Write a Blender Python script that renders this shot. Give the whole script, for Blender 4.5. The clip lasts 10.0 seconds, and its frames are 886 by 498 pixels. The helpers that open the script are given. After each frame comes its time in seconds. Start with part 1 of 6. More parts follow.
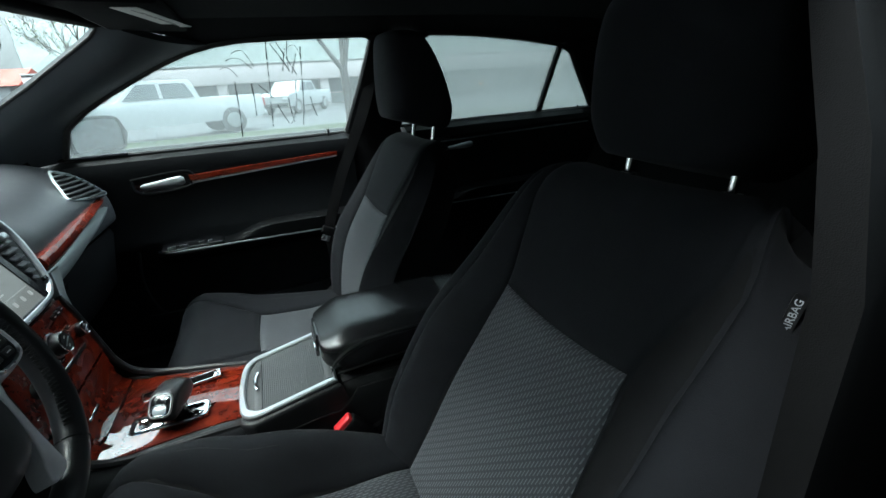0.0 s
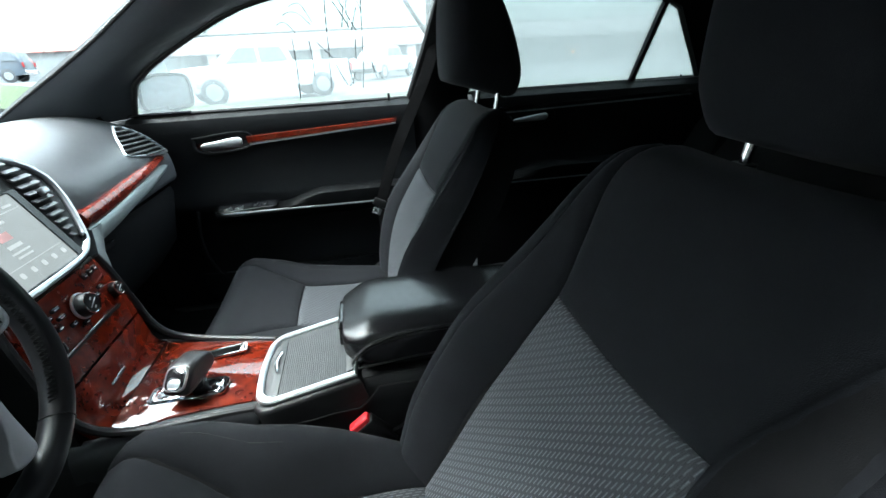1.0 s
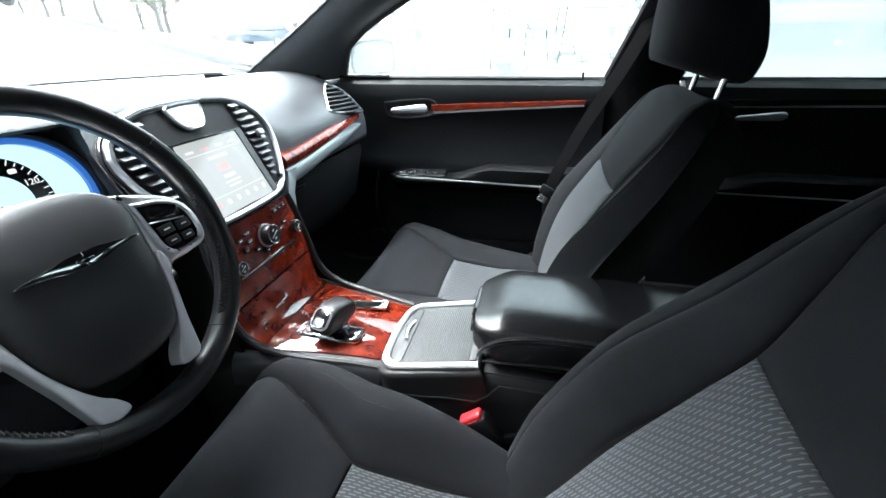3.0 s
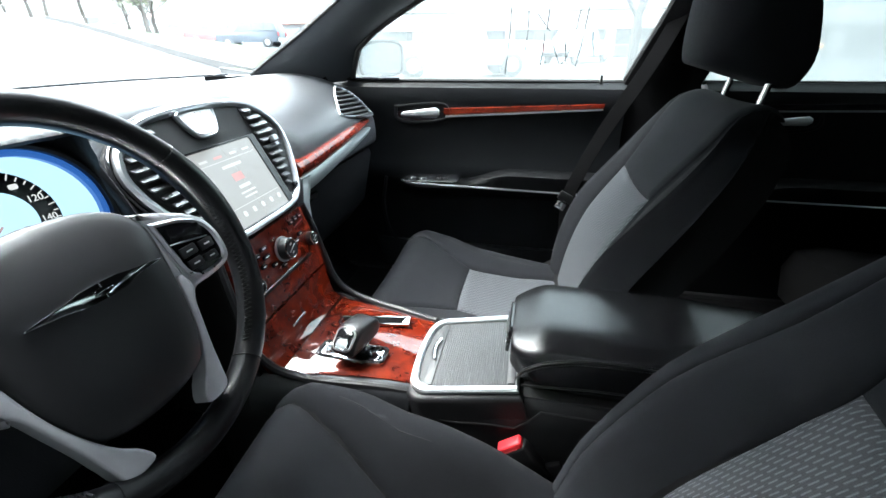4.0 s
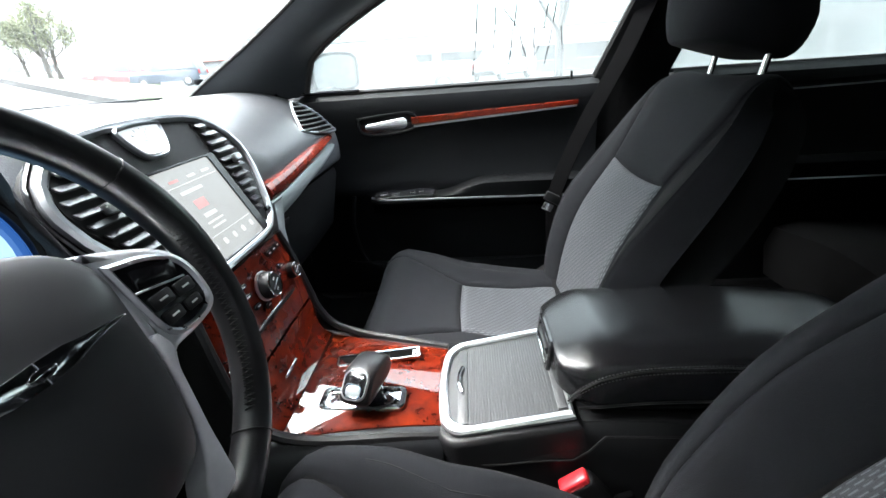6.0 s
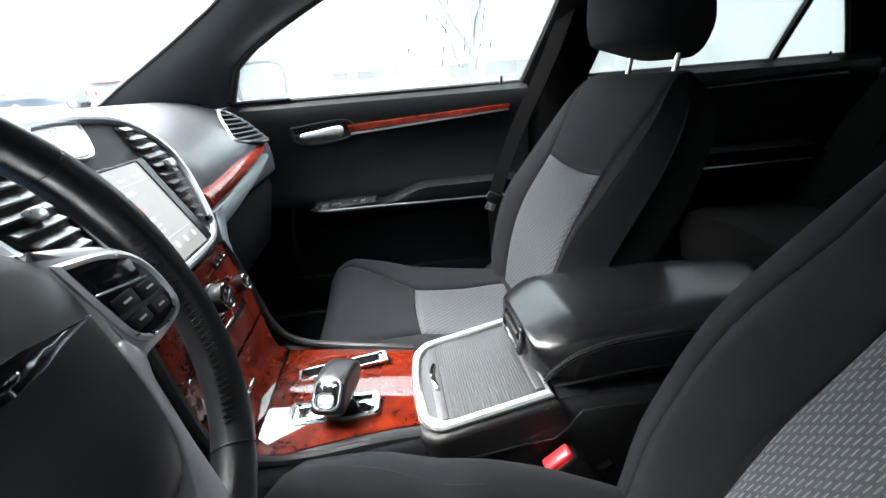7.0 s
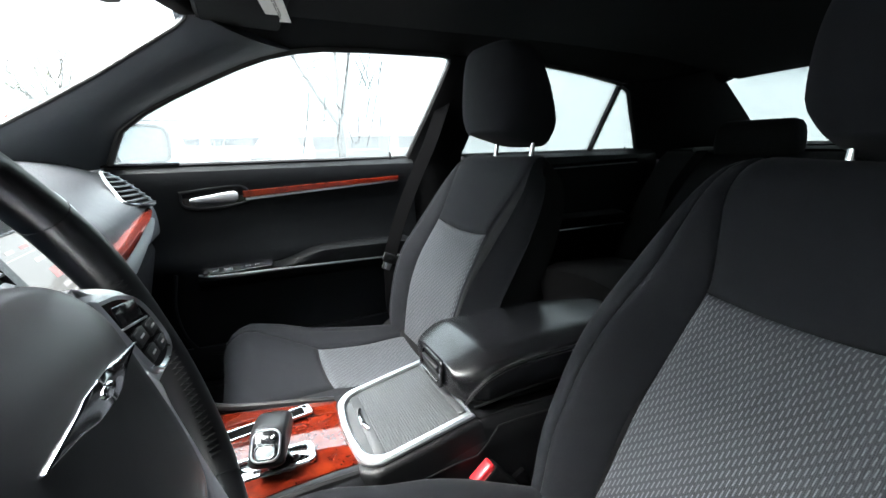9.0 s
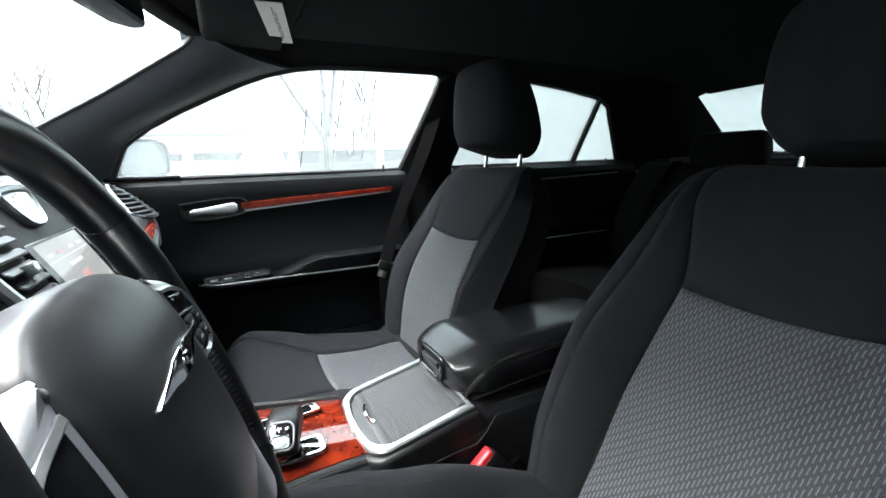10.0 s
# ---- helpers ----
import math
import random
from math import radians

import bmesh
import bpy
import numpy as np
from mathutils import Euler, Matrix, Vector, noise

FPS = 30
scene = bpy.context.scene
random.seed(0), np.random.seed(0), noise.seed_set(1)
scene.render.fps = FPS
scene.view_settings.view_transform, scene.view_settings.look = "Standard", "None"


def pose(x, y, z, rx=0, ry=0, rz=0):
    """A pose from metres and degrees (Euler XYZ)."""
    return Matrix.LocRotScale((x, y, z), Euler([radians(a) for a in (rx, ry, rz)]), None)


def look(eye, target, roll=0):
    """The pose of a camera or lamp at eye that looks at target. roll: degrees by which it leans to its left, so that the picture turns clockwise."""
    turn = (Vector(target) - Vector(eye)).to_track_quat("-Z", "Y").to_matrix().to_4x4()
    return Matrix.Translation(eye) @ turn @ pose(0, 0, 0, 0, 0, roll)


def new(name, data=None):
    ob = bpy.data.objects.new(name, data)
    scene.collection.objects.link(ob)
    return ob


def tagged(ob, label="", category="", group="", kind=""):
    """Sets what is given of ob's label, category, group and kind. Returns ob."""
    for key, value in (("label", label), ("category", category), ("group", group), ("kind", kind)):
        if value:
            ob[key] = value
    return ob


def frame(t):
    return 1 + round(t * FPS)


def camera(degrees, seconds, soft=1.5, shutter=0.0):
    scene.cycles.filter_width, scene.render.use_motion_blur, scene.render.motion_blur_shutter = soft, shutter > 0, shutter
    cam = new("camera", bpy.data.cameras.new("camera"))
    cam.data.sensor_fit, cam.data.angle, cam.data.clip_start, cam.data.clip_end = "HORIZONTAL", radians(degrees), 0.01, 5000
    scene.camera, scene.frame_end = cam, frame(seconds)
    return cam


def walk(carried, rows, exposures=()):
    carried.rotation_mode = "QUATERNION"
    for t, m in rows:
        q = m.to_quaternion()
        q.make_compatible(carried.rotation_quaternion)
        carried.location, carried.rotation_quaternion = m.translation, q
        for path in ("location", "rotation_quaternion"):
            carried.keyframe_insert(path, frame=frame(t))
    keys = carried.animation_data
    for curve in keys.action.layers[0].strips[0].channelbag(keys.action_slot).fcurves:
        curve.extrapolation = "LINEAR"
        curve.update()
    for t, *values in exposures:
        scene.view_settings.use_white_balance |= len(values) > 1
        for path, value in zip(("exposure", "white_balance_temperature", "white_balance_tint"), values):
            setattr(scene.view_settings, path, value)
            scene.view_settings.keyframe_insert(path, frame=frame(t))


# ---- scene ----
cam = camera(92.4, 10.0)
PATH = [
    (0, (-0.008, -0.838, 1.116), (0.654, 0.901, 0.383), -4.1),
    (0.5, (0.053, -0.766, 1.106), (0.553, 0.999, 0.311), -4.1),
    (1, (0.085, -0.728, 1.093), (0.404, 1.062, 0.261), -3.3),
    (1.5, (0.114, -0.704, 1.082), (0.212, 1.098, 0.22), -2.7),
    (2, (0.13, -0.685, 1.083), (0.045, 1.109, 0.201), -1.4),
    (2.5, (0.125, -0.669, 1.074), (-0.139, 1.101, 0.18), -0.0),
    (3, (0.097, -0.659, 1.072), (-0.314, 1.091, 0.196), -0.8),
    (4.5, (-0.016, -0.597, 1.073), (-0.339, 1.173, 0.199), -0.1),
    (5, (-0.037, -0.57, 1.058), (-0.307, 1.204, 0.173), -0.1),
    (5.5, (-0.07, -0.546, 1.04), (-0.311, 1.256, 0.206), -2.6),
    (7, (-0.157, -0.552, 0.994), (0.037, 1.293, 0.249), -4.7),
    (7.5, (-0.185, -0.57, 0.989), (0.204, 1.262, 0.286), -3.8),
    (8, (-0.211, -0.588, 0.989), (0.364, 1.215, 0.34), -2.1),
    (8.5, (-0.244, -0.612, 1.0), (0.503, 1.168, 0.477), -1.3),
    (9, (-0.268, -0.633, 1.003), (0.552, 1.129, 0.53), -1.4),
    (9.5, (-0.289, -0.655, 1.003), (0.6, 1.079, 0.552), -2.0),
    (10, (-0.313, -0.676, 1.0), (0.572, 1.068, 0.583), -1.8),
]
walk(cam, [(t, look(eye, target, roll)) for t, eye, target, roll in PATH], [(0.0, 1.9, 5850, -3), (0.5, 2.5, 5870, -1), (1.0, 2.85, 5900, 1), (2.0, 3.4, 5950, 4), (3.0, 3.5, 6050, 6), (4.5, 3.2, 6150, 7), (5.5, 3.2, 6250, 9), (7.0, 3.35, 6350, 10), (8.5, 3.35, 6300, 9), (10.0, 3.15, 6250, 9)])

# ---- light ----
world = bpy.data.worlds.new("overcast_sky")
scene.world = world
world.use_nodes = True
wn = world.node_tree.nodes
wl = world.node_tree.links
sky = wn.new("ShaderNodeTexSky")
sky.sky_type = "NISHITA"
sky.sun_disc = False
sky.sun_elevation = radians(57)
sky.sun_rotation = radians(284)
sky.dust_density = 6.0
sky.ozone_density = 1.0
grey = wn.new("ShaderNodeMix")
grey.data_type = "RGBA"
grey.inputs["Factor"].default_value = 0.72
grey.inputs["B"].default_value = (11.0, 11.6, 12.0, 1)
wl.new(sky.outputs["Color"], grey.inputs["A"])
dome = wn.new("ShaderNodeTexCoord")
sep = wn.new("ShaderNodeSeparateXYZ")
wl.new(dome.outputs["Generated"], sep.inputs["Vector"])
brighter = wn.new("ShaderNodeMapRange")
brighter.inputs["From Min"].default_value, brighter.inputs["From Max"].default_value = 0.0, 1.0
brighter.inputs["To Min"].default_value, brighter.inputs["To Max"].default_value = 0.26, 4.2
steep = wn.new("ShaderNodeMath")
steep.operation = "POWER"
steep.use_clamp = True
steep.inputs[1].default_value = 1.6
wl.new(sep.outputs["Z"], steep.inputs[0])
wl.new(steep.outputs[0], brighter.inputs["Value"])
over = wn.new("ShaderNodeMix")
over.data_type, over.blend_type = "RGBA", "MULTIPLY"
over.inputs["Factor"].default_value = 1
wl.new(grey.outputs["Result"], over.inputs["A"])
wl.new(brighter.outputs["Result"], over.inputs["B"])
wl.new(over.outputs["Result"], wn["Background"].inputs["Color"])
wn["Background"].inputs["Strength"].default_value = 0.12
sun = new("sun", bpy.data.lights.new("sun", "SUN"))
sun.data.energy = 1.6
sun.data.angle = radians(32)
sun.data.color = (1.0, 0.97, 0.93)
sun.matrix_world = look((-5.8, 1.5, 9), (0, 0, 0))


# ---- materials ----
def material(name, color, rough=0.5, metal=0.0, grain=0.0, scale=60.0, bump=0.0, bscale=300.0, coat=0.0, spec=0.5, emit=None, power=0.0, sheen=0.0, rvar=0.0, crough=0.03, cior=1.8):
    """Principled material with a two-scale colour variation and a fine relief, in metres of the object."""
    m = bpy.data.materials.new(name)
    m.use_nodes = True
    nd, lk = m.node_tree.nodes, m.node_tree.links
    p = nd["Principled BSDF"]
    p.inputs["Base Color"].default_value = (*color, 1)
    p.inputs["Roughness"].default_value = rough
    p.inputs["Metallic"].default_value = metal
    p.inputs["Coat Weight"].default_value = coat
    p.inputs["Coat Roughness"].default_value = crough
    p.inputs["Coat IOR"].default_value = cior
    p.inputs["Specular IOR Level"].default_value = spec
    p.inputs["Sheen Weight"].default_value = sheen
    p.inputs["Sheen Roughness"].default_value = 0.4
    if emit:
        p.inputs["Emission Color"].default_value = (*emit, 1)
        p.inputs["Emission Strength"].default_value = power
    co = nd.new("ShaderNodeTexCoord")
    if grain or rvar:
        n1 = nd.new("ShaderNodeTexNoise")
        n1.inputs["Scale"].default_value = scale
        n1.inputs["Detail"].default_value = 6
        n2 = nd.new("ShaderNodeTexNoise")
        n2.inputs["Scale"].default_value = scale / 14
        n2.inputs["Detail"].default_value = 3
        for n in (n1, n2):
            lk.new(co.outputs["Object"], n.inputs["Vector"])
        add = nd.new("ShaderNodeMath")
        add.operation = "ADD"
        lk.new(n1.outputs["Fac"], add.inputs[0])
        lk.new(n2.outputs["Fac"], add.inputs[1])
    if grain:
        ramp = nd.new("ShaderNodeMapRange")
        ramp.inputs["From Min"].default_value, ramp.inputs["From Max"].default_value = 0.6, 1.4
        ramp.inputs["To Min"].default_value, ramp.inputs["To Max"].default_value = 1 - grain, 1 + grain
        lk.new(add.outputs[0], ramp.inputs["Value"])
        mul = nd.new("ShaderNodeMix")
        mul.data_type, mul.blend_type = "RGBA", "MULTIPLY"
        mul.inputs["Factor"].default_value = 1
        mul.inputs["A"].default_value = (*color, 1)
        lk.new(ramp.outputs["Result"], mul.inputs["B"])
        lk.new(mul.outputs["Result"], p.inputs["Base Color"])
    if rvar:
        rr = nd.new("ShaderNodeMapRange")
        rr.inputs["From Min"].default_value, rr.inputs["From Max"].default_value = 0.6, 1.4
        rr.inputs["To Min"].default_value, rr.inputs["To Max"].default_value = rough - rvar, rough + rvar
        lk.new(add.outputs[0], rr.inputs["Value"])
        lk.new(rr.outputs["Result"], p.inputs["Roughness"])
    if bump:
        t = nd.new("ShaderNodeTexVoronoi")
        t.inputs["Scale"].default_value = bscale
        lk.new(co.outputs["Object"], t.inputs["Vector"])
        b = nd.new("ShaderNodeBump")
        b.inputs["Strength"].default_value = bump
        b.inputs["Distance"].default_value = 0.0006
        lk.new(t.outputs["Distance"], b.inputs["Height"])
        lk.new(b.outputs["Normal"], p.inputs["Normal"])
    return m


LEAN = 4                       # degrees by which the stitches lean over


def woven(name, base, dash, amount):
    """Woven seat cloth with short slanting pale stitches, laid out in metres over the panel."""
    m = material(name, base, 0.85, sheen=0.04, spec=0.2)
    nd, lk = m.node_tree.nodes, m.node_tree.links
    p = nd["Principled BSDF"]
    uv = nd.new("ShaderNodeUVMap")
    uv.uv_map = "UVMap"
    warp = nd.new("ShaderNodeTexNoise")
    warp.inputs["Scale"].default_value = 60
    lk.new(uv.outputs["UV"], warp.inputs["Vector"])
    off = nd.new("ShaderNodeVectorMath")
    off.operation = "MULTIPLY_ADD"
    off.inputs[1].default_value = (0.0012, 0.0012, 0)
    lk.new(warp.outputs["Color"], off.inputs[0])
    lk.new(uv.outputs["UV"], off.inputs[2])
    sp = nd.new("ShaderNodeSeparateXYZ")
    lk.new(off.outputs[0], sp.inputs[0])

    def calc(op, a, b=0.0, c=0.0):
        n = nd.new("ShaderNodeMath")
        n.operation = op
        for k, v in enumerate((a, b, c)):
            if isinstance(v, (int, float)):
                n.inputs[k].default_value = v
            else:
                lk.new(v, n.inputs[k])
        return n.outputs[0]

    def within(a, lo, hi, soft):
        up, dn = nd.new("ShaderNodeMapRange"), nd.new("ShaderNodeMapRange")
        for n, e0, e1 in ((up, lo - soft, lo + soft), (dn, hi + soft, hi - soft)):
            n.inputs["From Min"].default_value, n.inputs["From Max"].default_value = e0, e1
            lk.new(a, n.inputs["Value"])
        return calc("MULTIPLY", up.outputs["Result"], dn.outputs["Result"])
    # stitches lean over; every row is shifted against its neighbour
    ca, sa = math.cos(radians(LEAN)), math.sin(radians(LEAN))
    across = calc("ADD", calc("MULTIPLY", sp.outputs[0], ca / 0.0049), calc("MULTIPLY", sp.outputs[1], sa / 0.0049))
    down = calc("ADD", calc("MULTIPLY", sp.outputs[0], -sa / 0.0152), calc("MULTIPLY", sp.outputs[1], ca / 0.0152))
    row = calc("FLOOR", across)
    run = calc("FRACT", calc("ADD", down, calc("MULTIPLY", row, 0.37)))
    stitch = calc("MULTIPLY", within(run, 0.16, 0.84, 0.05), within(calc("FRACT", across), 0.36, 0.64, 0.10))
    # fine upright cords of the ground weave
    cord = calc("MULTIPLY_ADD", calc("SINE", calc("MULTIPLY", sp.outputs[0], 2 * math.pi / 0.0021)), 0.5, 0.5)
    fine = nd.new("ShaderNodeTexNoise")
    fine.inputs["Scale"].default_value = 900
    lk.new(uv.outputs["UV"], fine.inputs["Vector"])
    fm = nd.new("ShaderNodeMapRange")
    fm.inputs["To Min"].default_value, fm.inputs["To Max"].default_value = 0.55, 1.45
    lk.new(fine.outputs["Fac"], fm.inputs["Value"])
    k = nd.new("ShaderNodeMath")
    k.operation = "MULTIPLY"
    lk.new(stitch, k.inputs[0])
    k.inputs[1].default_value = amount
    mix = nd.new("ShaderNodeMix")
    mix.data_type = "RGBA"
    mix.inputs["A"].default_value, mix.inputs["B"].default_value = (*base, 1), (*dash, 1)
    lk.new(k.outputs[0], mix.inputs["Factor"])
    mul = nd.new("ShaderNodeMix")
    mul.data_type, mul.blend_type = "RGBA", "MULTIPLY"
    mul.inputs["Factor"].default_value = 1
    lk.new(mix.outputs["Result"], mul.inputs["A"])
    lk.new(fm.outputs["Result"], mul.inputs["B"])
    lk.new(mul.outputs["Result"], p.inputs["Base Color"])
    b = nd.new("ShaderNodeBump")
    b.inputs["Strength"].default_value = 0.5
    b.inputs["Distance"].default_value = 0.0008
    hs = nd.new("ShaderNodeMath")
    lk.new(calc("MULTIPLY_ADD", cord, 0.6, fine.outputs["Fac"]), hs.inputs[0])
    lk.new(stitch, hs.inputs[1])
    lk.new(hs.outputs[0], b.inputs["Height"])
    lk.new(b.outputs["Normal"], p.inputs["Normal"])
    return m


def cloth(name, color):
    """Plain knitted seat cloth: fine threads, faint long shading."""
    m = material(name, color, 0.9, sheen=0.02, spec=0.12, grain=0.14, scale=420, bump=0.35, bscale=1100)
    return m


def burl(name):
    """Lacquered burl veneer: red-brown clouds, dark eyes, glossy coat."""
    m = material(name, (0.2, 0.03, 0.012), 0.4, coat=1.0, cior=1.7, spec=0.05)
    nd, lk = m.node_tree.nodes, m.node_tree.links
    p = nd["Principled BSDF"]
    co = nd.new("ShaderNodeTexCoord")
    n = nd.new("ShaderNodeTexNoise")
    n.inputs["Scale"].default_value, n.inputs["Detail"].default_value, n.inputs["Distortion"].default_value = 46, 6, 0.5
    lk.new(co.outputs["Object"], n.inputs["Vector"])
    r = nd.new("ShaderNodeValToRGB")
    e = r.color_ramp.elements
    e[0].position, e[0].color = 0.28, (0.048, 0.0036, 0.0012, 1)
    e[1].position, e[1].color = 0.72, (0.132, 0.0122, 0.0022, 1)
    mid = e.new(0.5)
    mid.color = (0.082, 0.0063, 0.0015, 1)
    lk.new(n.outputs["Fac"], r.inputs["Fac"])
    # small soft dark eyes, gathered in clusters
    v = nd.new("ShaderNodeTexNoise")
    v.inputs["Scale"].default_value, v.inputs["Detail"].default_value = 190, 2
    lk.new(co.outputs["Object"], v.inputs["Vector"])
    s = nd.new("ShaderNodeMapRange")
    s.inputs["From Min"].default_value, s.inputs["From Max"].default_value = 0.53, 0.68
    s.inputs["To Min"].default_value, s.inputs["To Max"].default_value = 1.0, 0.22
    lk.new(v.outputs["Fac"], s.inputs["Value"])
    c = nd.new("ShaderNodeTexNoise")
    c.inputs["Scale"].default_value, c.inputs["Detail"].default_value = 22, 2
    lk.new(co.outputs["Object"], c.inputs["Vector"])
    g = nd.new("ShaderNodeMapRange")
    g.inputs["From Min"].default_value, g.inputs["From Max"].default_value = 0.42, 0.62
    g.inputs["To Min"].default_value, g.inputs["To Max"].default_value = 0.0, 0.62
    lk.new(c.outputs["Fac"], g.inputs["Value"])
    mul = nd.new("ShaderNodeMix")
    mul.data_type, mul.blend_type = "RGBA", "MULTIPLY"
    lk.new(g.outputs["Result"], mul.inputs["Factor"])
    lk.new(r.outputs["Color"], mul.inputs["A"])
    lk.new(s.outputs["Result"], mul.inputs["B"])
    lk.new(mul.outputs["Result"], p.inputs["Base Color"])
    return m


def glass(name, tint):
    m = bpy.data.materials.new(name)
    m.use_nodes = True
    p = m.node_tree.nodes["Principled BSDF"]
    p.inputs["Base Color"].default_value = (*tint, 1)
    p.inputs["Roughness"].default_value = 0.0
    p.inputs["IOR"].default_value = 1.45
    p.inputs["Transmission Weight"].default_value = 1.0
    return m


def misted(name, tint, film, veil):
    """Side glass with a film of drizzle and mist on it."""
    m = glass(name, tint)
    nd, lk = m.node_tree.nodes, m.node_tree.links
    co = nd.new("ShaderNodeTexCoord")
    n = nd.new("ShaderNodeTexNoise")
    n.inputs["Scale"].default_value, n.inputs["Detail"].default_value = 5, 3
    lk.new(co.outputs["Object"], n.inputs["Vector"])
    r = nd.new("ShaderNodeMapRange")
    r.inputs["From Min"].default_value, r.inputs["From Max"].default_value = 0.3, 0.7
    r.inputs["To Min"].default_value, r.inputs["To Max"].default_value = film - 0.04, film + 0.04
    lk.new(n.outputs["Fac"], r.inputs["Value"])
    tr = nd.new("ShaderNodeBsdfTranslucent")
    tr.inputs["Color"].default_value = (veil * 0.93, veil, veil * 0.99, 1)
    mx = nd.new("ShaderNodeMixShader")
    lk.new(r.outputs["Result"], mx.inputs["Fac"])
    lk.new(nd["Principled BSDF"].outputs["BSDF"], mx.inputs[1])
    lk.new(tr.outputs["BSDF"], mx.inputs[2])
    lk.new(mx.outputs["Shader"], nd["Material Output"].inputs["Surface"])
    return m


CLOTH = cloth("seat_cloth", (0.0101, 0.0106, 0.0126))
# darker copy of seat_cloth: shade of seat sides and bench put into colour
CLOTH_SHADED = cloth("shaded_seat_cloth", (0.0065, 0.0065, 0.007))
WOVEN = woven("seat_woven_cloth", (0.0390, 0.0415, 0.0462), (0.143, 0.151, 0.163), 0.75)
VINYL = material("black_vinyl", (0.0068, 0.0069, 0.0076), 0.40, spec=0.25, grain=0.12, scale=90, bump=0.35, bscale=900, rvar=0.06)
DOORSKIN = material("door_vinyl", (0.0034, 0.0038, 0.0044), 0.52, spec=0.11, grain=0.12, scale=90, bump=0.35, bscale=900, rvar=0.05)
FLANKSKIN = material("console_skin", (0.015, 0.016, 0.018), 0.38, spec=0.35, grain=0.1, scale=80, bump=0.3, bscale=800)
DASHSKIN = material("dash_skin", (0.022, 0.024, 0.027), 0.42, grain=0.1, scale=70, bump=0.45, bscale=650, rvar=0.05)
LEATHER = material("black_leather", (0.0056, 0.0057, 0.0064), 0.27, spec=0.48, grain=0.1, scale=24)
PLASTIC = material("black_plastic", (0.006, 0.006, 0.0065), 0.45, spec=0.35, grain=0.1, scale=120, bump=0.3, bscale=1200)
GLOSSBLACK = material("gloss_black", (0.008, 0.008, 0.009), 0.12, grain=0.05, scale=80)
RUBBER = material("rubber_ribs", (0.034, 0.036, 0.038), 0.5, grain=0.12, scale=150)
PADSKIN = material("pad_skin", (0.018, 0.0183, 0.0200), 0.37, spec=0.5, grain=0.1, scale=30)
CHROME = material("chrome", (0.86, 0.87, 0.88), 0.09, 1.0, rvar=0.03, scale=60)
SATIN = material("satin_silver", (0.60, 0.62, 0.64), 0.3, 1.0, rvar=0.04, scale=80)
SILVER = material("silver_paint", (0.66, 0.67, 0.70), 0.30, 0.6, grain=0.05, scale=200)
# less metallic copy of silver_paint: light caught by the lower spokes is painted in
SPOKE_LIT = material("lit_spoke_paint", (0.52, 0.53, 0.56), 0.30, 0.15, grain=0.05, scale=200)
SILVERTRIM = material("satin_dash_trim", (0.30, 0.335, 0.34), 0.34, 0.6, grain=0.05, scale=200)
STEEL = material("polished_steel", (0.75, 0.75, 0.76), 0.14, 1.0, rvar=0.04)
BURL = burl("burl_veneer")
LINING = material("headliner_cloth", (0.0035, 0.0035, 0.0038), 0.95, spec=0.08, grain=0.15, scale=300, bump=0.3, bscale=900)
PILLAR = material("pillar_trim", (0.028, 0.033, 0.039), 0.6, grain=0.08, scale=160, bump=0.3, bscale=900)
CARPET = material("carpet", (0.004, 0.004, 0.0045), 0.97, spec=0.08, grain=0.3, scale=260, bump=0.9, bscale=500)
REDPLASTIC = material("red_plastic", (0.55, 0.02, 0.028), 0.35, grain=0.08, scale=100)
WEBBING = material("belt_webbing", (0.0025, 0.0025, 0.0027), 0.95, spec=0.02, grain=0.2, scale=500, bump=0.6, bscale=900)
GLASS = glass("window_glass", (0.66, 0.69, 0.68))
MISTED = misted("misted_glass", (0.49, 0.545, 0.535), 0.25, 0.096)
PRIVACY = glass("privacy_glass", (0.10, 0.12, 0.12))
TINT = misted("misted_tinted_glass", (0.40, 0.46, 0.45), 0.68, 0.14)
SEAL = material("rubber_seal", (0.01, 0.01, 0.01), 0.55, grain=0.1)
WELL = material("dark_well", (0.003, 0.003, 0.003), 0.8, grain=0.1)
WHITEINK = material("white_print", (0.75, 0.75, 0.75), 0.6, grain=0.03)
MIRROR = material("mirror_glass", (0.52, 0.58, 0.61), 0.02, 1.0)


# ---- mesh builders ----
def root(name, at, label="", category="", group="", kind=""):
    """An empty at the base of a thing."""
    ob = new(name)
    ob.location = at
    ob.empty_display_size = 0.05
    return tagged(ob, label, category, group, kind)


def part(name, bm, mat, parent=None, label="", smooth=True):
    """One mesh object, in world metres, under its thing or part."""
    bmesh.ops.recalc_face_normals(bm, faces=bm.faces)
    me = bpy.data.meshes.new(name)
    for f in bm.faces:
        f.smooth = smooth
    bm.to_mesh(me)
    bm.free()
    me.materials.append(mat)
    ob = new(name, me)
    if parent:
        ob.parent = parent
        if parent.parent is None:
            ob.matrix_parent_inverse = Matrix.Translation(parent.location).inverted()
    if label:
        ob["label"] = label
    if smooth:
        me.set_sharp_from_angle(angle=radians(42))
    return ob


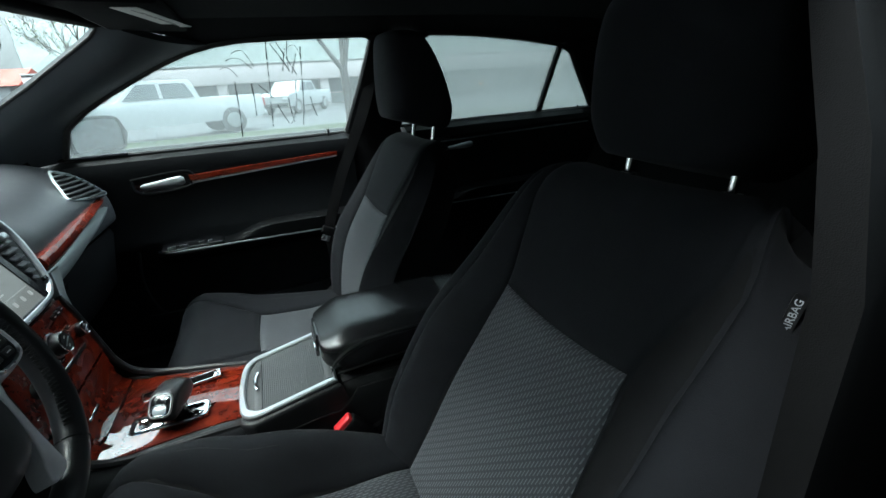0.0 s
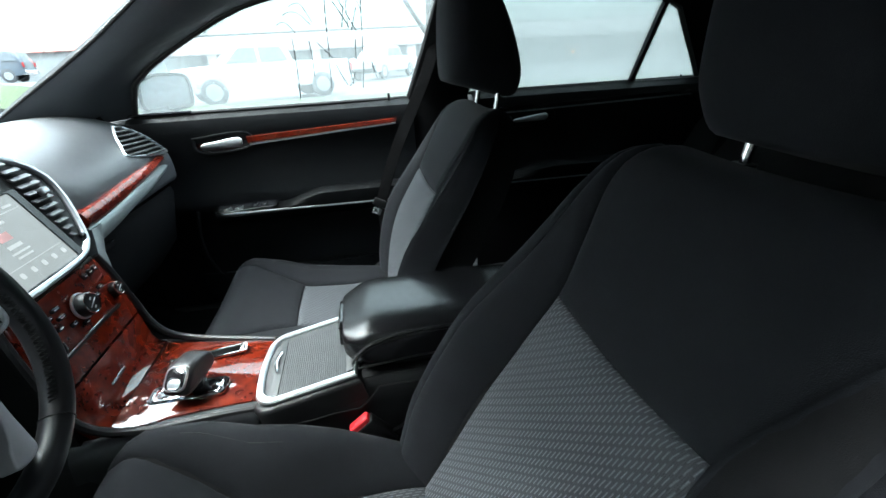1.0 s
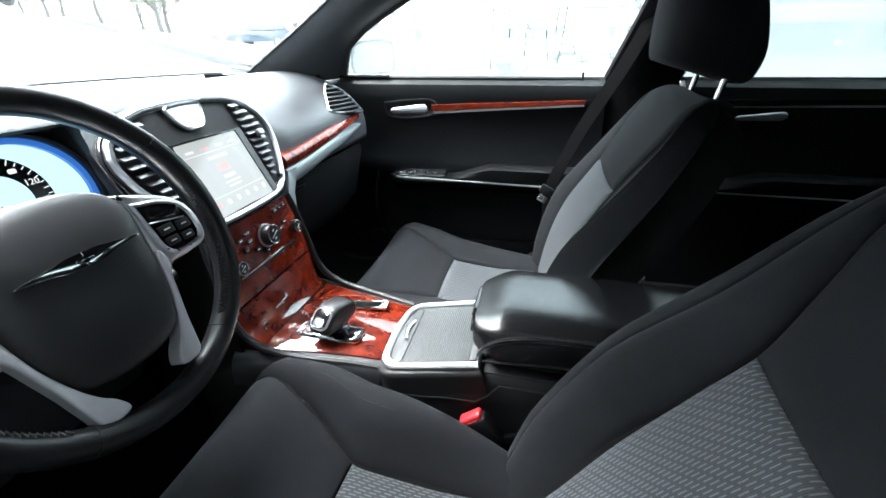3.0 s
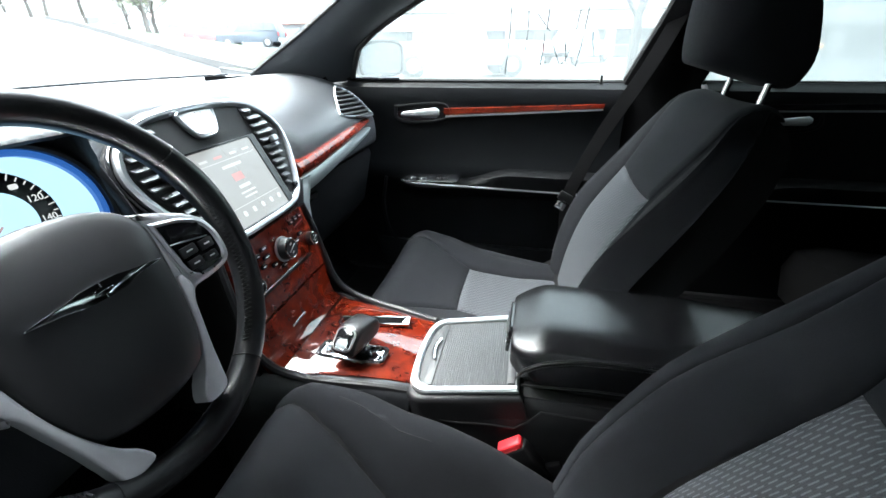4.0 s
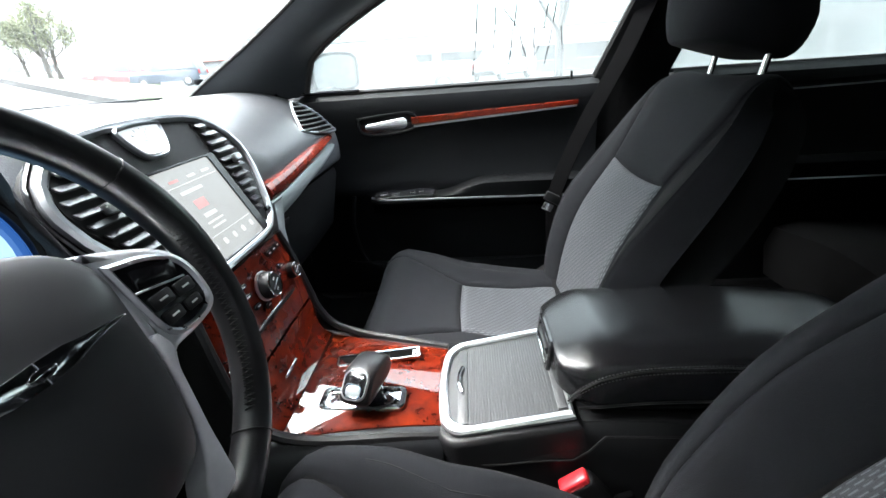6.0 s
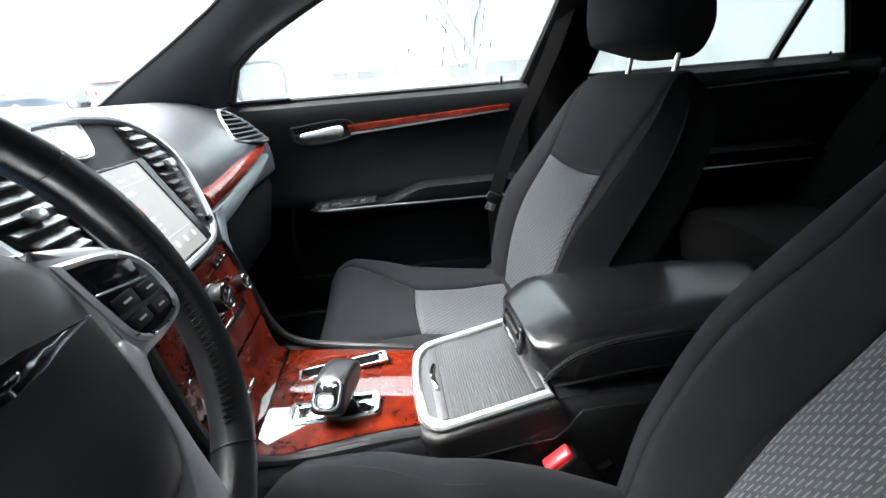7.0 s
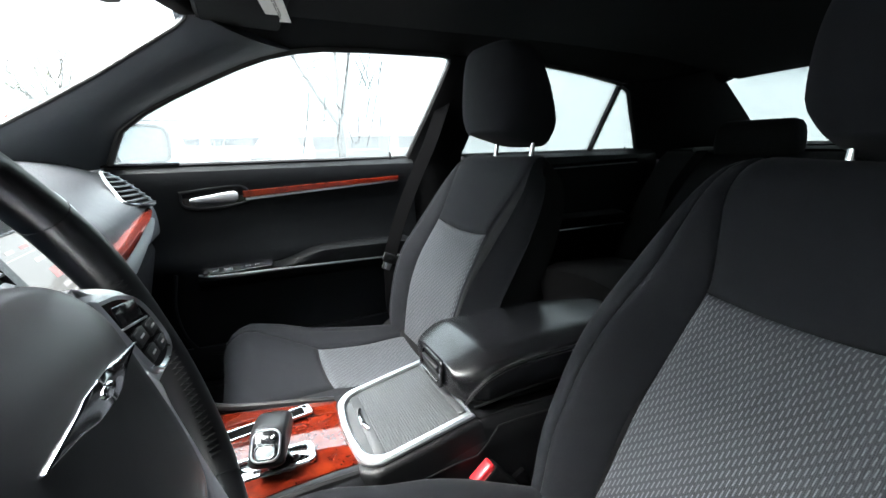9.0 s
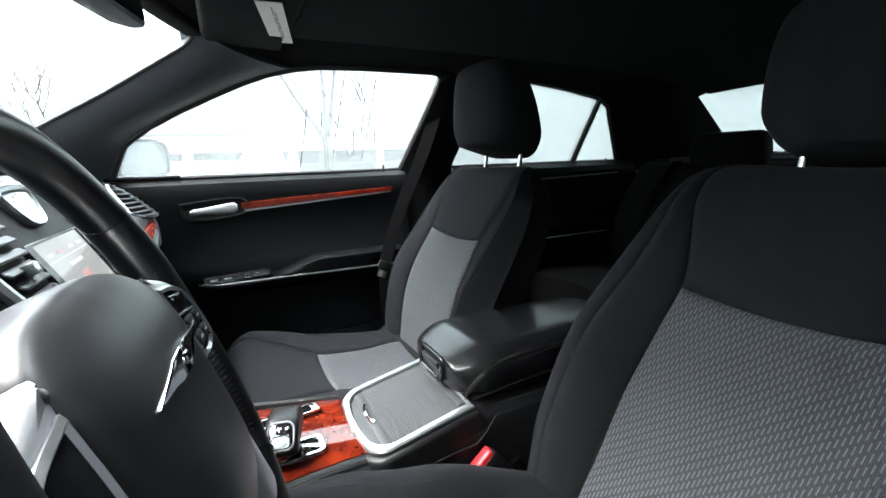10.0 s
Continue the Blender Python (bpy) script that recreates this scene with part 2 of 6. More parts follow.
def loft(rings, cap=True, close=True, loop=False):
    """Skin through rings of points."""
    bm = bmesh.new()
    vs = [[bm.verts.new(p) for p in r] for r in rings]
    n = len(rings[0])
    pairs = list(zip(vs, vs[1:])) + ([(vs[-1], vs[0])] if loop else [])
    for a, b in pairs:
        for i in range(n if close else n - 1):
            j = (i + 1) % n
            bm.faces.new((a[i], a[j], b[j], b[i]))
    if cap and close and not loop:
        bm.faces.new(vs[0][::-1])
        bm.faces.new(vs[-1])
    return bm


def frames(path, up=None):
    """Tangent, side and up at each point of a path."""
    out = []
    pts = [Vector(p) for p in path]
    ref = Vector(up) if up else Vector((0, 0, 1))
    for i, p in enumerate(pts):
        t = (pts[min(i + 1, len(pts) - 1)] - pts[max(i - 1, 0)]).normalized()
        s = t.cross(ref)
        if s.length < 1e-4:
            s = t.cross(Vector((0, 1, 0)))
        s.normalize()
        u = s.cross(t)
        if not up:
            ref = u
        out.append((p, t, s, u))
    return out


def sweep(path, profile, up=None, loop=False):
    """A profile (side, up) carried along a path."""
    fr = frames(path, up)
    if loop:
        pts = [Vector(p) for p in path]
        n = len(pts)
        fr = []
        for i in range(n):
            t = (pts[(i + 1) % n] - pts[i - 1]).normalized()
            s = t.cross(Vector(up)).normalized()
            fr.append((pts[i], t, s, s.cross(t)))
    return loft([[p + s * a + u * b for a, b in profile] for p, t, s, u in fr], loop=loop)


def disc(r, n=12, sx=1.0, sy=1.0):
    return [(r * sx * math.cos(2 * math.pi * i / n), r * sy * math.sin(2 * math.pi * i / n)) for i in range(n)]


def tube(path, r, n=10, up=None, loop=False):
    return sweep(path, disc(r, n), up, loop)


def roundrect(w, h, r, n=4):
    """Rounded rectangle as points (a, b) about its middle."""
    r = min(r, w / 2 - 1e-5, h / 2 - 1e-5)
    out = []
    for cx, cy, a0 in ((w / 2 - r, h / 2 - r, 0), (-w / 2 + r, h / 2 - r, 90), (-w / 2 + r, -h / 2 + r, 180), (w / 2 - r, -h / 2 + r, 270)):
        for k in range(n + 1):
            a = radians(a0 + 90 * k / n)
            out.append((cx + r * math.cos(a), cy + r * math.sin(a)))
    return out


def box(size, at=(0, 0, 0), rot=(0, 0, 0), bevel=0.004, seg=2, m=None):
    """A box with rounded edges."""
    bm = bmesh.new()
    bmesh.ops.create_cube(bm, size=1)
    bmesh.ops.scale(bm, vec=size, verts=bm.verts)
    if bevel:
        bmesh.ops.bevel(bm, geom=bm.edges[:], offset=min(bevel, min(size) * 0.45), segments=seg, affect="EDGES", profile=0.5)
    bmesh.ops.transform(bm, matrix=(m or Matrix()) @ pose(*at, *rot), verts=bm.verts)
    return bm


def slab(outline, m, thick, bevel=0.0, seg=2):
    """An outline (a, b) laid in the plane of m and given depth along m's z, rounded on its front edge."""
    inset = [(bevel * (1 - math.cos(k * math.pi / 2 / seg)), thick - bevel + bevel * math.sin(k * math.pi / 2 / seg)) for k in range(seg + 1)] if bevel else [(0, thick)]
    rings = [[m @ Vector((a, b, 0)) for a, b in outline]]
    for d, z in inset:
        rings.append([m @ Vector((a, b, z)) for a, b in shrink(outline, d)])
    return loft(rings)


def shrink(outline, d):
    """The outline moved inwards by d."""
    n = len(outline)
    area = sum(outline[i - 1][0] * outline[i][1] - outline[i][0] * outline[i - 1][1] for i in range(n))
    sg = 1 if area > 0 else -1
    out = []
    for i in range(n):
        (x0, y0), (x1, y1), (x2, y2) = outline[i - 1], outline[i], outline[(i + 1) % n]
        a = Vector((x1 - x0, y1 - y0))
        b = Vector((x2 - x1, y2 - y1))
        a = a.normalized() if a.length > 1e-9 else b.normalized()
        b = b.normalized() if b.length > 1e-9 else a
        nn = Vector((-a.y - b.y, a.x + b.x))
        if nn.length < 1e-6:
            nn = Vector((-a.y, a.x))
        nn.normalize()
        k = 1 / max(0.5, nn.dot(Vector((-a.y, a.x))))
        out.append((x1 + sg * nn.x * d * k, y1 + sg * nn.y * d * k))
    return out


def ringslab(outer, inner, m, thick, bevel=0.0):
    """A flat ring between two outlines of equal point count, with depth."""
    z = thick
    b = bevel
    rows = [(outer, 0, 0), (outer, 0, z - b), (outer, b, z), (inner, -b, z), (inner, 0, z - b), (inner, 0, 0)]
    return loft([[m @ Vector((a, c, h)) for a, c in (shrink(o, d) if d else o)] for o, d, h in rows], loop=True)


def lerp(a, b, t):
    return a + (b - a) * t


def smooth(a, b, x):
    t = min(1, max(0, (x - a) / (b - a)))
    return t * t * (3 - 2 * t)


def along(keys, x):
    """Smooth interpolation in a short table of (x, y)."""
    if x <= keys[0][0]:
        return keys[0][1]
    if x >= keys[-1][0]:
        return keys[-1][1]
    sl = [(b[1] - a[1]) / (b[0] - a[0]) for a, b in zip(keys, keys[1:])]
    tg = [0.0] + [0.0 if a * b <= 0 else 2 * a * b / (a + b) for a, b in zip(sl, sl[1:])] + [0.0]
    i = max(k for k in range(len(sl)) if keys[k][0] <= x)
    h = keys[i + 1][0] - keys[i][0]
    t = (x - keys[i][0]) / h
    return keys[i][1] * (1 + 2 * t) * (1 - t) ** 2 + h * tg[i] * t * (1 - t) ** 2 + keys[i + 1][1] * t * t * (3 - 2 * t) + h * tg[i + 1] * t * t * (t - 1)


def curve(points, n):
    """Catmull-Rom through points, n steps a span."""
    P = [Vector(p) for p in points]
    P = [2 * P[0] - P[1]] + P + [2 * P[-1] - P[-2]]
    out = []
    for i in range(1, len(P) - 2):
        for k in range(n):
            t = k / n
            a, b, c, d = P[i - 1:i + 3]
            out.append(0.5 * (2 * b + (c - a) * t + (2 * a - 5 * b + 4 * c - d) * t * t + (3 * b - a - 3 * c + d) * t ** 3))
    return out + [P[-2]]


def patch(S, s0, s1, v0, v1, nu=14, nv=24, puff=0.006, edge=0.014, base=0.001, flip=1):
    """An upholstered panel on the surface S(s, v): proud in the middle, tucked in at its seams."""
    bm = bmesh.new()
    uvl = bm.loops.layers.uv.new("UVMap")
    grid, uvs = [], {}
    lo = v0 if callable(v0) else (lambda q: v0)
    hi = v1 if callable(v1) else (lambda q: v1)

    def warp(k):
        return 0.5 - 0.5 * math.cos(math.pi * k)
    for i in range(nu + 1):
        q = warp(i / nu)
        row = []
        for j in range(nv + 1):
            v = lerp(lo(q), hi(q), warp(j / nv))
            s = lerp(s0(v), s1(v), q)
            d = min(q * abs(s1(v) - s0(v)), (1 - q) * abs(s1(v) - s0(v)), v - lo(q), hi(q) - v)
            p = S(s, v)
            e = 1e-3
            nrm = (S(s + e, v) - S(s - e, v)).cross(S(s, v + e) - S(s, v - e))
            nrm = nrm.normalized() if nrm.length > 1e-12 else Vector((0, 0, 1))
            vert = bm.verts.new(p + nrm * flip * (base - 0.003 + (puff + 0.003) * min(1, max(0, d / edge)) ** 0.5))
            uvs[vert] = (s, v)
            row.append(vert)
        grid.append(row)
    for a, b in zip(grid, grid[1:]):
        for j in range(nv):
            f = bm.faces.new((a[j], b[j], b[j + 1], a[j + 1]))
            for l in f.loops:
                l[uvl].uv = uvs[l.vert]
    return bm


def words(text, size, m, mat, parent, name="lettering", depth=0.0004):
    """Raised lettering with the built-in font, centred in the plane of m."""
    cu = bpy.data.curves.new(name, "FONT")
    cu.body, cu.size, cu.extrude = text, size, depth
    cu.align_x, cu.align_y = "CENTER", "CENTER"
    tmp = bpy.data.objects.new(name, cu)
    scene.collection.objects.link(tmp)
    me = bpy.data.meshes.new_from_object(tmp.evaluated_get(bpy.context.evaluated_depsgraph_get()))
    bpy.data.objects.remove(tmp)
    bm = bmesh.new()
    bm.from_mesh(me)
    bpy.data.meshes.remove(me)
    bmesh.ops.transform(bm, matrix=m, verts=bm.verts)
    return part(name, bm, mat, parent, smooth=False)

# ---- cabin shell ----
MID = 0.01                      # the car's middle line
GLASS_N = Vector((0, 0.845, 0.535))


def pane_y(z, inset=0.0):
    """The side glass leans inwards: y at a height."""
    return 0.80 - inset - (z - 0.965) * 0.633


def mirrored(points):
    return [(x, 2 * MID - y, z) for x, y, z in points]


def side(points, inset=0.0):
    """(x, z) of the passenger side laid on the leaning glass plane."""
    return [Vector((x, pane_y(z, inset), z)) for x, z in points]


FRONT_EDGE = [(-0.585, 0.965), (-0.555, 1.02), (-0.53, 1.062), (-0.47, 1.103), (-0.40, 1.14), (-0.32, 1.177), (-0.24, 1.212), (-0.17, 1.237), (-0.10, 1.253), (-0.03, 1.262), (0.10, 1.266), (0.22, 1.267), (0.325, 1.267), (0.348, 1.263), (0.357, 1.25)]
FRONT_BACK = [(0.357, 1.25), (0.338, 1.19), (0.318, 1.12), (0.292, 1.04), (0.268, 0.965)]
REAR_TOP = [(0.47, 0.965), (0.49, 1.08), (0.515, 1.2), (0.525, 1.255), (0.545, 1.267), (0.64, 1.264), (0.74, 1.258), (0.90, 1.243), (1.08, 1.219), (1.15, 1.192), (1.22, 1.122), (1.30, 1.045), (1.385, 0.96), (1.392, 0.952)]


def ribbon(a, b, mat, name, parent, thick=0.02, label="", n=6, bulge=0.0):
    """A curved trim surface between two edges of equal point count, with thickness behind it."""
    rows = []
    for p, q in zip(a, b):
        p, q = Vector(p), Vector(q)
        rows.append((p, q))
    bm = bmesh.new()
    front, back = [], []
    for i, (p, q) in enumerate(rows):
        t = (rows[min(i + 1, len(rows) - 1)][0] - rows[max(i - 1, 0)][0])
        nrm = t.cross(q - p)
        nrm = nrm.normalized() if nrm.length > 1e-9 else Vector((0, -1, 0))
        if nrm.y > 0:
            nrm = -nrm
        if p.y < MID:
            nrm = -nrm if nrm.y < 0 else nrm
        fr, bk = [], []
        for k in range(n + 1):
            u = k / n
            c = p.lerp(q, u) + nrm * (bulge * 4 * u * (1 - u))
            fr.append(bm.verts.new(c))
            bk.append(bm.verts.new(c - nrm * thick))
        front.append(fr)
        back.append(bk)
    for i in range(len(rows) - 1):
        for k in range(n):
            bm.faces.new((front[i][k], front[i + 1][k], front[i + 1][k + 1], front[i][k + 1]))
            bm.faces.new((back[i][k], back[i][k + 1], back[i + 1][k + 1], back[i + 1][k]))
        bm.faces.new((front[i][0], back[i][0], back[i + 1][0], front[i + 1][0]))
        bm.faces.new((front[i][n], front[i + 1][n], back[i + 1][n], back[i][n]))
    for i in (0, len(rows) - 1):
        for k in range(n):
            bm.faces.new((front[i][k], front[i][k + 1], back[i][k + 1], back[i][k]))
    return part(name, bm, mat, parent, label)


def resample(pts, n):
    """n points evenly along a polyline."""
    P = [Vector(p) for p in pts]
    L = [0]
    for a, b in zip(P, P[1:]):
        L.append(L[-1] + (b - a).length)
    out = []
    for i in range(n):
        d = L[-1] * i / (n - 1)
        j = max(k for k in range(len(L)) if L[k] <= d + 1e-9)
        j = min(j, len(P) - 2)
        out.append(P[j].lerp(P[j + 1], (d - L[j]) / max(1e-9, L[j + 1] - L[j])))
    return out


# windscreen edge and header, from the dash up the pillar and across
SCREEN_EDGE = [(-0.90, 0.715, 0.985), (-0.80, 0.683, 1.036), (-0.66, 0.642, 1.105), (-0.53, 0.598, 1.172), (-0.42, 0.560, 1.235), (-0.355, 0.537, 1.272), (-0.330, 0.522, 1.292), (-0.327, 0.50, 1.302)]
for flip, tag in ((False, "passenger"), (True, "driver")):
    f = mirrored if flip else list
    pil = root("pillar_" + tag, f([(-0.6, 0.75, 0.97)])[0], "dark grey grained plastic trim covers the windscreen pillar", "pillar", kind="structure")
    a = resample(SCREEN_EDGE, 16)
    b = resample(side(FRONT_EDGE[:9], 0.0), 16)
    ribbon(f(a), f(b), PILLAR, "pillar_trim", pil, 0.02, bulge=0.022)
    part("pillar_seal", tube(f(resample(SCREEN_EDGE, 24)), 0.005, 8), SEAL, pil)
    rail = root("roof_rail_" + tag, f([(0.5, 0.6, 1.28)])[0], "dark cloth-covered roof rail over the side windows", "roof rail", kind="structure")
    top = side(FRONT_EDGE[8:14] + [(0.44, 1.268)] + REAR_TOP[4:9], 0.0)
    a = resample(top, 20)
    b = [Vector((p.x, 0.50 - max(0, p.x - 0.9) * 0.08, 1.303 - max(0, p.x - 0.5) ** 2 * 0.055)) for p in a]
    a = [a[0]] + a + [a[-1]]
    b = [Vector((-0.335, 0.505, 1.303))] + b + [Vector((1.43, 0.50, 1.262))]
    ribbon(f(b), f(a), LINING, "rail_trim", rail, 0.02, bulge=0.0)
    bp = root("door_pillar_" + tag, f([(0.40, 0.74, 0.3)])[0], "dark moulded trim on the middle door pillar", "pillar", kind="structure")
    z0 = 0.34
    if not flip:
        fr = [(0.357, 1.262), (0.35, 1.25), (0.335, 1.19), (0.315, 1.12), (0.290, 1.04), (0.266, 0.965), (0.27, 0.8), (0.28, z0)]
    else:
        fr = [(0.49, 1.262), (0.47, 1.25), (0.42, 1.19), (0.375, 1.12), (0.335, 1.055), (0.315, 0.965), (0.32, 0.8), (0.33, z0)]
    bk = [(0.535, 1.262), (0.525, 1.245), (0.515, 1.19), (0.50, 1.12), (0.485, 1.04), (0.47, 0.965), (0.50, 0.8), (0.52, z0)]
    if flip:
        bk = [(x + 0.15, z) for x, z in bk]
    lay = lambda q, o: [(x, min(pane_y(z), 0.80 if not flip else 0.77) - o, z) for x, z in q]
    ribbon(f(lay(fr, 0.02 if not flip else 0.06)), f(lay(bk, 0.02 if not flip else 0.04)), LINING, "pillar_trim", bp, 0.03, bulge=0.03)

# headliner
def roof_z(x, y):
    return 1.315 - 0.05 * ((y - MID) / 0.5) ** 2 * 0.25 - max(0, x - 0.5) ** 2 * 0.055


rings = []
for i in range(21):
    x = -0.45 + 2.05 * i / 20
    row = []
    for j in range(17):
        y = -0.5 + MID + j / 16.0
        xx = x
        if i == 0:
            xx = -0.44 + 0.115 * ((y - MID) / 0.5) ** 2
        row.append((xx, y, roof_z(xx, y)))
    rings.append(row)
low = loft(rings, cap=False, close=False)
ext = bmesh.ops.extrude_face_region(low, geom=low.faces[:], use_keep_orig=True)
bmesh.ops.translate(low, verts=[v for v in ext["geom"] if isinstance(v, bmesh.types.BMVert)], vec=(0, 0, 0.05))
ceiling = part("ceiling", low, LINING)
tagged(ceiling, "black cloth headliner under the car roof", "ceiling", kind="structure")

# outer roof, so that no sky shines through above the lining
shell = loft([[(x, MID - 0.60, 1.28 - max(0, x - 0.5) ** 2 * 0.055), (x, MID - 0.3, 1.385 - max(0, x - 0.5) ** 2 * 0.06), (x, MID + 0.3, 1.385 - max(0, x - 0.5) ** 2 * 0.06), (x, MID + 0.60, 1.28 - max(0, x - 0.5) ** 2 * 0.055)] for x in (-0.36, 0.2, 0.8, 1.3, 1.6)], cap=False, close=False)
PAINT = material("car_paint", (0.045, 0.05, 0.058), 0.25, 0.4, grain=0.05, coat=1.0)
tagged(part("roof_panel", shell, PAINT), "dark painted steel roof panel of the car", "roof", kind="structure")

tagged(part("underbody", box((2.5, 1.36, 0.27), (0.5, MID, 0.135), bevel=0.03), WELL), "dark underbody carrying the cabin floor", "underbody", kind="structure")
# sills under the doors
for y in (-0.79, 0.81):
    tagged(part("sill", box((2.4, 0.16, 0.16), (0.45, y, 0.235), bevel=0.02), PLASTIC), "black plastic sill under the doors", "sill", kind="structure")
# floor
fl = box((2.3, 1.5, 0.04), (0.55, MID, 0.28), bevel=0.01)
tagged(part("floor", fl, CARPET), "black carpet on the car floor", "floor", kind="structure")
fw = loft([[(-0.55, -0.74, 0.28), (-0.55, 0.76, 0.28), (-0.60, 0.76, 0.26), (-0.60, -0.74, 0.26)], [(-0.95, -0.74, 0.42), (-0.95, 0.76, 0.42), (-1.0, 0.76, 0.40), (-1.0, -0.74, 0.40)], [(-1.05, -0.74, 0.95), (-1.05, 0.76, 0.95), (-1.1, 0.76, 0.95), (-1.1, -0.74, 0.95)]])
tagged(part("firewall", fw, CARPET), "black carpeted footwell bulkhead under the dashboard", "bulkhead", kind="structure")


# ---- doors ----
def door_skin(x, z, lift=0.0):
    """Inner face of the passenger doors: y at a place."""
    y = along([(0.28, 0.745), (0.45, 0.757), (0.58, 0.765), (0.63, 0.755), (0.68, 0.745), (0.74, 0.762), (0.84, 0.768), (0.92, 0.762), (0.95, 0.768), (0.967, 0.80)], z)
    return y - 0.05 * max(0, x) ** 1.3 * smooth(0.3, 0.9, z) * (1 if x < 0.45 else 0.6) - lift


def door_panel(x0, x1, name, parent, f, nx=26):
    zs = [0.28, 0.34, 0.40, 0.46, 0.52, 0.57, 0.60, 0.63, 0.655, 0.68, 0.71, 0.75, 0.80, 0.85, 0.88, 0.905, 0.93, 0.948, 0.958, 0.964, 0.967]
    rings = []
    for i in range(nx + 1):
        x = lerp(x0, x1, i / nx)
        row = [(x, door_skin(x, z), z) for z in zs]
        row += [(x, 0.815, 0.967), (x, 0.87, 0.90), (x, 0.87, 0.28)]
        rings.append([Vector(p) for p in f(row)])
    return part(name, loft(rings), DOORSKIN, parent)


ident = list
door = root("door_1", (-0.15, 0.8, 0.28), "closed black vinyl front passenger door with burl trim strip", "car door", kind="structure")
door_panel(-0.66, 0.275, "door_panel", door, ident)
rdoor = root("door_2", (0.9, 0.8, 0.28), "closed black vinyl rear passenger door", "car door", kind="structure")
door_panel(0.485, 1.42, "door_panel", rdoor, ident)
ldoor = root("door_3", (0.9, -0.78, 0.28), "closed black vinyl rear door behind the driver seat", "car door", kind="structure")
door_panel(0.485, 1.42, "door_panel", ldoor, mirrored)
# sill seals and window frames
for pts, par in ((FRONT_EDGE + FRONT_BACK[1:], door), (REAR_TOP, rdoor)):
    part("window_seal", tube(resample(side(pts), 70), 0.009, 8), SEAL, par)
    xs = (pts[0][0], pts[-1][0])
    part("sill_seal", tube([(x, 0.797, 0.967) for x in np.linspace(*xs, 12)], 0.007, 8), SEAL, par)
fb = resample(side(FRONT_BACK), 14)
ribbon([p + Vector((0.0, -0.004, 0)) for p in fb], [p + Vector((0.05, -0.012, 0)) for p in fb], LINING, "window_frame", door, 0.02, bulge=0.004)
part("frame_bead", tube([p + Vector((0.016, -0.010, 0)) for p in fb], 0.0028, 8), GLOSSBLACK, door)
part("frame_bead", tube([p + Vector((0.036, -0.013, 0)) for p in fb], 0.0022, 8), GLOSSBLACK, door)
part("window_divider", sweep(resample(side([(1.085, 1.212), (1.09, 1.08), (1.098, 0.958)]), 8), roundrect(0.02, 0.034, 0.006, 2), up=(0, 1, 0.6)), SEAL, rdoor)


def pane(outline, name, mat, label, f=ident, off=0.0):
    pts = [Vector(p) for p in f(side(outline, off))]
    inn = [Vector(p) for p in f(side(outline, off + 0.0045))]
    ob = part(name, loft([pts, inn]), mat, smooth=False)
    ob.visible_shadow = mat in (TINT, PRIVACY)
    return tagged(ob, label, "window", kind="structure")


pane(FRONT_EDGE + FRONT_BACK[1:], "window_1", MISTED, "misted side glass of the front passenger door", off=-0.002)
pane(REAR_TOP, "window_2", TINT, "tinted side glass of the rear passenger door", off=-0.002)
pane(REAR_TOP, "window_3", PRIVACY, "tinted side glass behind the driver seat", f=mirrored, off=-0.002)

# windscreen
E_ = [Vector(p) for p in SCREEN_EDGE[:7]]
rows = []
for p in E_:
    row = []
    for k in range(9):
        u = -1 + k / 4
        half = p.y - MID
        row.append(Vector((p.x - 0.13 * (1 - u * u) , MID + half * u, p.z + 0.012 * (1 - u * u))))
    rows.append(row)
ws = loft(rows, cap=False, close=False)
ext = bmesh.ops.extrude_face_region(ws, geom=ws.faces[:], use_keep_orig=True)
bmesh.ops.translate(ws, verts=[v for v in ext["geom"] if isinstance(v, bmesh.types.BMVert)], vec=(-0.003, 0, 0.004))
wo = part("window_4", ws, GLASS)
wo.visible_shadow = False
tagged(wo, "clear curved windscreen above the dashboard", "windscreen", kind="structure")
header = root("windscreen_header", (-0.4, MID, 1.31), "dark trim along the top of the windscreen", "trim", kind="structure")
part("header_trim", sweep([(-0.327 - 0.125 * (1 - u * u), MID + 0.49 * u, 1.302 + 0.012 * (1 - u * u)) for u in np.linspace(-1, 1, 25)], roundrect(0.05, 0.03, 0.012, 3), up=(0, 0, 1)), LINING, header)

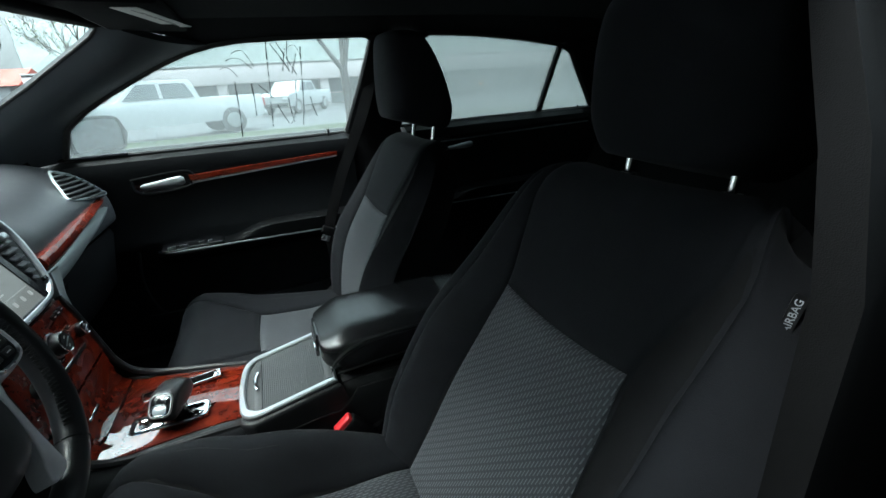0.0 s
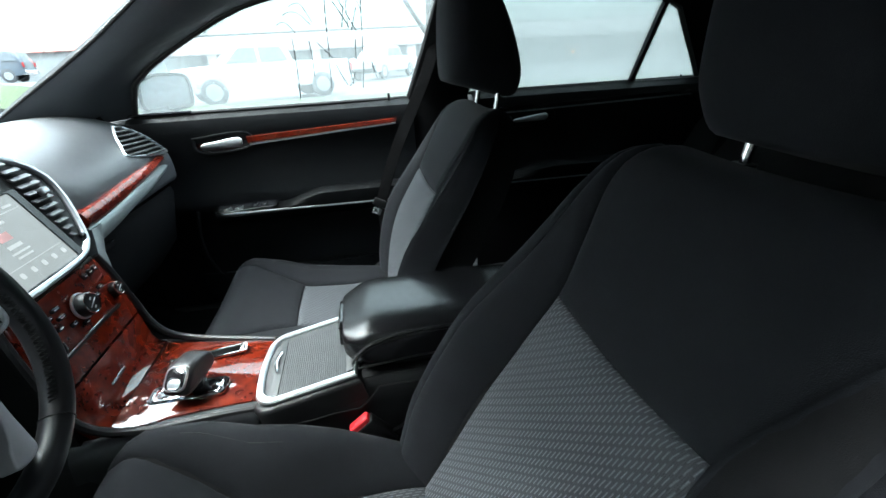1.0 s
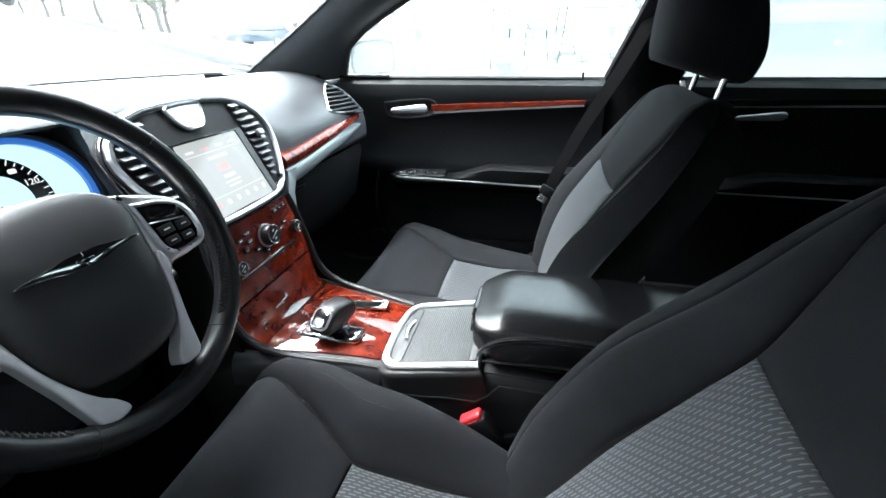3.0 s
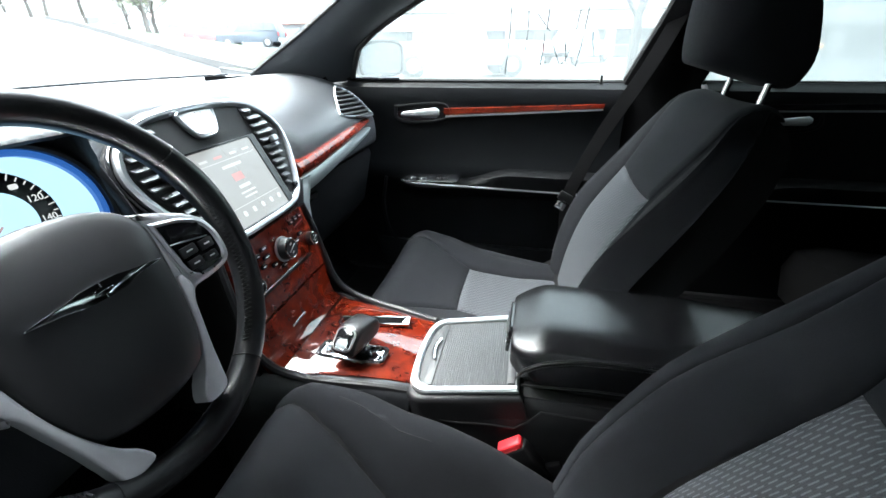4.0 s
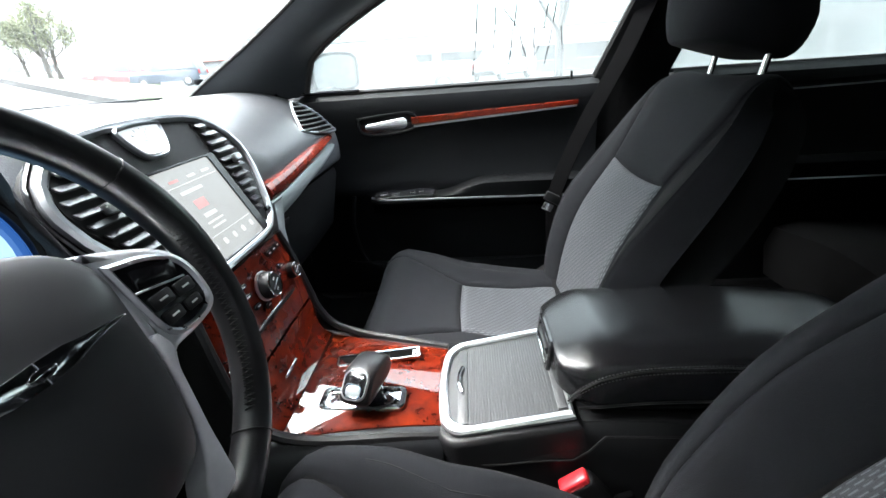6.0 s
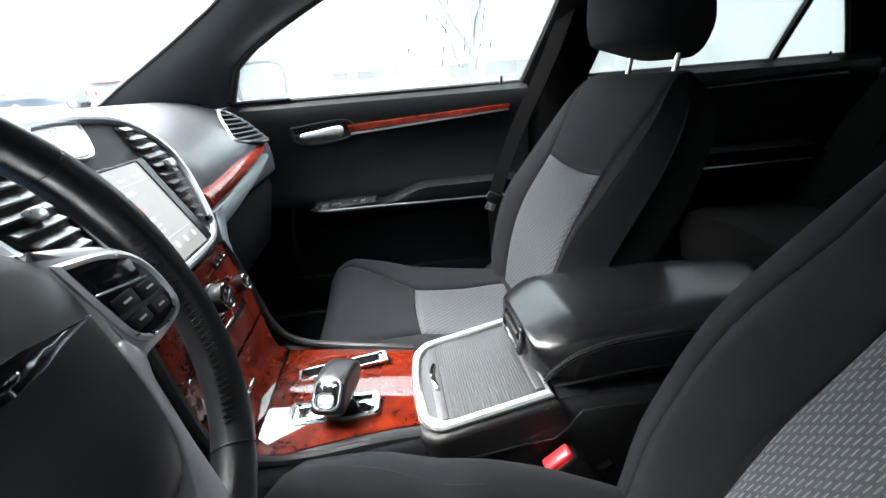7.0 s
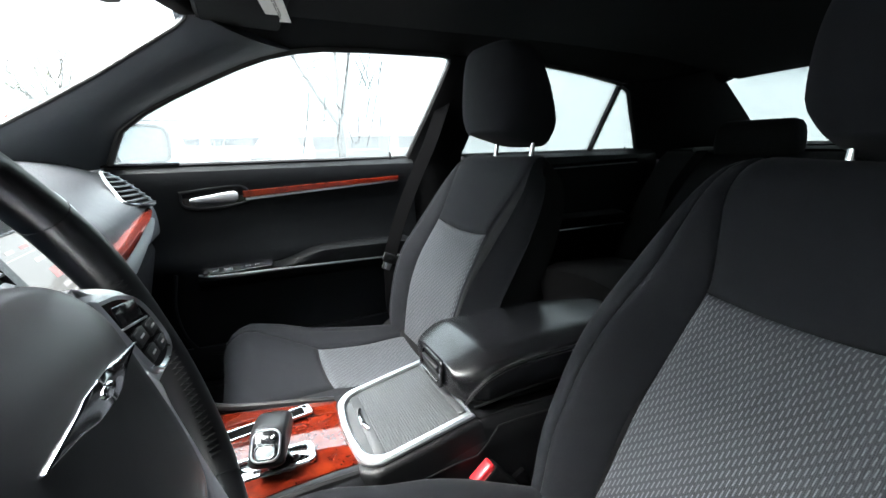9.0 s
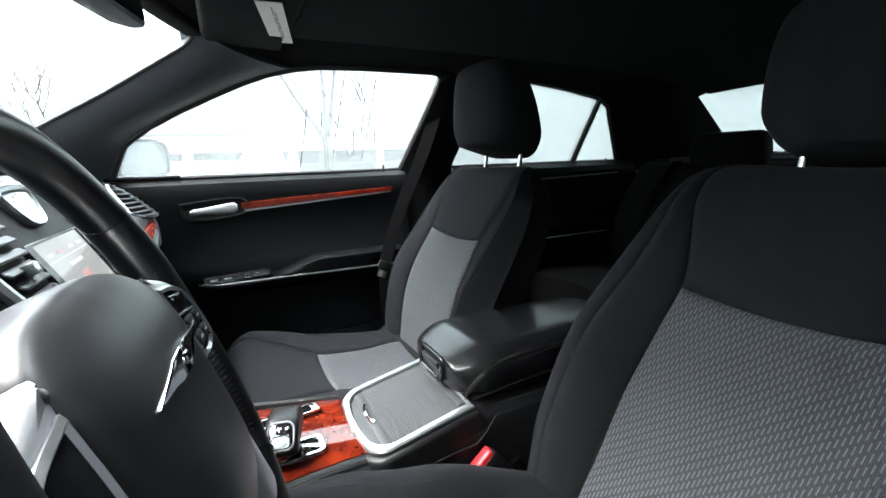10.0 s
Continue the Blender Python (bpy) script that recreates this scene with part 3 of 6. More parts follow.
# rear window, shelf and pillars
rw = loft([[Vector((x, MID + (y0) * s, z)) for s in (-1, -0.5, 0, 0.5, 1)] for x, y0, z in ((1.59, 0.56, 1.25), (1.88, 0.60, 1.09), (2.08, 0.64, 0.985))], cap=False, close=False)
ext = bmesh.ops.extrude_face_region(rw, geom=rw.faces[:], use_keep_orig=True)
bmesh.ops.translate(rw, verts=[v for v in ext["geom"] if isinstance(v, bmesh.types.BMVert)], vec=(0.003, 0, 0.004))
ro = part("window_5", rw, TINT)
tagged(ro, "tinted sloping rear window above the parcel shelf", "rear window", kind="structure")
for flip, tag in ((False, "passenger"), (True, "driver")):
    f = mirrored if flip else list
    cp = root("rear_pillar_" + tag, f([(1.5, 0.7, 0.95)])[0], "black cloth-covered rear roof pillar", "pillar", kind="structure")
    a = resample(side([(1.08, 1.215), (1.15, 1.19), (1.22, 1.125), (1.30, 1.048), (1.39, 0.957), (1.42, 0.92)], 0.004), 14)
    b = resample([(1.40, 0.50, 1.262), (1.55, 0.55, 1.252), (1.62, 0.57, 1.235), (1.88, 0.607, 1.09), (2.10, 0.645, 0.97), (2.10, 0.66, 0.93)], 14)
    ribbon(f(a), f(b), LINING, "pillar_trim", cp, 0.02, bulge=0.02)
shelf = loft([[(x, y, z) for x, z in ((1.48, 0.93), (1.5, 0.962), (2.12, 0.985), (2.12, 0.90))] for y in np.linspace(-0.68, 0.70, 6)])
tagged(part("parcel_shelf", shelf, LINING), "black parcel shelf behind the rear seat", "shelf", kind="structure")
back = box((0.05, 1.5, 0.75), (1.75, MID, 0.6), bevel=0.0)
tagged(part("wall_rear", back, CARPET), "dark panel closing the cabin behind the rear seat", "wall", kind="structure")
for y in (-0.84, 0.86):
    sb = box((1.2, 0.03, 0.7), (1.95 if y > 0 else 1.95, y - 0.04 * (1 if y > 0 else -1), 0.6), bevel=0.0)
    tagged(part("wall_quarter", sb, CARPET), "dark rear quarter panel of the cabin", "wall", kind="structure")
kick = box((0.45, 0.03, 0.72), (-0.88, 0.765, 0.62), bevel=0.0)
tagged(part("wall_kick", kick, CARPET), "dark carpeted side panel beside the footwell", "wall", kind="structure")
kick = box((0.45, 0.03, 0.72), (-0.90, -0.765, 0.62), bevel=0.0)
tagged(part("wall_kick", kick, CARPET), "dark carpeted side panel beside the footwell", "wall", kind="structure")


# ---- seats ----
def seat(name, cx, y0, bz, label, fwd=0.0, lift=0.0, nod=0.0, head=-0.03, sink=0.0, crown=0.0, post=0.0845, wide=1.0, pin=-0.012, aside=0.0, puffy=1.0, cheek=1.0, slim=0.0, lumbar=0.0, broad=0.0, corner=0.335):
    R = radians(31)
    vt, rr = 0.515, 0.055
    th = root(name, (cx - 0.05, y0, 0.30), label, "car seat", "front seats")

    bx, bzz = cx, bz

    def back_path(v):
        if v <= vt:
            return v, -lumbar * max(0.0, (0.24 - v) / 0.34) ** 1.7, 0.0
        a = (v - vt) / rr
        return vt + rr * math.sin(a), -rr * (1 - math.cos(a)), a

    def width(v):
        return along([(-0.10, 0.225), (0.06, 0.258), (0.20, 0.275), (0.34, 0.272), (0.45, 0.255), (0.52, 0.222), (0.58, 0.185), (0.66, 0.165)], v) - slim * smooth(-0.1, 0.1, v) + broad * smooth(0.50, 0.25, v)

    def b1(v):
        return along([(0.0, 0.135), (0.16, 0.145), (0.27, 0.142), (0.335, 0.136), (0.42, 0.152 + 0.6 * crown), (0.50, 0.170 + crown), (0.55, 0.163 + crown), (0.62, 0.14 + crown)], v) + 0.6 * broad * smooth(0.30, 0.0, v)

    def b2(v):
        return lerp(b1(v), width(v), 0.50 + 6.0 * slim)

    def depth(s, v):
        s = abs(s)
        h = puffy * along([(-0.10, 0.040), (0.06, 0.066), (0.20, 0.062), (0.30, 0.040), (0.38, 0.022), (0.50, 0.006), (0.60, 0.0)], v)
        w, c1, c2 = width(v), b1(v), b2(v)
        if s < c1:
            return 0.006 * (s / c1) ** 2
        if s < c2:
            return 0.006 + h * smooth(-0.25, 1, (s - c1) / (c2 - c1)) - h * smooth(-0.25, 1, 0)
        t = min(1.15, (s - c2) / (w - c2))
        top = 0.006 + h * (1 - smooth(-0.25, 1, 0))
        return top - (top + 0.035) * max(0, t) ** 2.4

    def S(s, v):
        l, d, a = back_path(v)
        dd = depth(s, v)
        f = math.cos(a)
        g = math.sin(a)
        # forward and along directions of the reclined back
        fx, fz = -math.cos(R), math.sin(R)
        ux, uz = math.sin(R), math.cos(R)
        q = d + dd * f
        l2 = l + dd * g
        return Vector((bx + ux * l2 + fx * q, y0 + s, bzz + uz * l2 + fz * q))

    def inward(p, dx, dz):
        return Vector((p.x + 0.005 * dx, y0 + (p.y - y0) * 0.965, p.z + 0.005 * dz))

    # inner body with the rear shell
    rings = []
    for v in np.linspace(-0.11, vt + rr * math.pi / 2, 26):
        w = width(v)
        front = [inward(S(w * k, v), math.cos(R), -math.sin(R)) for k in np.linspace(-1, 1, 25)]
        l, d, a = back_path(v)
        fx, fz, ux, uz = -math.cos(R), math.sin(R), math.sin(R), math.cos(R)
        D = -2 * rr - slim * 0.5 - 0.012 * math.sin(math.pi * min(1, max(0, v / 0.5))) - d
        rear = []
        for k in np.linspace(1, -1, 9):
            dd = D + 0.02 * abs(k) ** 3
            ww = w * k * (0.99 if abs(k) == 1 else 1)
            rear.append(Vector((cx + ux * l + fx * dd, y0 + ww, bz + uz * l + fz * dd)))
        rings.append(front + rear)
    part("back_body", loft(rings), CLOTH_SHADED, th)
    part("back_insert", patch(S, lambda v: -b1(v), b1, -0.10, lambda q: corner + 0.010 * (2 * q - 1) ** 2, 22, 26, 0.006, flip=-1), WOVEN, th, "grey woven cloth panel with short pale stitches")
    part("back_upper", patch(S, lambda v: -b1(v), b1, lambda q: corner + 0.010 * (2 * q - 1) ** 2, vt + rr * 1.9, 22, 26, 0.006, flip=-1), CLOTH, th)
    for sg in (-1, 1):
        part("back_bolster", patch(S, lambda v: sg * b1(v), lambda v: sg * b2(v), -0.10, vt + rr * 1.2, 12, 30, 0.005, flip=-sg), CLOTH, th)
        part("back_edge", patch(S, lambda v: sg * b2(v), lambda v: sg * width(v), -0.10, vt + rr * 1.2, 12, 30, 0.005, flip=-sg), CLOTH, th)

    # cushion
    ut, cr = 0.40, 0.065

    cx, bz = cx - fwd, bz + lift

    def cpath(u):
        if u <= ut:
            return cx + 0.045 - u, bz + nod * u / ut + along([(0.0, -0.02), (0.12, -0.03), (0.22, -0.025), (0.34, 0.0), (0.42, 0.012)], u), 0.0
        a = (u - ut) / cr
        if a > 1.6:
            return cx + 0.045 - ut - cr * math.sin(1.6), bz + nod + 0.01 - cr * (1 - math.cos(1.6)) - (u - ut - 1.6 * cr), 1.6
        return cx + 0.045 - ut - cr * math.sin(a), bz + nod + 0.01 - cr * (1 - math.cos(a)), a

    def cw(u):
        return along([(-0.02, 0.235), (0.10, 0.262), (0.30, 0.268), (0.40, 0.255), (0.47, 0.235), (0.6, 0.22)], u) + 0.35 * broad

    def c1(u):
        return along([(0.0, 0.122), (0.15, 0.116), (0.235, 0.108), (0.255, 0.118), (0.30, 0.142), (0.35, 0.171), (0.40, 0.199), (0.43, 0.212), (0.60, 0.214)], u) + broad * (1.1 - 0.55 * smooth(0.30, 0.42, u))

    def c2(u):
        return lerp(c1(u), cw(u), 0.55)

    def cdepth(s, u):
        s = abs(s)
        h = cheek * along([(-0.02, 0.018), (0.06, 0.036), (0.13, 0.060), (0.2, 0.069), (0.29, 0.055), (0.38, 0.024), (0.45, 0.003)], u)
        w, k1, k2 = cw(u), c1(u), c2(u)
        if s < k1:
            return 0.006 * (s / k1) ** 2
        if s < k2:
            return 0.006 + h * smooth(-0.3, 1, (s - k1) / (k2 - k1)) - h * smooth(-0.3, 1, 0)
        top = 0.006 + h * (1 - smooth(-0.3, 1, 0))
        return top - (top + 0.045) * min(1.1, (s - k2) / (w - k2)) ** 2.6

    def C(s, u):
        x, z, a = cpath(u)
        d = cdepth(s, u)
        return Vector((x - math.sin(a) * d, y0 + s, z + math.cos(a) * d))

    rings = []
    for u in np.linspace(-0.04, 0.60, 30):
        w = cw(u)
        topr = [inward(C(w * k, u), math.sin(cpath(u)[2]), -math.cos(cpath(u)[2])) for k in np.linspace(-1, 1, 25)]
        x, z, a = cpath(u)
        xb = max(x, cx + 0.045 - ut + 0.0) if u > ut else x
        low = [Vector((max(x, cx - ut + 0.03), y0 + w * k, bz - 0.155)) for k in np.linspace(1, -1, 7)]
        rings.append(topr + low)
    part("cushion_body", loft(rings), CLOTH_SHADED, th)
    fr = 0.242
    part("cushion_insert", patch(C, lambda u: -c1(u), c1, -0.02, lambda q: fr + 0.005 * (1 - (2 * q - 1) ** 2), 18, 18, 0.005), WOVEN, th, "grey woven cloth panel with short pale stitches")
    part("cushion_front", patch(C, lambda u: -c1(u), c1, lambda q: fr + 0.005 * (1 - (2 * q - 1) ** 2), 0.58, 22, 28, 0.006), CLOTH, th)
    for sg in (-1, 1):
        bolster = part("cushion_bolster", patch(C, lambda u: sg * c1(u), lambda u: sg * cw(u), -0.02, 0.56, 22, 34, 0.005, flip=1), CLOTH, th)
        part("seam", tube([C(sg * lerp(c1(u), cw(u), 0.42 + 0.1 * u), u) + Vector((0, 0, 0.0055)) for u in np.linspace(0.06, 0.345, 20)], 0.0011, 6), WELL, bolster)
    part("seat_base", box((0.46, 0.44, 0.10), (cx - 0.12, y0, bz - 0.165), bevel=0.02), PLASTIC, th)
    for sg in (-1, 1):
        part("floor_rail", box((0.55, 0.04, 0.04), (cx - 0.12, y0 + sg * 0.19, 0.312), bevel=0.006), PLASTIC, th)
        part("recliner_cover", slab(roundrect(0.26, 0.085, 0.035, 5), Matrix.Translation((cx - 0.02, y0 + sg * 0.262, bz - 0.115)) @ pose(0, 0, 0, 90 if sg < 0 else -90, 0, 0), 0.018, 0.006), PLASTIC, th)

    # headrest on two posts
    cx, bz = cx + fwd, bz - lift
    top = S(0, vt + rr * math.pi / 2)
    tilt = radians(9)
    part("headrest", loft_headrest(top + Vector((head, aside, 0.062 - sink)), wide), CLOTH, th)
    for sg in (-1, 1):
        p0 = top + Vector((pin, sg * post + aside, -0.03))
        p1 = p0 + Vector((math.sin(tilt) * 0.13, 0, math.cos(tilt) * 0.13))
        part("headrest_post", tube([p0, p0.lerp(p1, 0.5), p1], 0.0062, 14), STEEL, th, "polished steel post")
        c = p0 + Vector((0.005, 0, 0.026))
        part("post_collar", tube([c, c + Vector((0.001, 0, 0.012))], 0.013, 14), PLASTIC, th)
    return th


def loft_headrest(base, wide):
    """A wedge-shaped headrest: upright front, back leaning forward, softly squared corners."""
    rings = []
    H = 0.235
    for i in range(21):
        t = i / 20
        z = H * (0.5 - 0.5 * math.cos(math.pi * t))
        q = math.sin(math.pi * t) ** (0.18 if t < 0.5 else 0.26) if 0 < t < 1 else 0.05
        k = z / H
        w = (0.120 + 0.022 * smooth(0.0, 0.28, k) - 0.012 * k) * q * wide
        f = -0.060 - 0.030 * q + 0.010 * k
        r = -0.060 + (0.060 + lerp(0.098, 0.018, k)) * q
        ring = []
        for n in range(40):
            b = 2 * math.pi * n / 40
            cx_, sy = math.cos(b), math.sin(b)
            e = 0.45
            px = lerp(f, r, 0.5 + 0.5 * math.copysign(abs(cx_) ** e, cx_))
            py = math.copysign(abs(sy) ** e, sy) * w
            ring.append(base + Vector((px + 0.014 * (py / 0.13) ** 2, py, z - 0.30 * px * (1 - k))))
        rings.append(ring)
    return loft(rings)


seat("car_seat", 0.075, 0.362, 0.495, "dark grey cloth front passenger seat with woven grey insert", 0.012, -0.030, 0.042, sink=0.010, puffy=0.5, cheek=0.30, slim=0.028, lumbar=0.115)
dseat = seat("car_seat", 0.155, -0.402, 0.495, "dark grey cloth driver seat with woven grey insert and airbag tag", 0.10, -0.030, 0.080, 0.028, 0.040, 0.006, 0.0845, 1.06, 0.007, -0.0085, puffy=1.05, cheek=1.2, broad=0.026, corner=0.326)


# ---- centre console ----
CC = 0.02
console = root("centre_console", (0.0, CC, 0.30), "black console with burl panel, shutter lid and leather armrest", "console")


def con_sec(x):
    lo = along([(-0.46, -0.15), (-0.30, -0.115), (-0.155, -0.092), (-0.10, -0.106), (0.03, -0.110), (0.5, -0.112)], x)
    hi = along([(-0.46, 0.19), (-0.30, 0.155), (-0.155, 0.128), (0.03, 0.133), (0.5, 0.136)], x)
    top = along([(-0.46, 0.535), (-0.30, 0.528), (-0.16, 0.520), (-0.15, 0.528), (0.0, 0.565), (0.05, 0.57), (0.5, 0.555)], x)
    return lo, hi, top


rings = []
for x in np.linspace(-0.50, 0.52, 36):
    lo, hi, t = con_sec(x)
    rings.append([Vector(p) for p in ((x, lo - 0.012, 0.30), (x, lo - 0.010, t - 0.06), (x, lo - 0.003, t - 0.02), (x, lo + 0.004, t - 0.006), (x, lo + 0.014, t), (x, hi - 0.014, t), (x, hi - 0.004, t - 0.006), (x, hi + 0.003, t - 0.02), (x, hi + 0.010, t - 0.06), (x, hi + 0.012, 0.30))])
part("body", loft(rings), VINYL, console)
# raised surround of the shutter lid
SL = math.atan2(0.032, 0.16)
LIDM = Matrix.Translation((-0.065, CC - 0.021, 0.558)) @ Matrix(((math.cos(SL), 0, -math.sin(SL), 0), (0, 1, 0, 0), (math.sin(SL), 0, math.cos(SL), 0), (0, 0, 0, 1)))


def lid_outline(w, front, rear):
    """Bow-fronted outline: x from front to rear, y across."""
    pts = []
    for k in range(33):
        u = math.sin(math.pi / 2 * (-1 + k / 16))
        pts.append((front - 0.012 * (1 - u * u) + 0.030 * (1 - math.sqrt(max(0.0, 1 - max(0.0, (abs(u) - 0.68) / 0.32) ** 2))), w * u))
    pts += [(rear, w), (rear, w * 0.5), (rear, 0), (rear, -w * 0.5), (rear, -w)]
    return pts


LIDM0 = LIDM @ Matrix.Translation((0, 0, -0.095))
part("lid_surround", slab(lid_outline(0.115, -0.101, 0.10), LIDM0, 0.0935, 0.010, 4), VINYL, console)
OUT = lid_outline(0.1065, -0.090, 0.094)
IN_ = lid_outline(0.0925, -0.076, 0.088)
part("lid_rim", ringslab(OUT, IN_, LIDM, 0.0075, 0.003), SATIN, console, "satin silver rim")
lid = part("shutter_lid", slab(lid_outline(0.0925, -0.076, 0.088), LIDM, 0.0010), RUBBER, console, "ribbed dark grey shutter lid")
for k in range(30):
    x = -0.0525 + k * 0.0042
    part("slat", box((0.0038, 0.178, 0.0013), (x, 0, 0.0010), bevel=0.0005, seg=1, m=LIDM), RUBBER, lid)
part("lid_lip", box((0.013, 0.172, 0.003), (0.0805, 0, 0.002), bevel=0.001, m=LIDM), RUBBER, console)
part("lid_lip", box((0.016, 0.172, 0.003), (-0.0625, 0, 0.002), bevel=0.001, m=LIDM), RUBBER, console)
pull = [LIDM @ Vector((-0.062 - 0.006 * (1 - (k / 6 - 1) ** 2), 0.006 + 0.030 * (k / 6 - 1), 0.006 + 0.002 * math.sin(math.pi * k / 12))) for k in range(13)]
part("lid_pull", tube(pull, 0.0034, 8), CHROME, console, "small chrome pull")

# burl panels
def wood(keys, name, th=0.006, fall=0.0):
    """Veneer following a line in (x, z) with its half-widths."""
    rings = []
    n = len(keys)
    for i, (x, z, lo, hi) in enumerate(keys):
        x0, z0 = keys[max(i - 1, 0)][:2]
        x1, z1 = keys[min(i + 1, n - 1)][:2]
        t = Vector((x1 - x0, z1 - z0)).normalized()
        nx, nz = (-t.y, t.x)
        if nz < 0 or (abs(nz) < 0.3 and nx < 0):
            nx, nz = -nx, -nz
        rings.append([Vector((x - nx * th, lo, z - nz * th)), Vector((x, lo + 0.001, z)), Vector((x + nx * 0.003, lo + 0.006, z + nz * 0.003)), Vector((x + nx * 0.0033, (lo + hi) / 2, z + nz * 0.0045)), Vector((x + nx * 0.003, hi - 0.006, z + nz * 0.003)), Vector((x, hi - 0.001, z)), Vector((x - nx * th, hi, z - nz * th))])
    for r in rings:
        for p in r:
            p.z -= fall * (p.y - CC)
    return part(name, loft(rings), BURL, console, "glossy red-brown burl veneer")


wood([(-0.157, 0.535, -0.078, 0.114), (-0.20, 0.540, -0.083, 0.119), (-0.26, 0.544, -0.091, 0.128), (-0.32, 0.547, -0.102, 0.140), (-0.365, 0.549, -0.112, 0.149), (-0.382, 0.5505, -0.117, 0.151)], "console_veneer", fall=0.035)
wood([(-0.386, 0.552, -0.118, 0.150), (-0.400, 0.560, -0.121, 0.148), (-0.408, 0.578, -0.124, 0.147), (-0.413, 0.61, -0.126, 0.147), (-0.416, 0.635, -0.127, 0.147)], "stack_veneer_lower")
wood([(-0.417, 0.640, -0.127, 0.147), (-0.424, 0.68, -0.125, 0.145), (-0.434, 0.725, -0.120, 0.140), (-0.446, 0.772, -0.112, 0.134)], "stack_veneer_upper")
for lo_hi, sgn in ((2, -1), (3, 1)):
    keys = [(-0.157, 0.528, -0.086, 0.122), (-0.22, 0.536, -0.094, 0.131), (-0.30, 0.543, -0.106, 0.146), (-0.350, 0.553, -0.114, 0.153), (-0.386, 0.572, -0.122, 0.155), (-0.407, 0.605, -0.130, 0.154), (-0.419, 0.65, -0.132, 0.153), (-0.436, 0.73, -0.126, 0.146), (-0.448, 0.772, -0.118, 0.140)]
    part("veneer_edge", tube(curve([(k[0], k[lo_hi] + sgn * 0.002, k[1]) for k in keys], 4), 0.0075, 8), PLASTIC, console)
    # rounded shoulder that falls from the veneer down the flank
    rings = []
    for x, z, lo, hi in [(-0.157, 0.533, -0.080, 0.116), (-0.20, 0.538, -0.085, 0.121), (-0.26, 0.542, -0.093, 0.130), (-0.32, 0.545, -0.104, 0.142), (-0.365, 0.547, -0.114, 0.154), (-0.395, 0.549, -0.120, 0.162), (-0.43, 0.549, -0.126, 0.168)]:
        y = lo if sgn < 0 else hi
        z -= 0.035 * (y - CC)
        rings.append([Vector((x, y + sgn * a, z + b)) for a, b in ((-0.012, -0.012), (-0.003, 0.0), (0.003, 0.001), (0.010, -0.002), (0.017, -0.009), (0.022, -0.020), (0.026, -0.040), (0.029, -0.075), (0.030, -0.16), (-0.012, -0.16))])
    part("flank", loft(rings), FLANKSKIN, console)
part("storage_handle", box((0.007, 0.050, 0.006), (-0.4065, 0.0, 0.586), (0, -15, 0), 0.0025), CHROME, console, "small chrome handle")
part("stack_strip", box((0.005, 0.185, 0.0034), (-0.4215, 0.012, 0.683), (0, -8, 0), 0.0012), CHROME, console, "satin silver strip")
part("stack_groove", box((0.003, 0.185, 0.005), (-0.4205, 0.012, 0.6785), (0, -8, 0), 0.0005, 1), WELL, console)
# body behind the stack veneer
part("stack_body", loft([[Vector((x0, lo, z)), Vector((x0, hi, z)), Vector((-0.62, hi, z)), Vector((-0.62, lo, z))] for x0, z, lo, hi in ((-0.40, 0.44, -0.13, 0.155), (-0.415, 0.56, -0.13, 0.155), (-0.425, 0.64, -0.13, 0.154), (-0.455, 0.775, -0.118, 0.141))]), PLASTIC, console)

# armrest
rings = []
for i in range(49):
    t = (i / 48) ** 1.8
    x = 0.008 + 0.455 * t
    q = math.sqrt(max(0.0, 1 - (1 - min(1, (t + 0.0) / 0.13)) ** 2.4)) if t < 0.13 else (math.sqrt(max(0.0, 1 - ((t - 0.88) / 0.13) ** 2)) if t > 0.88 else 1.0)
    top = along([(0, 0.648), (0.15, 0.666), (0.6, 0.664), (1, 0.650)], t)
    bot = along([(0, 0.575), (0.12, 0.562), (0.3, 0.555), (1, 0.55)], t)
    w = 0.112 - 0.02 * (1 - min(1, t / 0.13)) ** 2
    cz, hz = (top + bot) / 2, (top - bot) / 2
    ring = []
    for k in range(48):
        b = 2 * math.pi * k / 48
        c, s = math.cos(b), math.sin(b)
        e = 0.55
        hh = hz * (0.62 + 0.38 * q)
        ring.append(Vector((x, CC - 0.008 + w * (0.82 + 0.18 * q) * math.copysign(abs(c) ** e, c), cz + 0.006 * (1 - q) + hh * math.copysign(abs(s) ** e, s))))
    rings.append(ring)
part("armrest", loft(rings), LEATHER, console, "padded black leather armrest")

# ---- dashboard ----
dash = root("dashboard", (-0.6, MID, 0.6), "black grained dashboard with silver and burl trim and bright screen", "dashboard")


def lay_plane(origin, right, up):
    """A plane's matrix from its middle, its right and its up direction; its z points out of it."""
    a, b = Vector(right).normalized(), Vector(up)
    c = a.cross(b).normalized()
    b = c.cross(a)
    return Matrix(((a.x, b.x, c.x, origin[0]), (a.y, b.y, c.y, origin[1]), (a.z, b.z, c.z, origin[2]), (0, 0, 0, 1)))


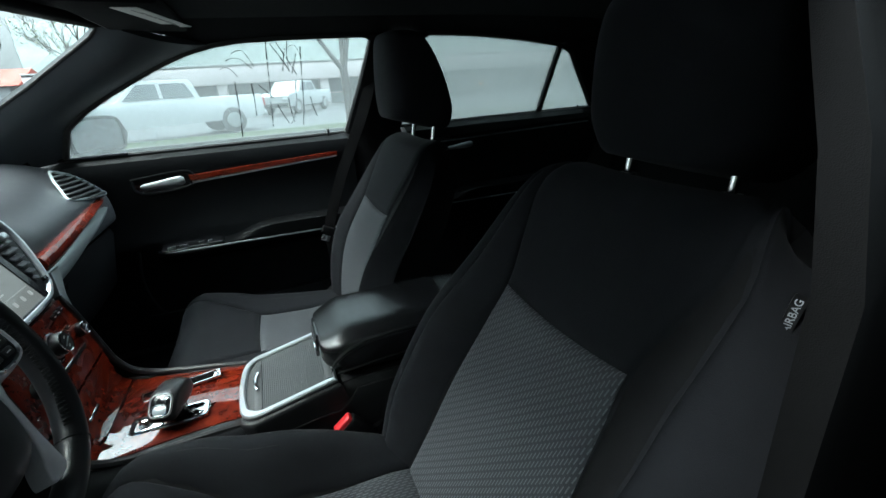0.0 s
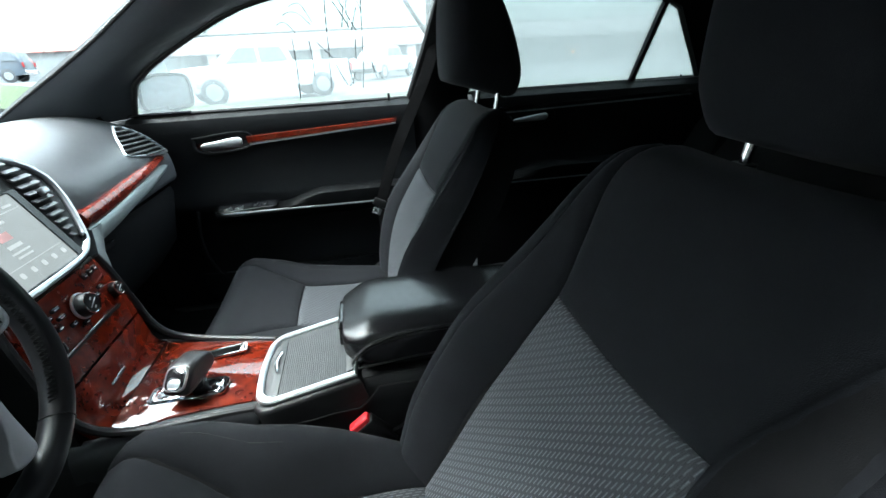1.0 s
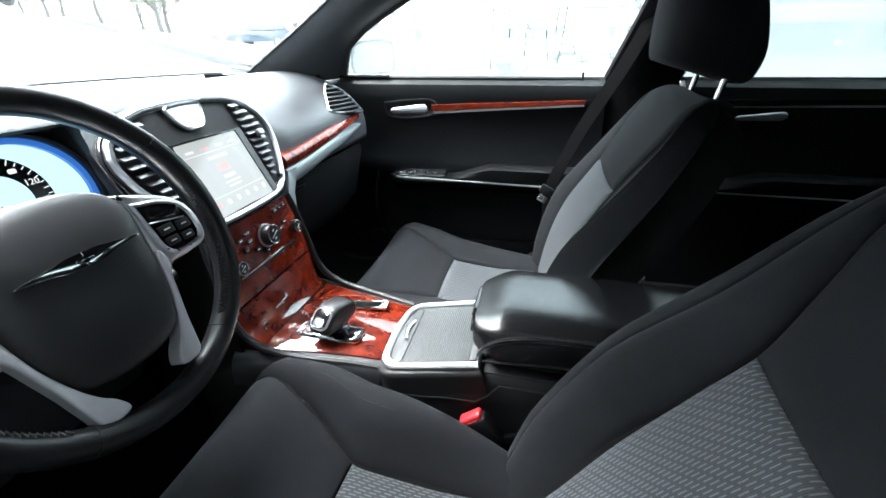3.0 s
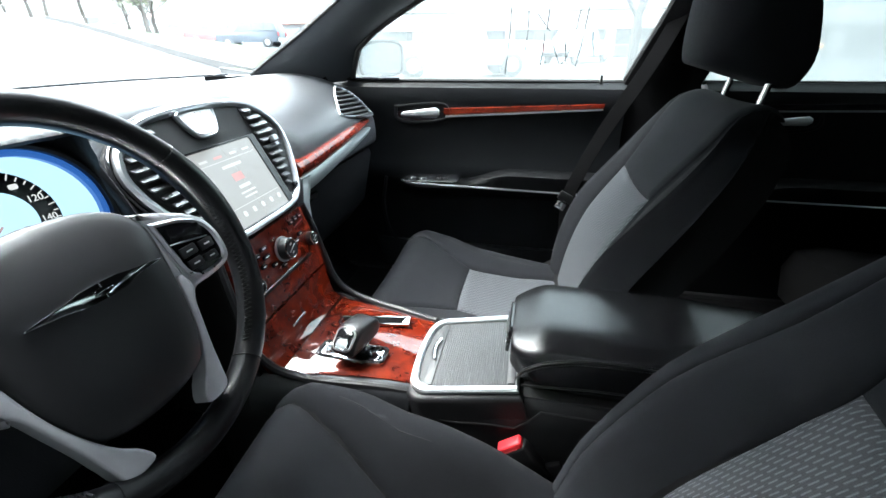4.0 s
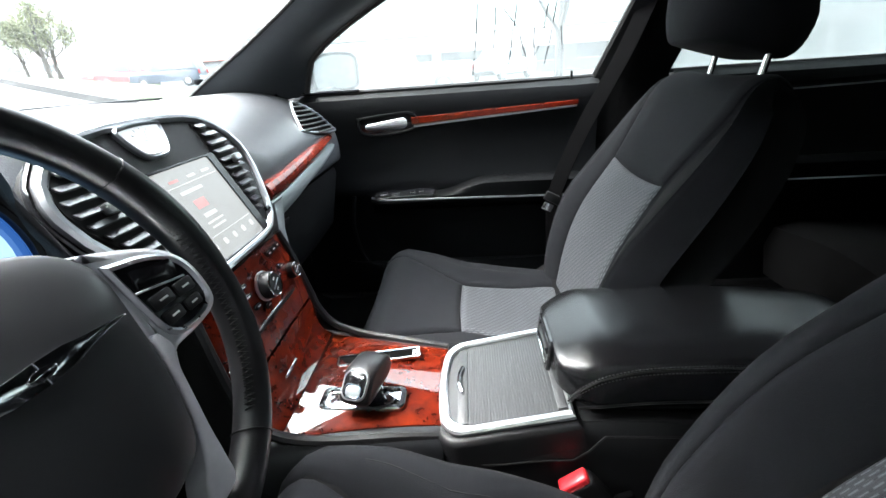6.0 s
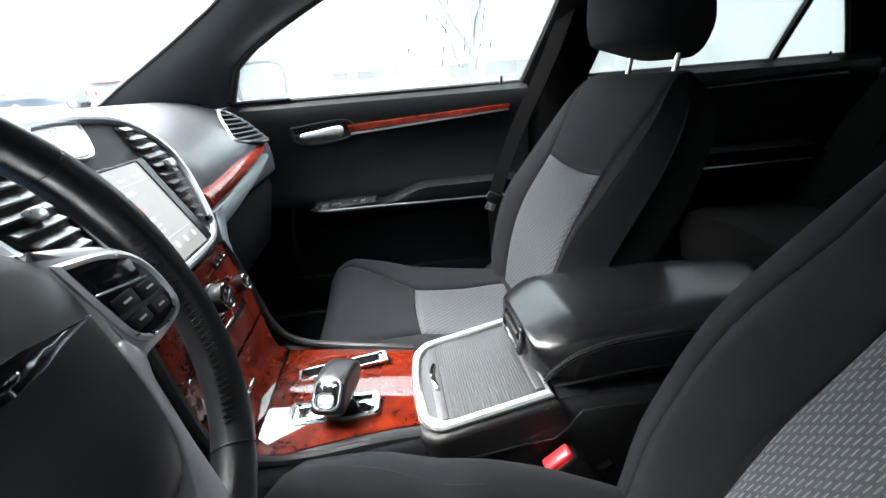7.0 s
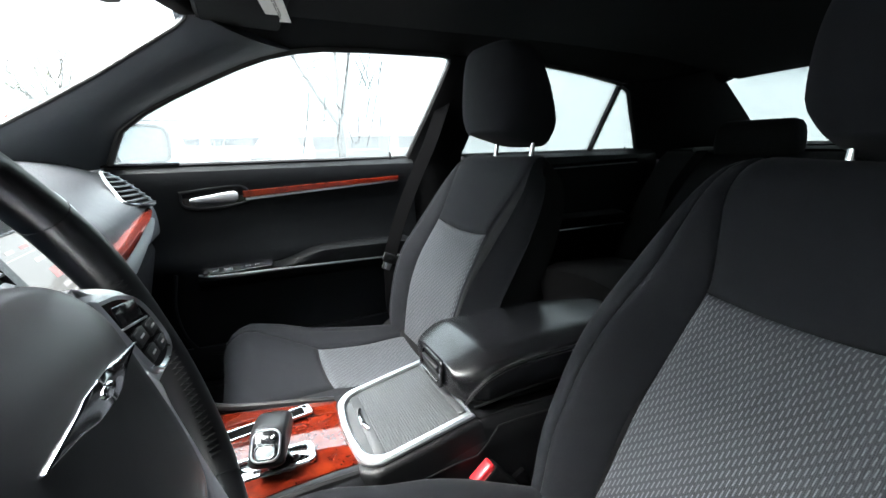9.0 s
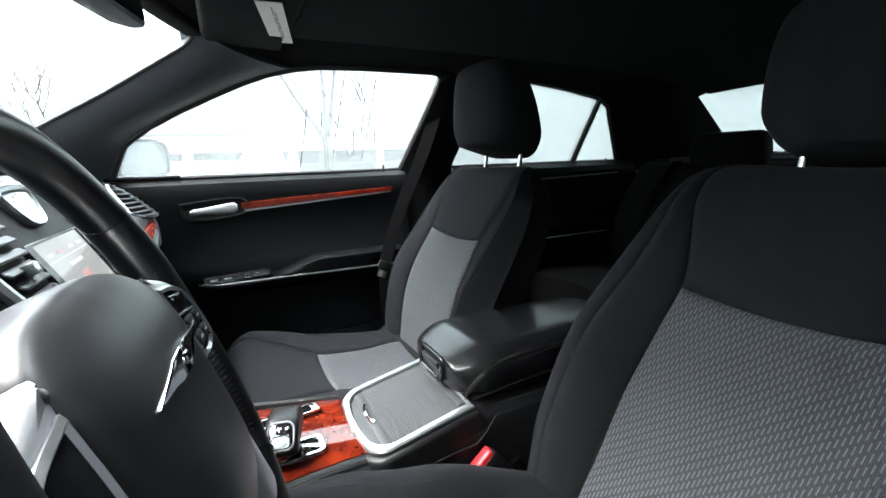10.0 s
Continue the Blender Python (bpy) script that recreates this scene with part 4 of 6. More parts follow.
PASS = [(-1.06, 0.95), (-0.95, 0.972), (-0.80, 0.992), (-0.68, 0.985), (-0.585, 0.955), (-0.525, 0.912), (-0.488, 0.872), (-0.480, 0.812), (-0.490, 0.785), (-0.545, 0.762), (-0.60, 0.74), (-0.64, 0.52)]
CENT = [(-1.06, 0.95), (-0.95, 0.980), (-0.80, 1.000), (-0.68, 1.002), (-0.60, 0.992), (-0.575, 0.975), (-0.535, 0.90), (-0.485, 0.80), (-0.480, 0.77), (-0.52, 0.72), (-0.58, 0.70), (-0.64, 0.52)]
HOOD = [(-1.06, 0.95), (-0.95, 0.982), (-0.80, 1.010), (-0.68, 1.020), (-0.56, 1.012), (-0.505, 0.994), (-0.498, 0.982), (-0.548, 0.968), (-0.555, 0.80), (-0.49, 0.795), (-0.47, 0.76), (-0.56, 0.55)]
FLAT = [(-1.06, 0.95), (-0.95, 0.980), (-0.80, 1.000), (-0.68, 1.000), (-0.60, 0.985), (-0.545, 0.96), (-0.510, 0.92), (-0.480, 0.85), (-0.475, 0.80), (-0.49, 0.77), (-0.52, 0.74), (-0.58, 0.55)]
END = [(-1.06, 0.94), (-0.95, 0.955), (-0.82, 0.965), (-0.72, 0.962), (-0.64, 0.945), (-0.585, 0.905), (-0.545, 0.872), (-0.535, 0.812), (-0.545, 0.79), (-0.58, 0.765), (-0.62, 0.74), (-0.66, 0.52)]
stations = [(-0.74, FLAT), (-0.56, FLAT), (-0.52, HOOD), (-0.212, HOOD), (-0.190, FLAT), (-0.16, CENT), (0.16, CENT), (0.24, PASS), (0.66, PASS), (0.70, PASS), (0.755, END)]
rings = []
for (ya, A), (yb, B) in zip(stations, stations[1:]):
    n = max(2, int((yb - ya) / 0.03))
    for k in range(n if yb < 0.75 else n + 1):
        t = k / n
        y = lerp(ya, yb, t)
        t = smooth(0, 1, t)
        prof = [(lerp(p[0], q[0], t), lerp(p[1], q[1], t)) for p, q in zip(A, B)]
        pts = curve([(p[0], 0, p[1]) for p in prof], 3)
        rings.append([Vector((p.x, y, p.z)) for p in pts] + [Vector((-1.08, y, 0.52)), Vector((-1.09, y, 0.90))])
part("dash_shell", loft(rings), DASHSKIN, dash)
# windscreen base strip and defroster slot
part("defroster_slot", sweep([(-0.93 - 0.10 * (1 - u * u), MID + 0.62 * u, 0.992 + 0.006 * (1 - u * u)) for u in np.linspace(-1, 1, 21)], roundrect(0.03, 0.006, 0.002, 2), up=(0, 0, 1)), DASHSKIN, dash)

# passenger trim: burl over silver
def dash_trim(z_keys, name, mat, out, label):
    rings = []
    for y in np.linspace(0.185, 0.71, 24):
        zt = along([(0.18, z_keys[0]), (0.45, z_keys[2]), (0.71, z_keys[4])], y)
        zb = along([(0.18, z_keys[1]), (0.45, z_keys[3]), (0.71, z_keys[5])], y)
        x = along([(0.18, -0.462), (0.45, -0.468), (0.66, -0.485), (0.715, -0.525)], y)
        h = zt - zb
        rings.append([Vector((x - 0.03 + out, y, zt)), Vector((x - 0.006 + out, y, zt)), Vector((x - 0.001 + out, y, zt - h * 0.2)), Vector((x + 0.003 + out, y, zt - h * 0.5)), Vector((x + out, y, zb + h * 0.15)), Vector((x - 0.006 + out, y, zb)), Vector((x - 0.03 + out, y, zb))])
    return part(name, loft(rings), mat, dash, label)


dash_trim((0.846, 0.815, 0.861, 0.834, 0.872, 0.852), "burl_strip", BURL, 0.0, "glossy red-brown burl strip")
dash_trim((0.8145, 0.778, 0.8335, 0.803, 0.8515, 0.826), "silver_strip", SILVERTRIM, 0.002, "satin silver strip")
rings = []
for z, ya, yb, x in ((0.812, 0.186, 0.232, -0.461), (0.792, 0.172, 0.212, -0.455), (0.765, 0.152, 0.184, -0.448), (0.735, 0.148, 0.168, -0.440), (0.70, 0.151, 0.163, -0.431), (0.65, 0.156, 0.162, -0.421)):
    rings.append([Vector((x - 0.03, ya, z)), Vector((x, ya, z)), Vector((x + 0.003, lerp(ya, yb, 0.35), z)), Vector((x, lerp(ya, yb, 0.8), z)), Vector((x - 0.008, yb, z)), Vector((x - 0.03, yb, z))])
part("silver_drop", loft(rings), SILVERTRIM, dash, "satin silver band beside the centre stack")
gb = loft([[Vector((-0.50, y, 0.772)), Vector((-0.495, y, 0.755)), Vector((-0.53, y, 0.60)), Vector((-0.60, y, 0.52)), Vector((-0.66, y, 0.60)), Vector((-0.62, y, 0.76))] for y in np.linspace(0.20, 0.68, 8)])
# the door vinyl's darker tone stands in for shade under the dash
part("glovebox_door", gb, DOORSKIN, dash)
part("glovebox_latch", box((0.012, 0.06, 0.018), (-0.497, 0.27, 0.742), (0, 12, 0), 0.004), GLOSSBLACK, dash)

# centre bezel, leaning back
SCR = lay_plane((-0.480, 0.017, 0.855), (0, 1, 0), (-0.45, 0, 0.893))
half = [(0, 0.148), (0.05, 0.147), (0.095, 0.143), (0.130, 0.135), (0.158, 0.121), (0.182, 0.100), (0.194, 0.075), (0.195, 0.055), (0.188, 0.025), (0.172, -0.008), (0.153, -0.040), (0.136, -0.062), (0.112, -0.076), (0.085, -0.082), (0.04, -0.084), (0, -0.084)]
BEZ = [(-a, b) for a, b in half] + [(a, b) for a, b in half[::-1]][1:-1]
BEZ = BEZ[::-1]
dense = [tuple(p)[:2] for p in resample([(a, b, 0) for a, b in BEZ + BEZ[:1]], 97)][:-1]
SCRB = SCR @ Matrix.Translation((0, 0, -0.055))
part("bezel_body", slab(dense, SCRB, 0.052, 0.004), PLASTIC, dash)
part("bezel_rim", ringslab(shrink(dense, 0.0005), shrink(dense, 0.0135), SCR @ Matrix.Translation((0, 0, -0.004)), 0.010, 0.004), SATIN, dash, "satin silver rim round the screen and vents")
part("bezel_line", ringslab(shrink(dense, -0.004), shrink(dense, 0.0), SCR @ Matrix.Translation((0, 0, -0.010)), 0.006, 0.002), GLOSSBLACK, dash)
part("bezel_face", slab(shrink(dense, 0.013), SCR @ Matrix.Translation((0, 0, -0.004)), 0.003), PLASTIC, dash)
# emission also carries the windscreen's pale reflection on the lit screen
SCREENMAT = material("screen_face", (0.02, 0.02, 0.022), 0.08, emit=(0.90, 0.90, 0.85), power=0.058)
scr = part("screen", slab(roundrect(0.160, 0.138, 0.004, 2), SCR @ Matrix.Translation((0, 0.0, -0.001)), 0.004), SCREENMAT, dash, "bright glossy touch screen")
INK = material("screen_ink", (0.05, 0.05, 0.05), 0.2, emit=(0.97, 0.97, 0.93), power=0.092)
REDINK = material("screen_red", (0.12, 0.04, 0.04), 0.2, emit=(0.95, 0.60, 0.56), power=0.066)
for a, b, w, h, m_ in [(-0.055, 0.052, 0.018, 0.004, INK), (-0.02, 0.052, 0.02, 0.004, REDINK), (0.02, 0.052, 0.018, 0.004, INK), (0.055, 0.052, 0.02, 0.004, INK), (0, 0.044, 0.15, 0.0012, INK), (0.0, 0.033, 0.05, 0.005, INK), (-0.002, 0.012, 0.026, 0.014, REDINK), (0, -0.006, 0.03, 0.006, INK), (0, -0.017, 0.04, 0.003, INK), (0, -0.025, 0.034, 0.003, INK), (0, -0.036, 0.15, 0.0012, INK)]:
    part("screen_mark", slab(roundrect(w, h, 0.0004, 1), SCR @ Matrix.Translation((a, b, 0.0031)), 0.0003), m_, scr)
for k in range(6):
    part("screen_icon", slab(roundrect(0.009, 0.010, 0.003, 3), SCR @ Matrix.Translation((-0.065 + k * 0.026, -0.049, 0.0031)), 0.0003), (REDINK, INK)[k > 0], scr)
part("screen_frame", ringslab(roundrect(0.196, 0.146, 0.006, 3), roundrect(0.160, 0.138, 0.004, 3), SCR @ Matrix.Translation((0, 0, -0.001)), 0.006, 0.001), GLOSSBLACK, dash)

# clock with a shield-shaped chrome surround
CK = SCR @ Matrix.Translation((-0.007, 0.113, -0.001))
shield = [tuple(p)[:2] for p in resample(curve([(-0.036, 0.024, 0), (0, 0.026, 0), (0.036, 0.024, 0), (0.043, 0.017, 0), (0.036, -0.004, 0), (0.022, -0.022, 0), (0, -0.026, 0), (-0.022, -0.022, 0), (-0.036, -0.004, 0), (-0.043, 0.017, 0), (-0.036, 0.024, 0)], 5), 49)][:-1]
clock = part("clock", ringslab(shield, shrink(shield, 0.005), CK, 0.008, 0.003), SATIN, dash, "chrome surround of the analogue clock")
DIALINK = material("dial_ink", (0.40, 0.41, 0.41), 0.5)
DIAL = material("clock_dial", (0.62, 0.64, 0.64), 0.25, 0.3, grain=0.04, coat=1.0)
part("clock_dial", slab(shrink(shield, 0.006), CK, 0.006), DIAL, clock)
part("clock_hand", box((0.0012, 0.016, 0.0008), (0.002, 0.006, 0.0068), (0, 0, -30), 0.0003, 1, m=CK), DIALINK, clock)
part("clock_hand", box((0.0012, 0.011, 0.0008), (-0.003, -0.002, 0.0074), (0, 0, 60), 0.0003, 1, m=CK), DIALINK, clock)
for k in range(12):
    q = 2 * math.pi * k / 12
    part("clock_mark", box((0.001, 0.003, 0.0006), (0.022 * math.sin(q), 0.017 * math.cos(q), 0.0064), (0, 0, -math.degrees(q)), 0.0, 1, m=CK), DIALINK, clock)


SLAT = material("vent_slat", (0.030, 0.032, 0.034), 0.32, 0.2, grain=0.05)


def vent(name, m, outline, n, lean, rim=None):
    """An air vent: dark well, rim, slats one by one, and a thumb tab."""
    v = part(name, slab(outline, m @ Matrix.Translation((0, 0, -0.001)), 0.002), WELL, dash)
    if rim:
        part("vent_rim", ringslab(outline, shrink(outline, rim), m @ Matrix.Translation((0, 0, 0.0)), 0.006, 0.002), SILVERTRIM, v)
    ys = [p[1] for p in outline]
    lo, hi = min(ys), max(ys)
    for k in range(n):
        b = lerp(lo, hi, (k + 0.6) / (n + 0.2))
        xs = []
        for (x0, y0), (x1, y1) in zip(outline, outline[1:] + outline[:1]):
            if (y0 - b) * (y1 - b) <= 0 and y0 != y1:
                xs.append(x0 + (x1 - x0) * (b - y0) / (y1 - y0))
        if len(xs) >= 2:
            l, r = min(xs) + (rim or 0.001), max(xs) - (rim or 0.001)
            if r - l > 0.006:
                part("slat", box((r - l, 0.0034, 0.011), ((l + r) / 2, b, 0.006), (lean, 0, 0), 0.0012, 1, m=m), SLAT, v)
    return v


VO = [(0.104, 0.124), (0.125, 0.120), (0.146, 0.110), (0.166, 0.092), (0.177, 0.073), (0.178, 0.055), (0.172, 0.029), (0.156, -0.004), (0.138, -0.036), (0.122, -0.056), (0.106, -0.064)]
for sg, nm in ((1, "centre_vent"), (-1, "centre_vent")):
    k = 0.74 if sg > 0 else 1.0
    o = [((0.102 + (a - 0.102) * k) * sg, lerp(b, 0.124, 0.10)) for a, b in VO]
    o = o if sg > 0 else o[::-1]
    v = vent(nm, SCR @ Matrix.Translation((0, 0, -0.0005)), o, 11, 55)
    part("vent_tab", box((0.018, 0.013, 0.012), (sg * 0.138, 0.050, 0.011), (0, 0, 0), 0.003, 2, m=SCR), SATIN, v)
    part("vent_wheel", box((0.012, 0.008, 0.007), (sg * 0.128, -0.046, 0.004), (0, 0, 0), 0.002, 2, m=SCR), GLOSSBLACK, v)
# passenger end vent, a curved wedge
PV = lay_plane((-0.520, 0.608, 0.916), (0.10, 0.93, -0.03), (-0.66, 0.08, 0.74))
pv = [tuple(p)[:2] for p in resample(curve([(-0.012, 0.062, 0), (0.030, 0.046, 0), (0.060, 0.012, 0), (0.071, -0.040, 0), (0.066, -0.056, 0), (-0.02, -0.050, 0), (-0.096, -0.034, 0), (-0.075, 0.0, 0), (-0.045, 0.036, 0), (-0.012, 0.062, 0)], 4), 41)][:-1]
pv = pv[::-1]
vent("end_vent", PV, pv, 8, 50, 0.006)

# instruments behind the wheel
CLM = lay_plane((-0.537, -0.279, 0.893), (0.12, 1, 0), (-0.20, 0, 0.98))
BLUE = material("gauge_blue", (0.02, 0.05, 0.12), 0.3, emit=(0.08, 0.30, 1.0), power=0.045)
PALE = material("gauge_pale", (0.3, 0.4, 0.5), 0.4, emit=(0.50, 0.80, 1.0), power=0.13)
cl = part("instrument_gauge", ringslab(disc(0.081, 48), disc(0.0735, 48), CLM, 0.014, 0.003), BLUE, dash, "blue-lit ring of the speedometer")
part("gauge_face", slab(disc(0.075, 48), CLM, 0.003), PALE, cl)
part("gauge_band", ringslab(disc(0.058, 48), disc(0.036, 48), CLM @ Matrix.Translation((-0.025, 0.006, 0.003)), 0.001), GLOSSBLACK, cl)
part("gauge_hub", slab(disc(0.033, 40), CLM @ Matrix.Translation((-0.025, 0.006, 0.003)), 0.002), PALE, cl)
part("fuel_gauge", slab(disc(0.020, 30), CLM @ Matrix.Translation((-0.006, -0.022, 0.005)), 0.0015), GLOSSBLACK, cl)
part("gauge_needle", box((0.040, 0.0022, 0.0015), (-0.041, -0.008, 0.008), (0, 0, 40), 0.0005, 1, m=CLM), REDINK, cl)
for k in range(30):
    q = radians(215 - k * 8.6)
    part("gauge_tick", box((0.005 if k % 3 else 0.008, 0.0012, 0.0005), (-0.025 + 0.054 * math.cos(q), 0.006 + 0.054 * math.sin(q), 0.0045), (0, 0, math.degrees(q)), 0, 1, m=CLM), INK, cl)
for txt, q in (("120", 24), ("140", -8)):
    words(txt, 0.011, CLM @ Matrix.Translation((-0.025 + 0.045 * math.cos(radians(q)), 0.006 + 0.045 * math.sin(radians(q)), 0.0044)), INK, cl)
for q in (52, 80, 108, 136, 164, 192):
    part("gauge_numeral", slab(roundrect(0.009, 0.006, 0.002, 2), CLM @ Matrix.Translation((-0.025 + 0.045 * math.cos(radians(q)), 0.006 + 0.045 * math.sin(radians(q)), 0.0044)), 0.0004), INK, cl)
part("gauge_cowl", ringslab(disc(0.088, 48), disc(0.081, 48), CLM @ Matrix.Translation((0, 0, -0.02)), 0.042, 0.003), PLASTIC, cl)
CLM2 = CLM @ Matrix.Translation((-0.20, 0, 0))
cl2 = part("instrument_gauge", ringslab(disc(0.085, 48), disc(0.076, 48), CLM2, 0.014, 0.005), BLUE, dash, "blue-lit ring of the rev counter")
part("gauge_face", slab(disc(0.077, 48), CLM2, 0.003), PALE, cl2)

# ---- steering wheel ----
WO = (-0.37, -0.352, 0.86)
WT = radians(21)
WM = lay_plane(WO, (0, 1, 0), (-math.sin(WT), 0, math.cos(WT)))
wheel = root("steering_wheel", WO, "black leather steering wheel with silver spokes and chrome badge", "steering wheel")
RIM = 0.182
rim = []
for i in range(96):
    q = 2 * math.pi * i / 96
    fat = 1.0 + 0.10 * (math.exp(-((math.degrees(q) - 20) / 16) ** 2) + math.exp(-((math.degrees(q) - 160) / 16) ** 2))
    ring = []
    for k in range(20):
        b = 2 * math.pi * k / 20
        r = RIM + 0.0160 * fat * math.cos(b)
        ring.append(WM @ Vector((r * math.cos(q), r * math.sin(q), 0.0185 * fat * math.sin(b) - 0.004)))
    rim.append(ring)
part("rim", loft(rim, loop=True), material("rim_leather", (0.0062, 0.0063, 0.0072), 0.34, spec=0.45, grain=0.1, scale=30), wheel, "black stitched leather rim")
for q in (35, 145, 238, 302):
    ring = []
    for k in range(20):
        b = 2 * math.pi * k / 20
        r = RIM + 0.0166 * math.cos(b)
        ring.append(WM @ Vector((r * math.cos(radians(q)), r * math.sin(radians(q)), 0.0191 * math.sin(b) - 0.004)))
    part("rim_seam", tube(ring, 0.0009, 6, up=WM.to_3x3() @ Vector((math.cos(radians(q)), math.sin(radians(q)), 0)), loop=False), PLASTIC, wheel)
THREAD = material("stitching", (0.012, 0.012, 0.013), 0.7, grain=0.1)
for q0, q1 in ((-52, 20), (160, 232)):
    n = int((q1 - q0) / 1.9)
    zig = []
    for i in range(2 * n):
        q = radians(lerp(q0, q1, i / (2 * n)))
        b = radians(138 if i % 2 else 164)
        r = RIM + 0.0166 * math.cos(b)
        zig.append(WM @ Vector((r * math.cos(q), r * math.sin(q), 0.0190 * math.sin(b) - 0.004)))
    part("stitching", tube(zig, 0.0012, 5, up=WM.col[2].to_3d()), THREAD, wheel)
# airbag pad and spokes stand a little proud of the rim and turned towards the middle of the car
HW = WM @ pose(-0.018, 0, 0.007, 0, -5, 0)
padh = [(0, 0.082), (0.045, 0.078), (0.074, 0.065), (0.087, 0.043), (0.086, 0.015), (0.081, -0.03), (0.075, -0.063), (0.064, -0.095), (0.052, -0.110), (0.030, -0.118), (0, -0.121)]
PADO = [(a, b) for a, b in padh] + [(-a, b) for a, b in padh[::-1]][1:-1]
PADO = [tuple(p)[:2] for p in resample(curve([(a, b, 0) for a, b in PADO + PADO[:1]], 4), 97)][:-1][::-1]
rings = []
for s, z in ((1.0, -0.034), (1.0, -0.008), (0.992, -0.003), (0.975, 0.001), (0.95, 0.0035), (0.89, 0.0072), (0.80, 0.0102), (0.66, 0.0128), (0.45, 0.0146), (0.2, 0.0156), (0.04, 0.0158)):
    k = [(a * s, (b + 0.02) * s - 0.02) for a, b in PADO]
    rings.append([HW @ Vector((a, b, z - 2.4 * max(0.0, b - 0.012) ** 2)) for a, b in k])
part("pad", loft(rings), PADSKIN, wheel, "grained black airbag pad")
# hub behind the pad and column
part("hub", slab(disc(0.062, 40), WM @ Matrix.Translation((0, -0.02, -0.09)), 0.07, 0.01), PLASTIC, wheel)
for sg in (-1, 1):
    f = lambda o: [(sg * a, b) for a, b in (o if sg > 0 else o[::-1])]
    WS = HW @ Matrix.Translation((0, 0, -0.010))
    # side spoke with switch pod
    so = [tuple(p)[:2] for p in resample(curve([(0.076, 0.060, 0), (0.108, 0.050, 0), (0.140, 0.036, 0), (0.158, 0.018, 0), (0.164, -0.006, 0), (0.158, -0.033, 0), (0.126, -0.040, 0), (0.100, -0.041, 0), (0.092, -0.052, 0), (0.082, -0.03, 0), (0.084, 0.02, 0), (0.076, 0.060, 0)], 4), 57)][:-1][::-1]
    sp = part("spoke", slab(f(so), WS @ Matrix.Translation((0, 0, -0.026)), 0.034, 0.008, 4), SILVER, wheel, "silver spoke with a black switch panel")
    po = [tuple(p)[:2] for p in resample(curve([(0.094, 0.036, 0), (0.122, 0.030, 0), (0.143, 0.017, 0), (0.149, -0.006, 0), (0.143, -0.026, 0), (0.106, -0.027, 0), (0.098, 0.0, 0), (0.094, 0.036, 0)], 4), 41)][:-1][::-1]
    part("switch_rim", ringslab(f(shrink(po, -0.0055)), f(po), WS @ Matrix.Translation((0, 0, 0.006)), 0.0065, 0.0025), SATIN, sp)
    part("switch_panel", slab(f(po), WS @ Matrix.Translation((0, 0, 0.006)), 0.0045), GLOSSBLACK, sp)
    if sg > 0:
        for a, b, w, h in ((0.111, -0.001, 0.021, 0.012), (0.135, -0.003, 0.019, 0.012), (0.111, -0.0165, 0.019, 0.011), (0.133, -0.018, 0.017, 0.010)):
            part("switch", slab(roundrect(w, h, 0.002, 3), WS @ Matrix.Translation((a, b, 0.010)), 0.003, 0.001), PLASTIC, sp)
            part("switch_mark", box((w * 0.4, 0.0016, 0.0004), (a, b, 0.0133), (0, 0, 0), 0, 1, m=WS), WHITEINK, sp)
        tilt_ = WS @ Matrix.Translation((0.120, 0.0185, 0.010)) @ pose(0, 0, 0, 0, 0, -11)
        part("switch_display", slab(roundrect(0.040, 0.016, 0.002, 3), tilt_, 0.0015, 0.0005), GLOSSBLACK, sp)
        part("switch_divider", box((0.047, 0.0018, 0.002), (0.001, -0.0098, 0.001), (0, 0, 0), 0.0006, 1, m=tilt_), SATIN, sp)
    lo = [tuple(p)[:2] for p in resample(curve([(0.090, -0.020, 0), (0.094, -0.036, 0), (0.0865, -0.052, 0), (0.0805, -0.075, 0), (0.073, -0.105, 0), (0.068, -0.130, 0), (0.061, -0.152, 0), (0.034, -0.152, 0), (0.040, -0.134, 0), (0.050, -0.122, 0), (0.062, -0.100, 0), (0.0735, -0.068, 0), (0.0795, -0.04, 0), (0.083, -0.02, 0), (0.090, -0.020, 0)], 4), 73)][:-1][::-1]
    part("lower_spoke", slab(f(lo), HW @ Matrix.Translation((0, 0, -0.022)), 0.024, 0.003, 3), SPOKE_LIT, wheel, "silver lower spoke with caught light put into its paint")
# plain winged badge
for sg in (-1, 1):
    o = [(0.0, 0.0085), (0.018, 0.0078), (0.028, 0.0056), (0.062, 0.0012), (0.063, 0.0), (0.034, -0.0035), (0.020, -0.0070), (0.0, -0.0080)]
    o = [(sg * a, b) for a, b in (o if sg > 0 else o[::-1])]
    part("badge_wing", slab(o, HW @ Matrix.Translation((0.007, 0.008, 0.0140)) @ pose(0, 0, 0, 0, 3 * sg, 0), 0.0055, 0.0015), CHROME, wheel, "chrome winged badge")
part("badge_middle", slab(disc(0.005, 24, 1.8, 0.8), HW @ Matrix.Translation((0.007, 0.008, 0.0150)), 0.0055, 0.002), CHROME, wheel)
col = lay_plane(WO, (0, 1, 0), (-math.sin(WT), 0, math.cos(WT)))
part("column_cover", loft([[col @ Vector((a, b - 0.02 - 0.02 * k, -0.07 - 0.16 * k)) for a, b in roundrect(0.12 + 0.05 * k, 0.10 + 0.05 * k, 0.035, 5)] for k in (0, 0.3, 0.7, 1.0)]), PLASTIC, wheel)
stalk = curve([WM @ Vector(p) for p in ((0.04, -0.055, -0.10), (0.09, -0.065, -0.085), (0.135, -0.068, -0.07))], 5)
